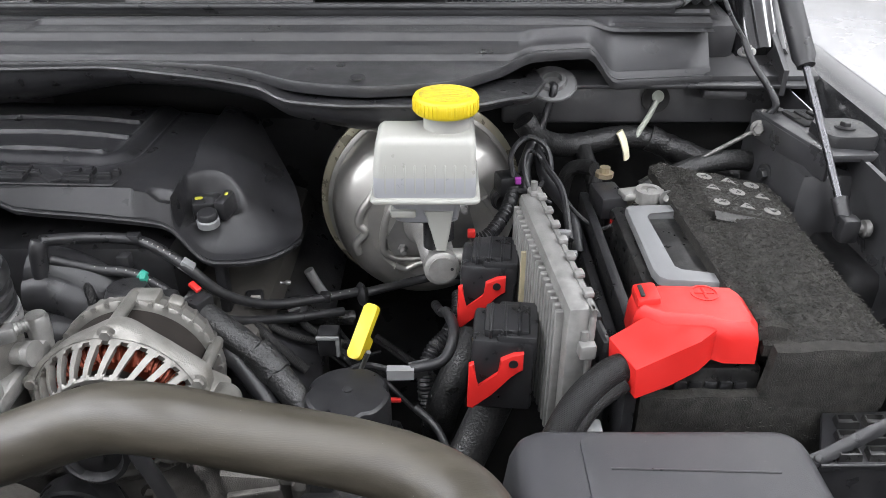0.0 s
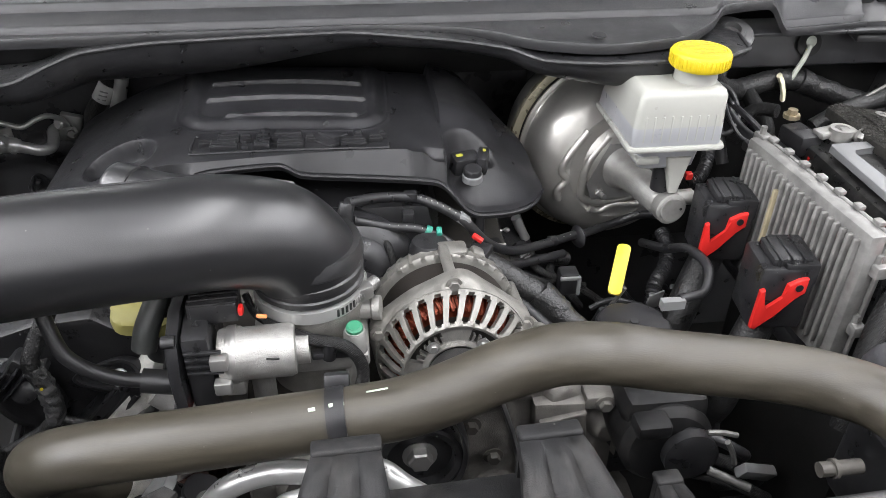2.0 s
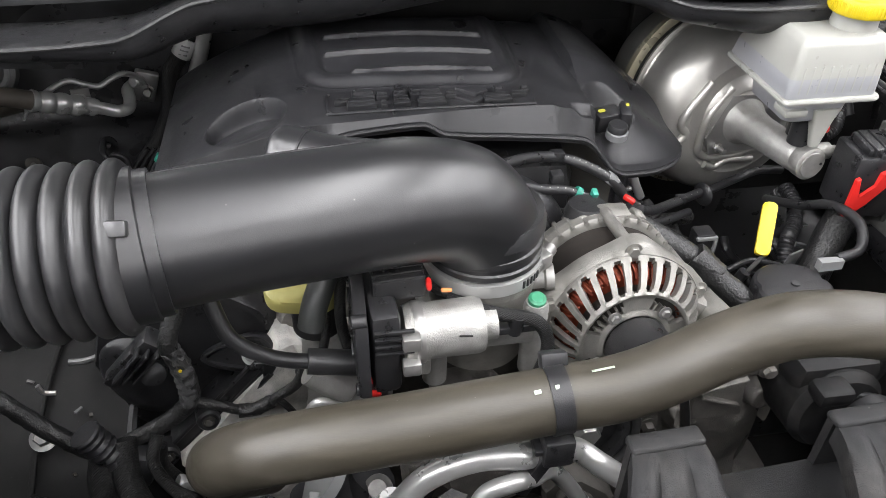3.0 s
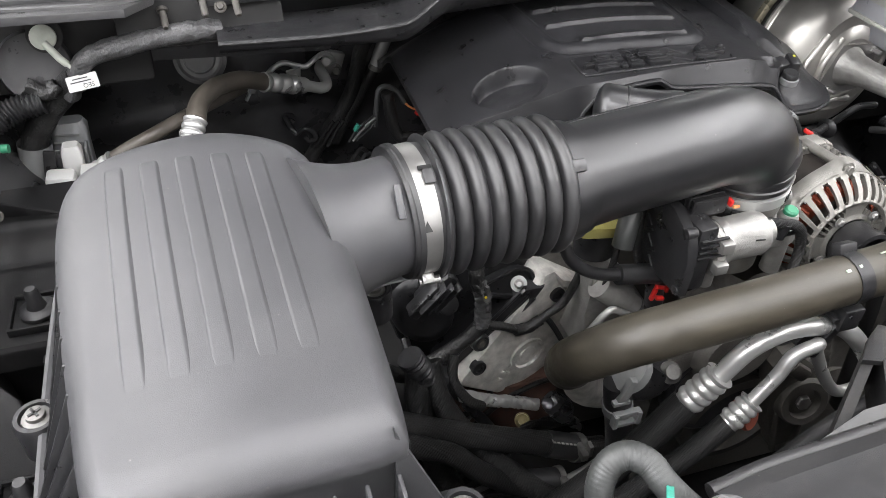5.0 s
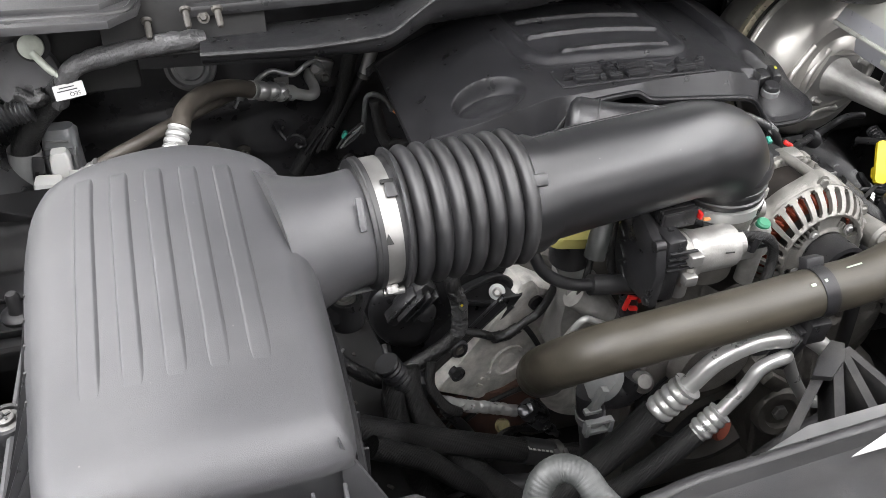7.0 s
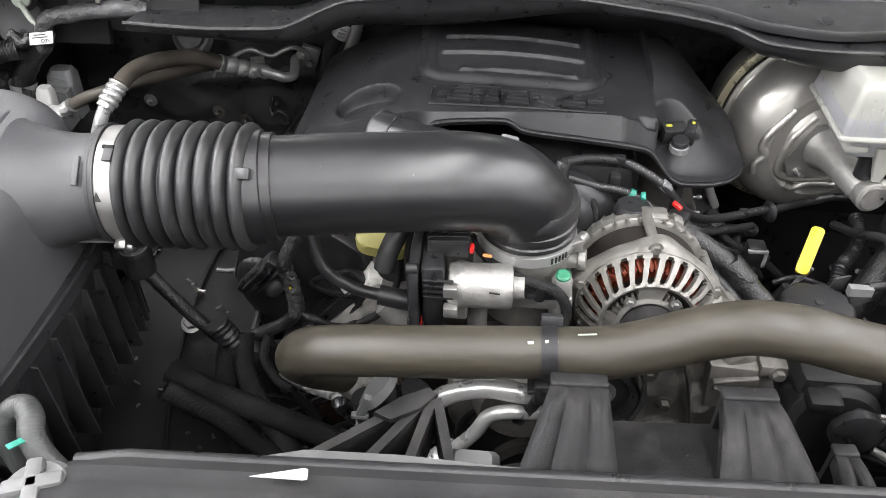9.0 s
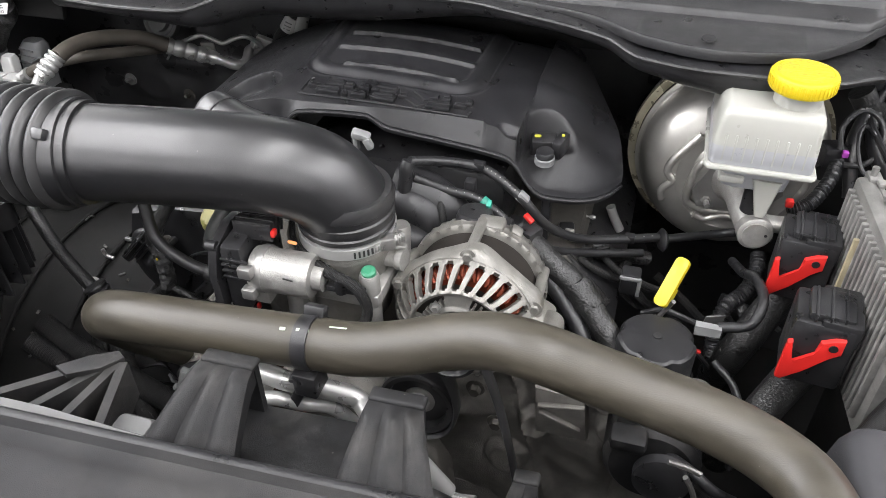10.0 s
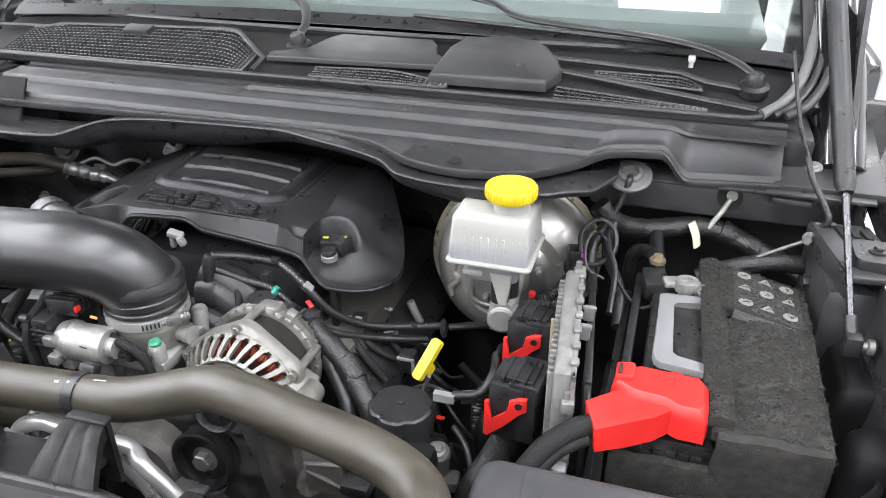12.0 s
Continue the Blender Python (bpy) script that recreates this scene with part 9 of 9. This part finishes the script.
for i in range(6):
    part("print_dash", box((0.005, 0.006, 0.001), (-0.704 + 0.0065 * i, 0.521, 0.8460 - 0.0036 * i), 0, (0, 29, 0)), MARK, hh)
hh2 = thing("coolant_hose", "lower black coolant hose with bright pipe end", "hose", (-0.78, 0.50, 0.78))
part("hose_run", pipe([(-0.92, 0.50, 0.955), (-0.882, 0.500, 0.925), (-0.851, 0.500, 0.901), (-0.813, 0.500, 0.850), (-0.760, 0.500, 0.799), (-0.708, 0.500, 0.782), (-0.690, 0.500, 0.783)], 0.0140, 18, 10), LOOM, hh2)
part("end_sleeve", straight((-0.745, 0.500, 0.800), (-0.700, 0.500, 0.787), 0.0170, 2, 20), RUBBER, hh2)
part("hose_clip", join(straight((-0.702, 0.500, 0.787), (-0.694, 0.500, 0.786), 0.0190, 1, 20), box((0.010, 0.020, 0.012), (-0.698, 0.483, 0.800), 0.002)), DULL, hh2)
part("pipe_end", pipe([(-0.700, 0.495, 0.788), (-0.688, 0.490, 0.796), (-0.658, 0.490, 0.812), (-0.637, 0.490, 0.835), (-0.636, 0.495, 0.87)], 0.0085, 14), DULL, hh2)
stat = thing("thermostat_hose", "short black hose with spring clamps at the thermostat", "hose", (-0.62, 0.49, 0.78))
part("hose_run", pipe([(-0.652, 0.490, 0.985), (-0.648, 0.487, 0.952), (-0.635, 0.487, 0.890), (-0.624, 0.487, 0.823), (-0.616, 0.487, 0.751)], 0.0175, 18), BLACK, stat)
part("spring_clamp", join(straight((-0.648, 0.487, 0.950), (-0.645, 0.487, 0.936), 0.0192, 1, 24), box((0.034, 0.008, 0.006), (-0.646, 0.467, 0.952), 0.001), box((0.034, 0.008, 0.006), (-0.645, 0.467, 0.934), 0.001), box((0.006, 0.010, 0.022), (-0.661, 0.466, 0.943), 0.001), box((0.006, 0.010, 0.022), (-0.630, 0.466, 0.943), 0.001)), GREYC, stat)
part("clamp_band", join(straight((-0.640, 0.494, 1.000), (-0.632, 0.492, 0.992), 0.0275, 1, 24), box((0.012, 0.010, 0.040), (-0.650, 0.472, 0.988), 0.002, (0, 20, 0)), box((0.022, 0.008, 0.006), (-0.656, 0.470, 0.972), 0.001)), GREYC, stat)
part("big_hose_end", pipe([(-0.640, 0.500, 0.985), (-0.620, 0.500, 0.965), (-0.600, 0.500, 0.965), (-0.588, 0.502, 0.985)], 0.024, 18), BLACK, stat)
part("hose_cap", lathe([(0.014, 0), (0.014, 0.006), (0.010, 0.010), (0.009, 0.014), (0, 0.014)], (-0.584, 0.488, 0.982), (-0.1, -0.6, 0.8), 20), DULL, stat)
lines = thing("refrigerant_line", "bent aluminium refrigerant tube with braided hose", "refrigerant line", (-0.50, 0.42, 0.9))
part("tube", pipe([(-0.572, 0.424, 1.045), (-0.545, 0.423, 1.082), (-0.505, 0.422, 1.100), (-0.465, 0.420, 1.098), (-0.430, 0.440, 1.074), (-0.405, 0.45, 1.056), (-0.385, 0.44, 1.044), (-0.358, 0.44, 1.016), (-0.331, 0.44, 0.982), (-0.30, 0.44, 0.94)], 0.0110, 20, 10), BRIGHT, lines)
part("crimp", crimp((-0.572, 0.424, 1.046), (-0.602, 0.430, 0.996), 0.0175, 4), BRIGHT, lines)
part("braided_hose", pipe([(-0.600, 0.430, 1.000), (-0.650, 0.425, 0.945), (-0.72, 0.415, 0.90), (-0.82, 0.40, 0.86)], 0.0175, 18), LOOM, lines)
lines2 = thing("refrigerant_line", "thinner aluminium tube with braided black hose", "refrigerant line", (-0.50, 0.40, 0.9))
part("tube", pipe([(-0.538, 0.402, 1.010), (-0.512, 0.405, 1.045), (-0.498, 0.407, 1.072), (-0.475, 0.405, 1.085), (-0.455, 0.420, 1.066), (-0.432, 0.440, 1.045), (-0.411, 0.45, 1.010), (-0.385, 0.45, 0.965), (-0.357, 0.45, 0.926), (-0.335, 0.45, 0.910), (-0.308, 0.45, 0.911), (-0.270, 0.45, 0.918)], 0.0080, 18, 10), BRIGHT, lines2)
part("crimp", crimp((-0.535, 0.402, 1.014), (-0.562, 0.400, 0.984), 0.0145, 3), BRIGHT, lines2)
part("braided_hose", pipe([(-0.560, 0.400, 0.986), (-0.61, 0.395, 0.945), (-0.70, 0.385, 0.90), (-0.80, 0.37, 0.86)], 0.0130, 18), LOOM, lines2)
part("red_cap", lathe([(0.015, -0.012), (0.0165, 0), (0.0165, 0.012), (0.014, 0.015), (0.006, 0.0155), (0, 0.0155)], (-0.498, 0.440, 0.930), (0.35, -0.85, 0.3), 20), mat("dull_red_plastic", (0.20, 0.05, 0.03), 0.6), lines2, "dull red service cap")
part("tube_bracket", join(box((0.012, 0.022, 0.060), (-0.455, 0.420, 1.085), 0.002, (0, 25, 0)), box((0.030, 0.030, 0.006), (-0.445, 0.424, 1.112), 0.002)), BLACK, lines2)

# ---- front of the bay ----
fp = thing("radiator_cover", "dark grey plastic radiator cover panel", "radiator cover", (-0.38, 0.05, 1.2))


def front_point(u, v):
    """The panel's top: its rear edge runs across the bay, its front lies towards the grille."""
    x = -0.790 + 0.81 * u
    rear = 0.187 + 0.060 * u
    y = rear - 0.30 * v
    z = 1.288 - 0.042 * u - 0.012 * step(0.05, 0.0, v) - 0.008 * step(0.0, 0.04, 0.04 - u * 0.8) + 0.006 * step(0.08, 0.12, v)
    return Vector((x - 0.05 * v * (1 - u), y, z))


part("panel", sheet(front_point, 60, 40, 0.035), RADPANEL, fp)
part("rear_lip", sweep([front_point(i / 60, 0.0) + Vector((0, 0.004, -0.006)) for i in range(61)], 0.006, 10), BLACK, fp)
# the flange's grazing sheen is put into its paler grey
part("rear_flange", prism([(-0.715, 0.205), (-0.633, 0.228), (-0.560, 0.230), (-0.470, 0.228), (-0.470, 0.216), (-0.560, 0.208)], 0.003, pose(0, 0, 1.2430), 0.001), GREYD, fp, "flange behind the cover, paled to stand for its sheen")
part("white_mark", prism([(-0.036, 0.0), (0.0, 0.005), (0.003, 0.004), (0.003, -0.004), (0.0, -0.0045)], 0.0008, pose(-0.618, 0.180, 1.2862, -3, 0, 8)), LABEL, fp, "small white wedge-shaped mark")
part("core_support", box((1.70, 0.10, 0.10), (-0.42, 0.12, 1.17), 0.02), DARK, fp)
part("core_wall", box((1.70, 0.04, 0.60), (-0.42, 0.16, 0.85), 0.01), DARK, fp)

rc2 = thing("reservoir_cap", "pale grey plastic coolant cap beside the cover", "cap", (-0.80, 0.18, 1.2))
part("cap_skirt", lathe([(0.022, 0), (0.024, 0.004), (0.024, 0.016), (0.020, 0.020), (0, 0.021)], (-0.797, 0.156, 1.262), (0, 0, 1), 28), GREYD, rc2)
part("cap_grip", join(box((0.040, 0.012, 0.010), (-0.797, 0.156, 1.284), 0.003, (0, 0, 20)), box((0.012, 0.040, 0.010), (-0.797, 0.156, 1.284), 0.003, (0, 0, 20))), GREYD, rc2)
part("neck", lathe([(0.020, -0.12), (0.020, 0)], (-0.797, 0.156, 1.262), (0, 0, 1), 24), BLACK, rc2)

th = thing("overflow_hose", "bent grey rubber hose with a teal paint mark", "hose", (-0.82, 0.28, 1.0))
TP = [(-0.845, 0.204, 1.200), (-0.854, 0.207, 1.235), (-0.857, 0.213, 1.262), (-0.850, 0.219, 1.276), (-0.838, 0.219, 1.282), (-0.828, 0.210, 1.282), (-0.822, 0.197, 1.276), (-0.809, 0.187, 1.262), (-0.789, 0.182, 1.240)]
part("hose_run", pipe(TP, lambda r: 0.0094 + 0.00012 * math.sin(r * 2400), 20, 24), SLEEVE, th)
part("paint_mark", box((0.005, 0.013, 0.0015), (-0.826, 0.187, 1.2835), 0.0006, (-15, 10, -35)), TEAL, th, "teal paint mark")

# fan shroud with ribbed brackets
sh = thing("fan_shroud", "black plastic fan shroud with ribbed brackets", "fan shroud", (-0.4, 0.28, 0.7))
part("shroud_wall", box((0.44, 0.012, 0.30), (-0.24, 0.300, 0.965), 0.004), SHROUD, sh)
part("shroud_ledge", box((0.150, 0.075, 0.012), (-0.360, 0.268, 1.214), 0.004, (-8, 0, 3)), SHROUD, sh)
part("ledge_front", box((0.150, 0.010, 0.060), (-0.360, 0.240, 1.195), 0.003, (0, 0, 3)), SHROUD, sh)
part("shroud_ring", sweep([Vector((-0.36 + 0.27 * math.cos(a), 0.315, 0.86 + 0.27 * math.sin(a))) for a in (math.pi * k / 30 for k in range(31))], 0.010, 10), SHROUD, sh)


def fluted_bracket(xa, xb, ytop, ztop, zfoot, ga, gb, flutes=3):
    """A tapered hollow block with soft flutes; ga, gb: how far its foot spreads on both sides."""
    n = 28

    def f(u, v):
        top = Vector((xa + (xb - xa) * u, ytop - 0.016, ztop))
        foot = Vector((xa - ga + (xb - xa + ga + gb) * u, 0.212, zfoot))
        p = top.lerp(foot, v)
        wave = 0.006 * abs(math.sin(math.pi * flutes * u)) ** 0.7
        p += Vector((0, -0.45, 0.9)) * (wave * min(1, v * 5) - 0.004 * step(0.12, 0, v) + 0.004 * math.sin(math.pi * v))
        return p

    br_ = part("bracket", sheet(f, n, 16, 0.016), SHROUD, sh)
    part("bracket_top", box((xb - xa + 0.002, 0.014, 0.006), ((xa + xb) / 2, ytop - 0.010, ztop - 0.004), 0.0028, (-6, 0, 2), 3), SHROUD, br_)
    part("bracket_back", prism([(xa + 0.002, ztop - 0.006), (xb - 0.002, ztop - 0.006), (xb - 0.002, zfoot - 0.03), (xa + 0.002, zfoot - 0.03)], 0.006, pose(0, ytop - 0.004, 0, 90, 0, 0)), SHROUD, br_)
    return br_


fluted_bracket(-0.450, -0.407, 0.303, 1.276, 1.222, 0.030, 0.012, 3)
fluted_bracket(-0.316, -0.274, 0.311, 1.265, 1.212, 0.010, 0.040, 3)
fluted_bracket(-0.205, -0.186, 0.322, 1.190, 1.166, 0.014, 0.020, 2)


def web(x0, y0, z0, x1, y1, z1, drop=0.04, w=0.004):
    """A raking web standing on the cover's edge."""
    a, b = Vector((x0, y0, z0)), Vector((x1, y1, z1))
    side_ = (b - a).cross(Vector((0, 0, 1))).normalized() * w
    low_ = Vector((0, 0, -drop))
    return loft([[a - side_, a + side_, a + side_ + low_, a - side_ + low_], [b - side_, b + side_, b + side_ + low_, b - side_ + low_]])


part("web", web(-0.650, 0.225, 1.225, -0.549, 0.301, 1.232), SHROUD, sh)
part("web", web(-0.600, 0.222, 1.225, -0.547, 0.299, 1.232), SHROUD, sh)
part("web", web(-0.560, 0.222, 1.225, -0.544, 0.297, 1.232), SHROUD, sh)
part("web", web(-0.520, 0.225, 1.225, -0.540, 0.297, 1.232), SHROUD, sh)
part("web_cap", prism([(-0.590, 0.276), (-0.570, 0.294), (-0.549, 0.306), (-0.540, 0.300), (-0.552, 0.284), (-0.575, 0.270)], 0.005, pose(0, 0, 1.230), 0.001), SHROUD, sh)
part("pale_block", loft([slab(-0.530, -0.484, 0.226, 0.272, 1.17, 0.006), slab(-0.528, -0.486, 0.228, 0.268, 1.206, 0.006), slab(-0.522, -0.492, 0.232, 0.262, 1.214, 0.006)]), GREYD, sh, "pale grey moulded block")
silver = thing("metal_pipe", "short bright pipe end behind the radiator cover", "pipe", (-0.02, 0.335, 1.1))
part("pipe_run", straight((-0.052, 0.335, 1.148), (-0.016, 0.335, 1.148), 0.0065, 2, 14), IRON, silver)
part("pipe_collar", straight((-0.0412, 0.335, 1.148), (-0.0376, 0.335, 1.148), 0.0085, 1, 14), IRON, silver)


# ---- small things in the dark of the bay ----
mani = thing("intake_manifold", "black plastic intake manifold with curved runners", "intake manifold", (-0.42, 0.80, 0.95))
part("runner", pipe([(-0.448, 0.720, 1.155), (-0.422, 0.720, 1.152), (-0.396, 0.720, 1.138), (-0.378, 0.720, 1.117), (-0.368, 0.720, 1.085)], 0.030, 24, 8), BLACK, mani)
part("runner", pipe([(-0.444, 0.700, 1.138), (-0.422, 0.700, 1.141), (-0.402, 0.700, 1.128), (-0.388, 0.700, 1.098)], 0.026, 24, 8), BLACK, mani)
for k in range(4):
    part("runner_rib", box((0.09, 0.004, 0.012), (-0.40 + 0.012 * k, 0.690, 1.085 - 0.020 * k), 0.0015, (0, 25, 0)), BLACK, mani)
part("corner_plate", box((0.045, 0.004, 0.032), (-0.372, 0.690, 1.108), 0.0015, (0, 10, 0)), BLACK, mani)
part("plate_bolt", bolt((-0.362, 0.687, 1.106), (0, -1, 0.3), 0.006, 0.006), IRON, mani)
ch = thing("clip_chain", "small pale metal clip below the cover", "clip", (-0.2, 0.86, 1.05))
part("clip_wire", pipe([(-0.234, 0.860, 1.049), (-0.223, 0.860, 1.050), (-0.213, 0.860, 1.052), (-0.202, 0.860, 1.052)], lambda r: 0.0026 + 0.0012 * math.sin(r * 500), 10, 10), BRIGHT, ch)
pp_ = thing("metal_pipe", "short pale pipe between engine and booster", "pipe", (-0.15, 0.9, 1.0))
part("pipe_run", pipe([(-0.185, 0.900, 1.047), (-0.178, 0.900, 1.030), (-0.167, 0.900, 1.008)], 0.007, 12), BRIGHT, pp_)
# short pale pieces added to stand in for glints in the wheel well
solo("well_glint", pipe([(-1.027, 0.700, 0.855), (-1.017, 0.700, 0.868), (-1.002, 0.700, 0.879)], 0.0028, 8), BRIGHT, "thin bright piece standing in for a glint low in the wheel well", "brake line")
solo("well_glint", pipe([(-1.023, 0.660, 0.817), (-1.012, 0.660, 0.805), (-1.005, 0.660, 0.792)], 0.0035, 8), BRIGHT, "thin bright piece standing in for a glint low in the wheel well", "brake line")
solo("well_glint", pipe([(-1.079, 0.620, 0.736), (-1.072, 0.620, 0.712), (-1.051, 0.620, 0.696)], 0.0040, 8), STEEL, "thin steel-toned piece standing in for a glint low in the wheel well", "brake line")
solo("well_glint", pipe([(-0.966, 0.720, 0.935), (-0.962, 0.720, 0.923), (-0.949, 0.720, 0.920)], 0.0030, 8), STEEL, "thin steel-toned piece standing in for a glint low in the wheel well", "brake line")
solo("well_glint", pipe([(-0.991, 0.620, 0.750), (-0.973, 0.620, 0.750), (-0.948, 0.620, 0.752)], 0.0055, 8), BRIGHT, "thin bright piece standing in for a glint low in the wheel well", "brake line")
solo("well_glint", pipe([(-0.957, 0.600, 0.744), (-0.942, 0.600, 0.763), (-0.932, 0.600, 0.772)], 0.0050, 8), STEEL, "thin steel-toned piece standing in for a glint low in the wheel well", "brake line")
solo("well_glint", pipe([(-1.047, 0.600, 0.624), (-1.025, 0.600, 0.647), (-1.001, 0.600, 0.653)], 0.0060, 8), GREYD, "thin grey piece standing in for a faint glint low in the wheel well", "brake line")
solo("well_glint", pipe([(-0.931, 0.740, 0.949), (-0.911, 0.740, 0.949), (-0.882, 0.740, 0.959)], 0.0040, 8), GREYD, "thin grey piece standing in for a faint glint low in the wheel well", "brake line")
solo("wire_lead", pipe([(0.029, 0.800, 0.977), (0.044, 0.800, 0.972), (0.067, 0.800, 0.957)], 0.0040, 8), GREYC, "pale grey lead below the radiator hose", "lead")
solo("wire_lead", pipe([(-0.075, 0.460, 1.057), (-0.059, 0.460, 1.055), (-0.042, 0.460, 1.049)], 0.0030, 8), DULL, "steel lead below the radiator hose", "lead")
solo("wire_lead", pipe([(-0.057, 0.450, 1.052), (-0.049, 0.450, 1.037), (-0.042, 0.450, 1.018)], 0.0030, 8), DULL, "steel lead below the radiator hose", "lead")
solo("wire_lead", pipe([(-0.119, 0.720, 1.013), (-0.091, 0.720, 1.025), (-0.048, 0.720, 1.012)], 0.0040, 8), BLACK, "black lead below the radiator hose", "lead")
rng2 = random.Random(11)
loose = thing("engine_wiring", "loose black wires lying over the engine", "wiring", (-0.14, 0.8, 0.85))
for k in range(26):
    x, y, z = rng2.uniform(-0.30, 0.03), rng2.uniform(0.66, 0.92), rng2.uniform(0.86, 1.02)
    a, b = rng2.uniform(-0.05, 0.05), rng2.uniform(-0.03, 0.03)
    part("wire", pipe([(x - a, y + 0.02, z + b), (x, y, z), (x + a * 0.4 + 0.03, y - 0.015, z - 0.03), (x + 0.05 + a, y, z - 0.06 + b)], rng2.choice((0.003, 0.005, 0.007)), 8), BLACK if k % 4 else LOOM, loose)

# made-up wires beside the wheel liner; pale ones stand in for reflections
rng3 = random.Random(23)
lw = thing("lower_wiring", "made-up thin wires, the pale ones for reflections, beside the wheel liner", "wiring", (-0.80, 0.58, 0.65))
for k in range(16):
    x, y, z = rng3.uniform(-0.88, -0.68), rng3.uniform(0.50, 0.66), rng3.uniform(0.68, 0.82)
    a = rng3.uniform(-0.6, 0.6)
    q = [(x - 0.10, y + 0.05 * a, z - 0.05), (x - 0.04, y - 0.02, z), (x + 0.02, y + 0.02 * a, z + 0.012), (x + 0.08, y + 0.03, z - 0.04)]
    part("wire", pipe(q, rng3.uniform(0.0025, 0.0055), 8), (LOOM, BLACK, GREYD, DULL, LOOM)[k % 5], lw)
# small pale boxes put in for bright dashes of reflected light on the liner
lc = thing("liner_bright_bits", "small pale boxes standing in for bright reflections on the wheel liner", "clips", (-0.95, 0.6, 0.85))
for k in range(22):
    p = liner_sheet(rng3.uniform(0.12, 0.62), rng3.uniform(0.35, 1.0)) + Vector((0, -0.004, 0.007))
    part("clip", box((rng3.uniform(0.004, 0.013), 0.004, 0.003), p, 0.0008, (rng3.uniform(-30, 30), rng3.uniform(-40, 40), rng3.uniform(0, 180))), (GREYD, DULL, IRON)[k % 3], lc)
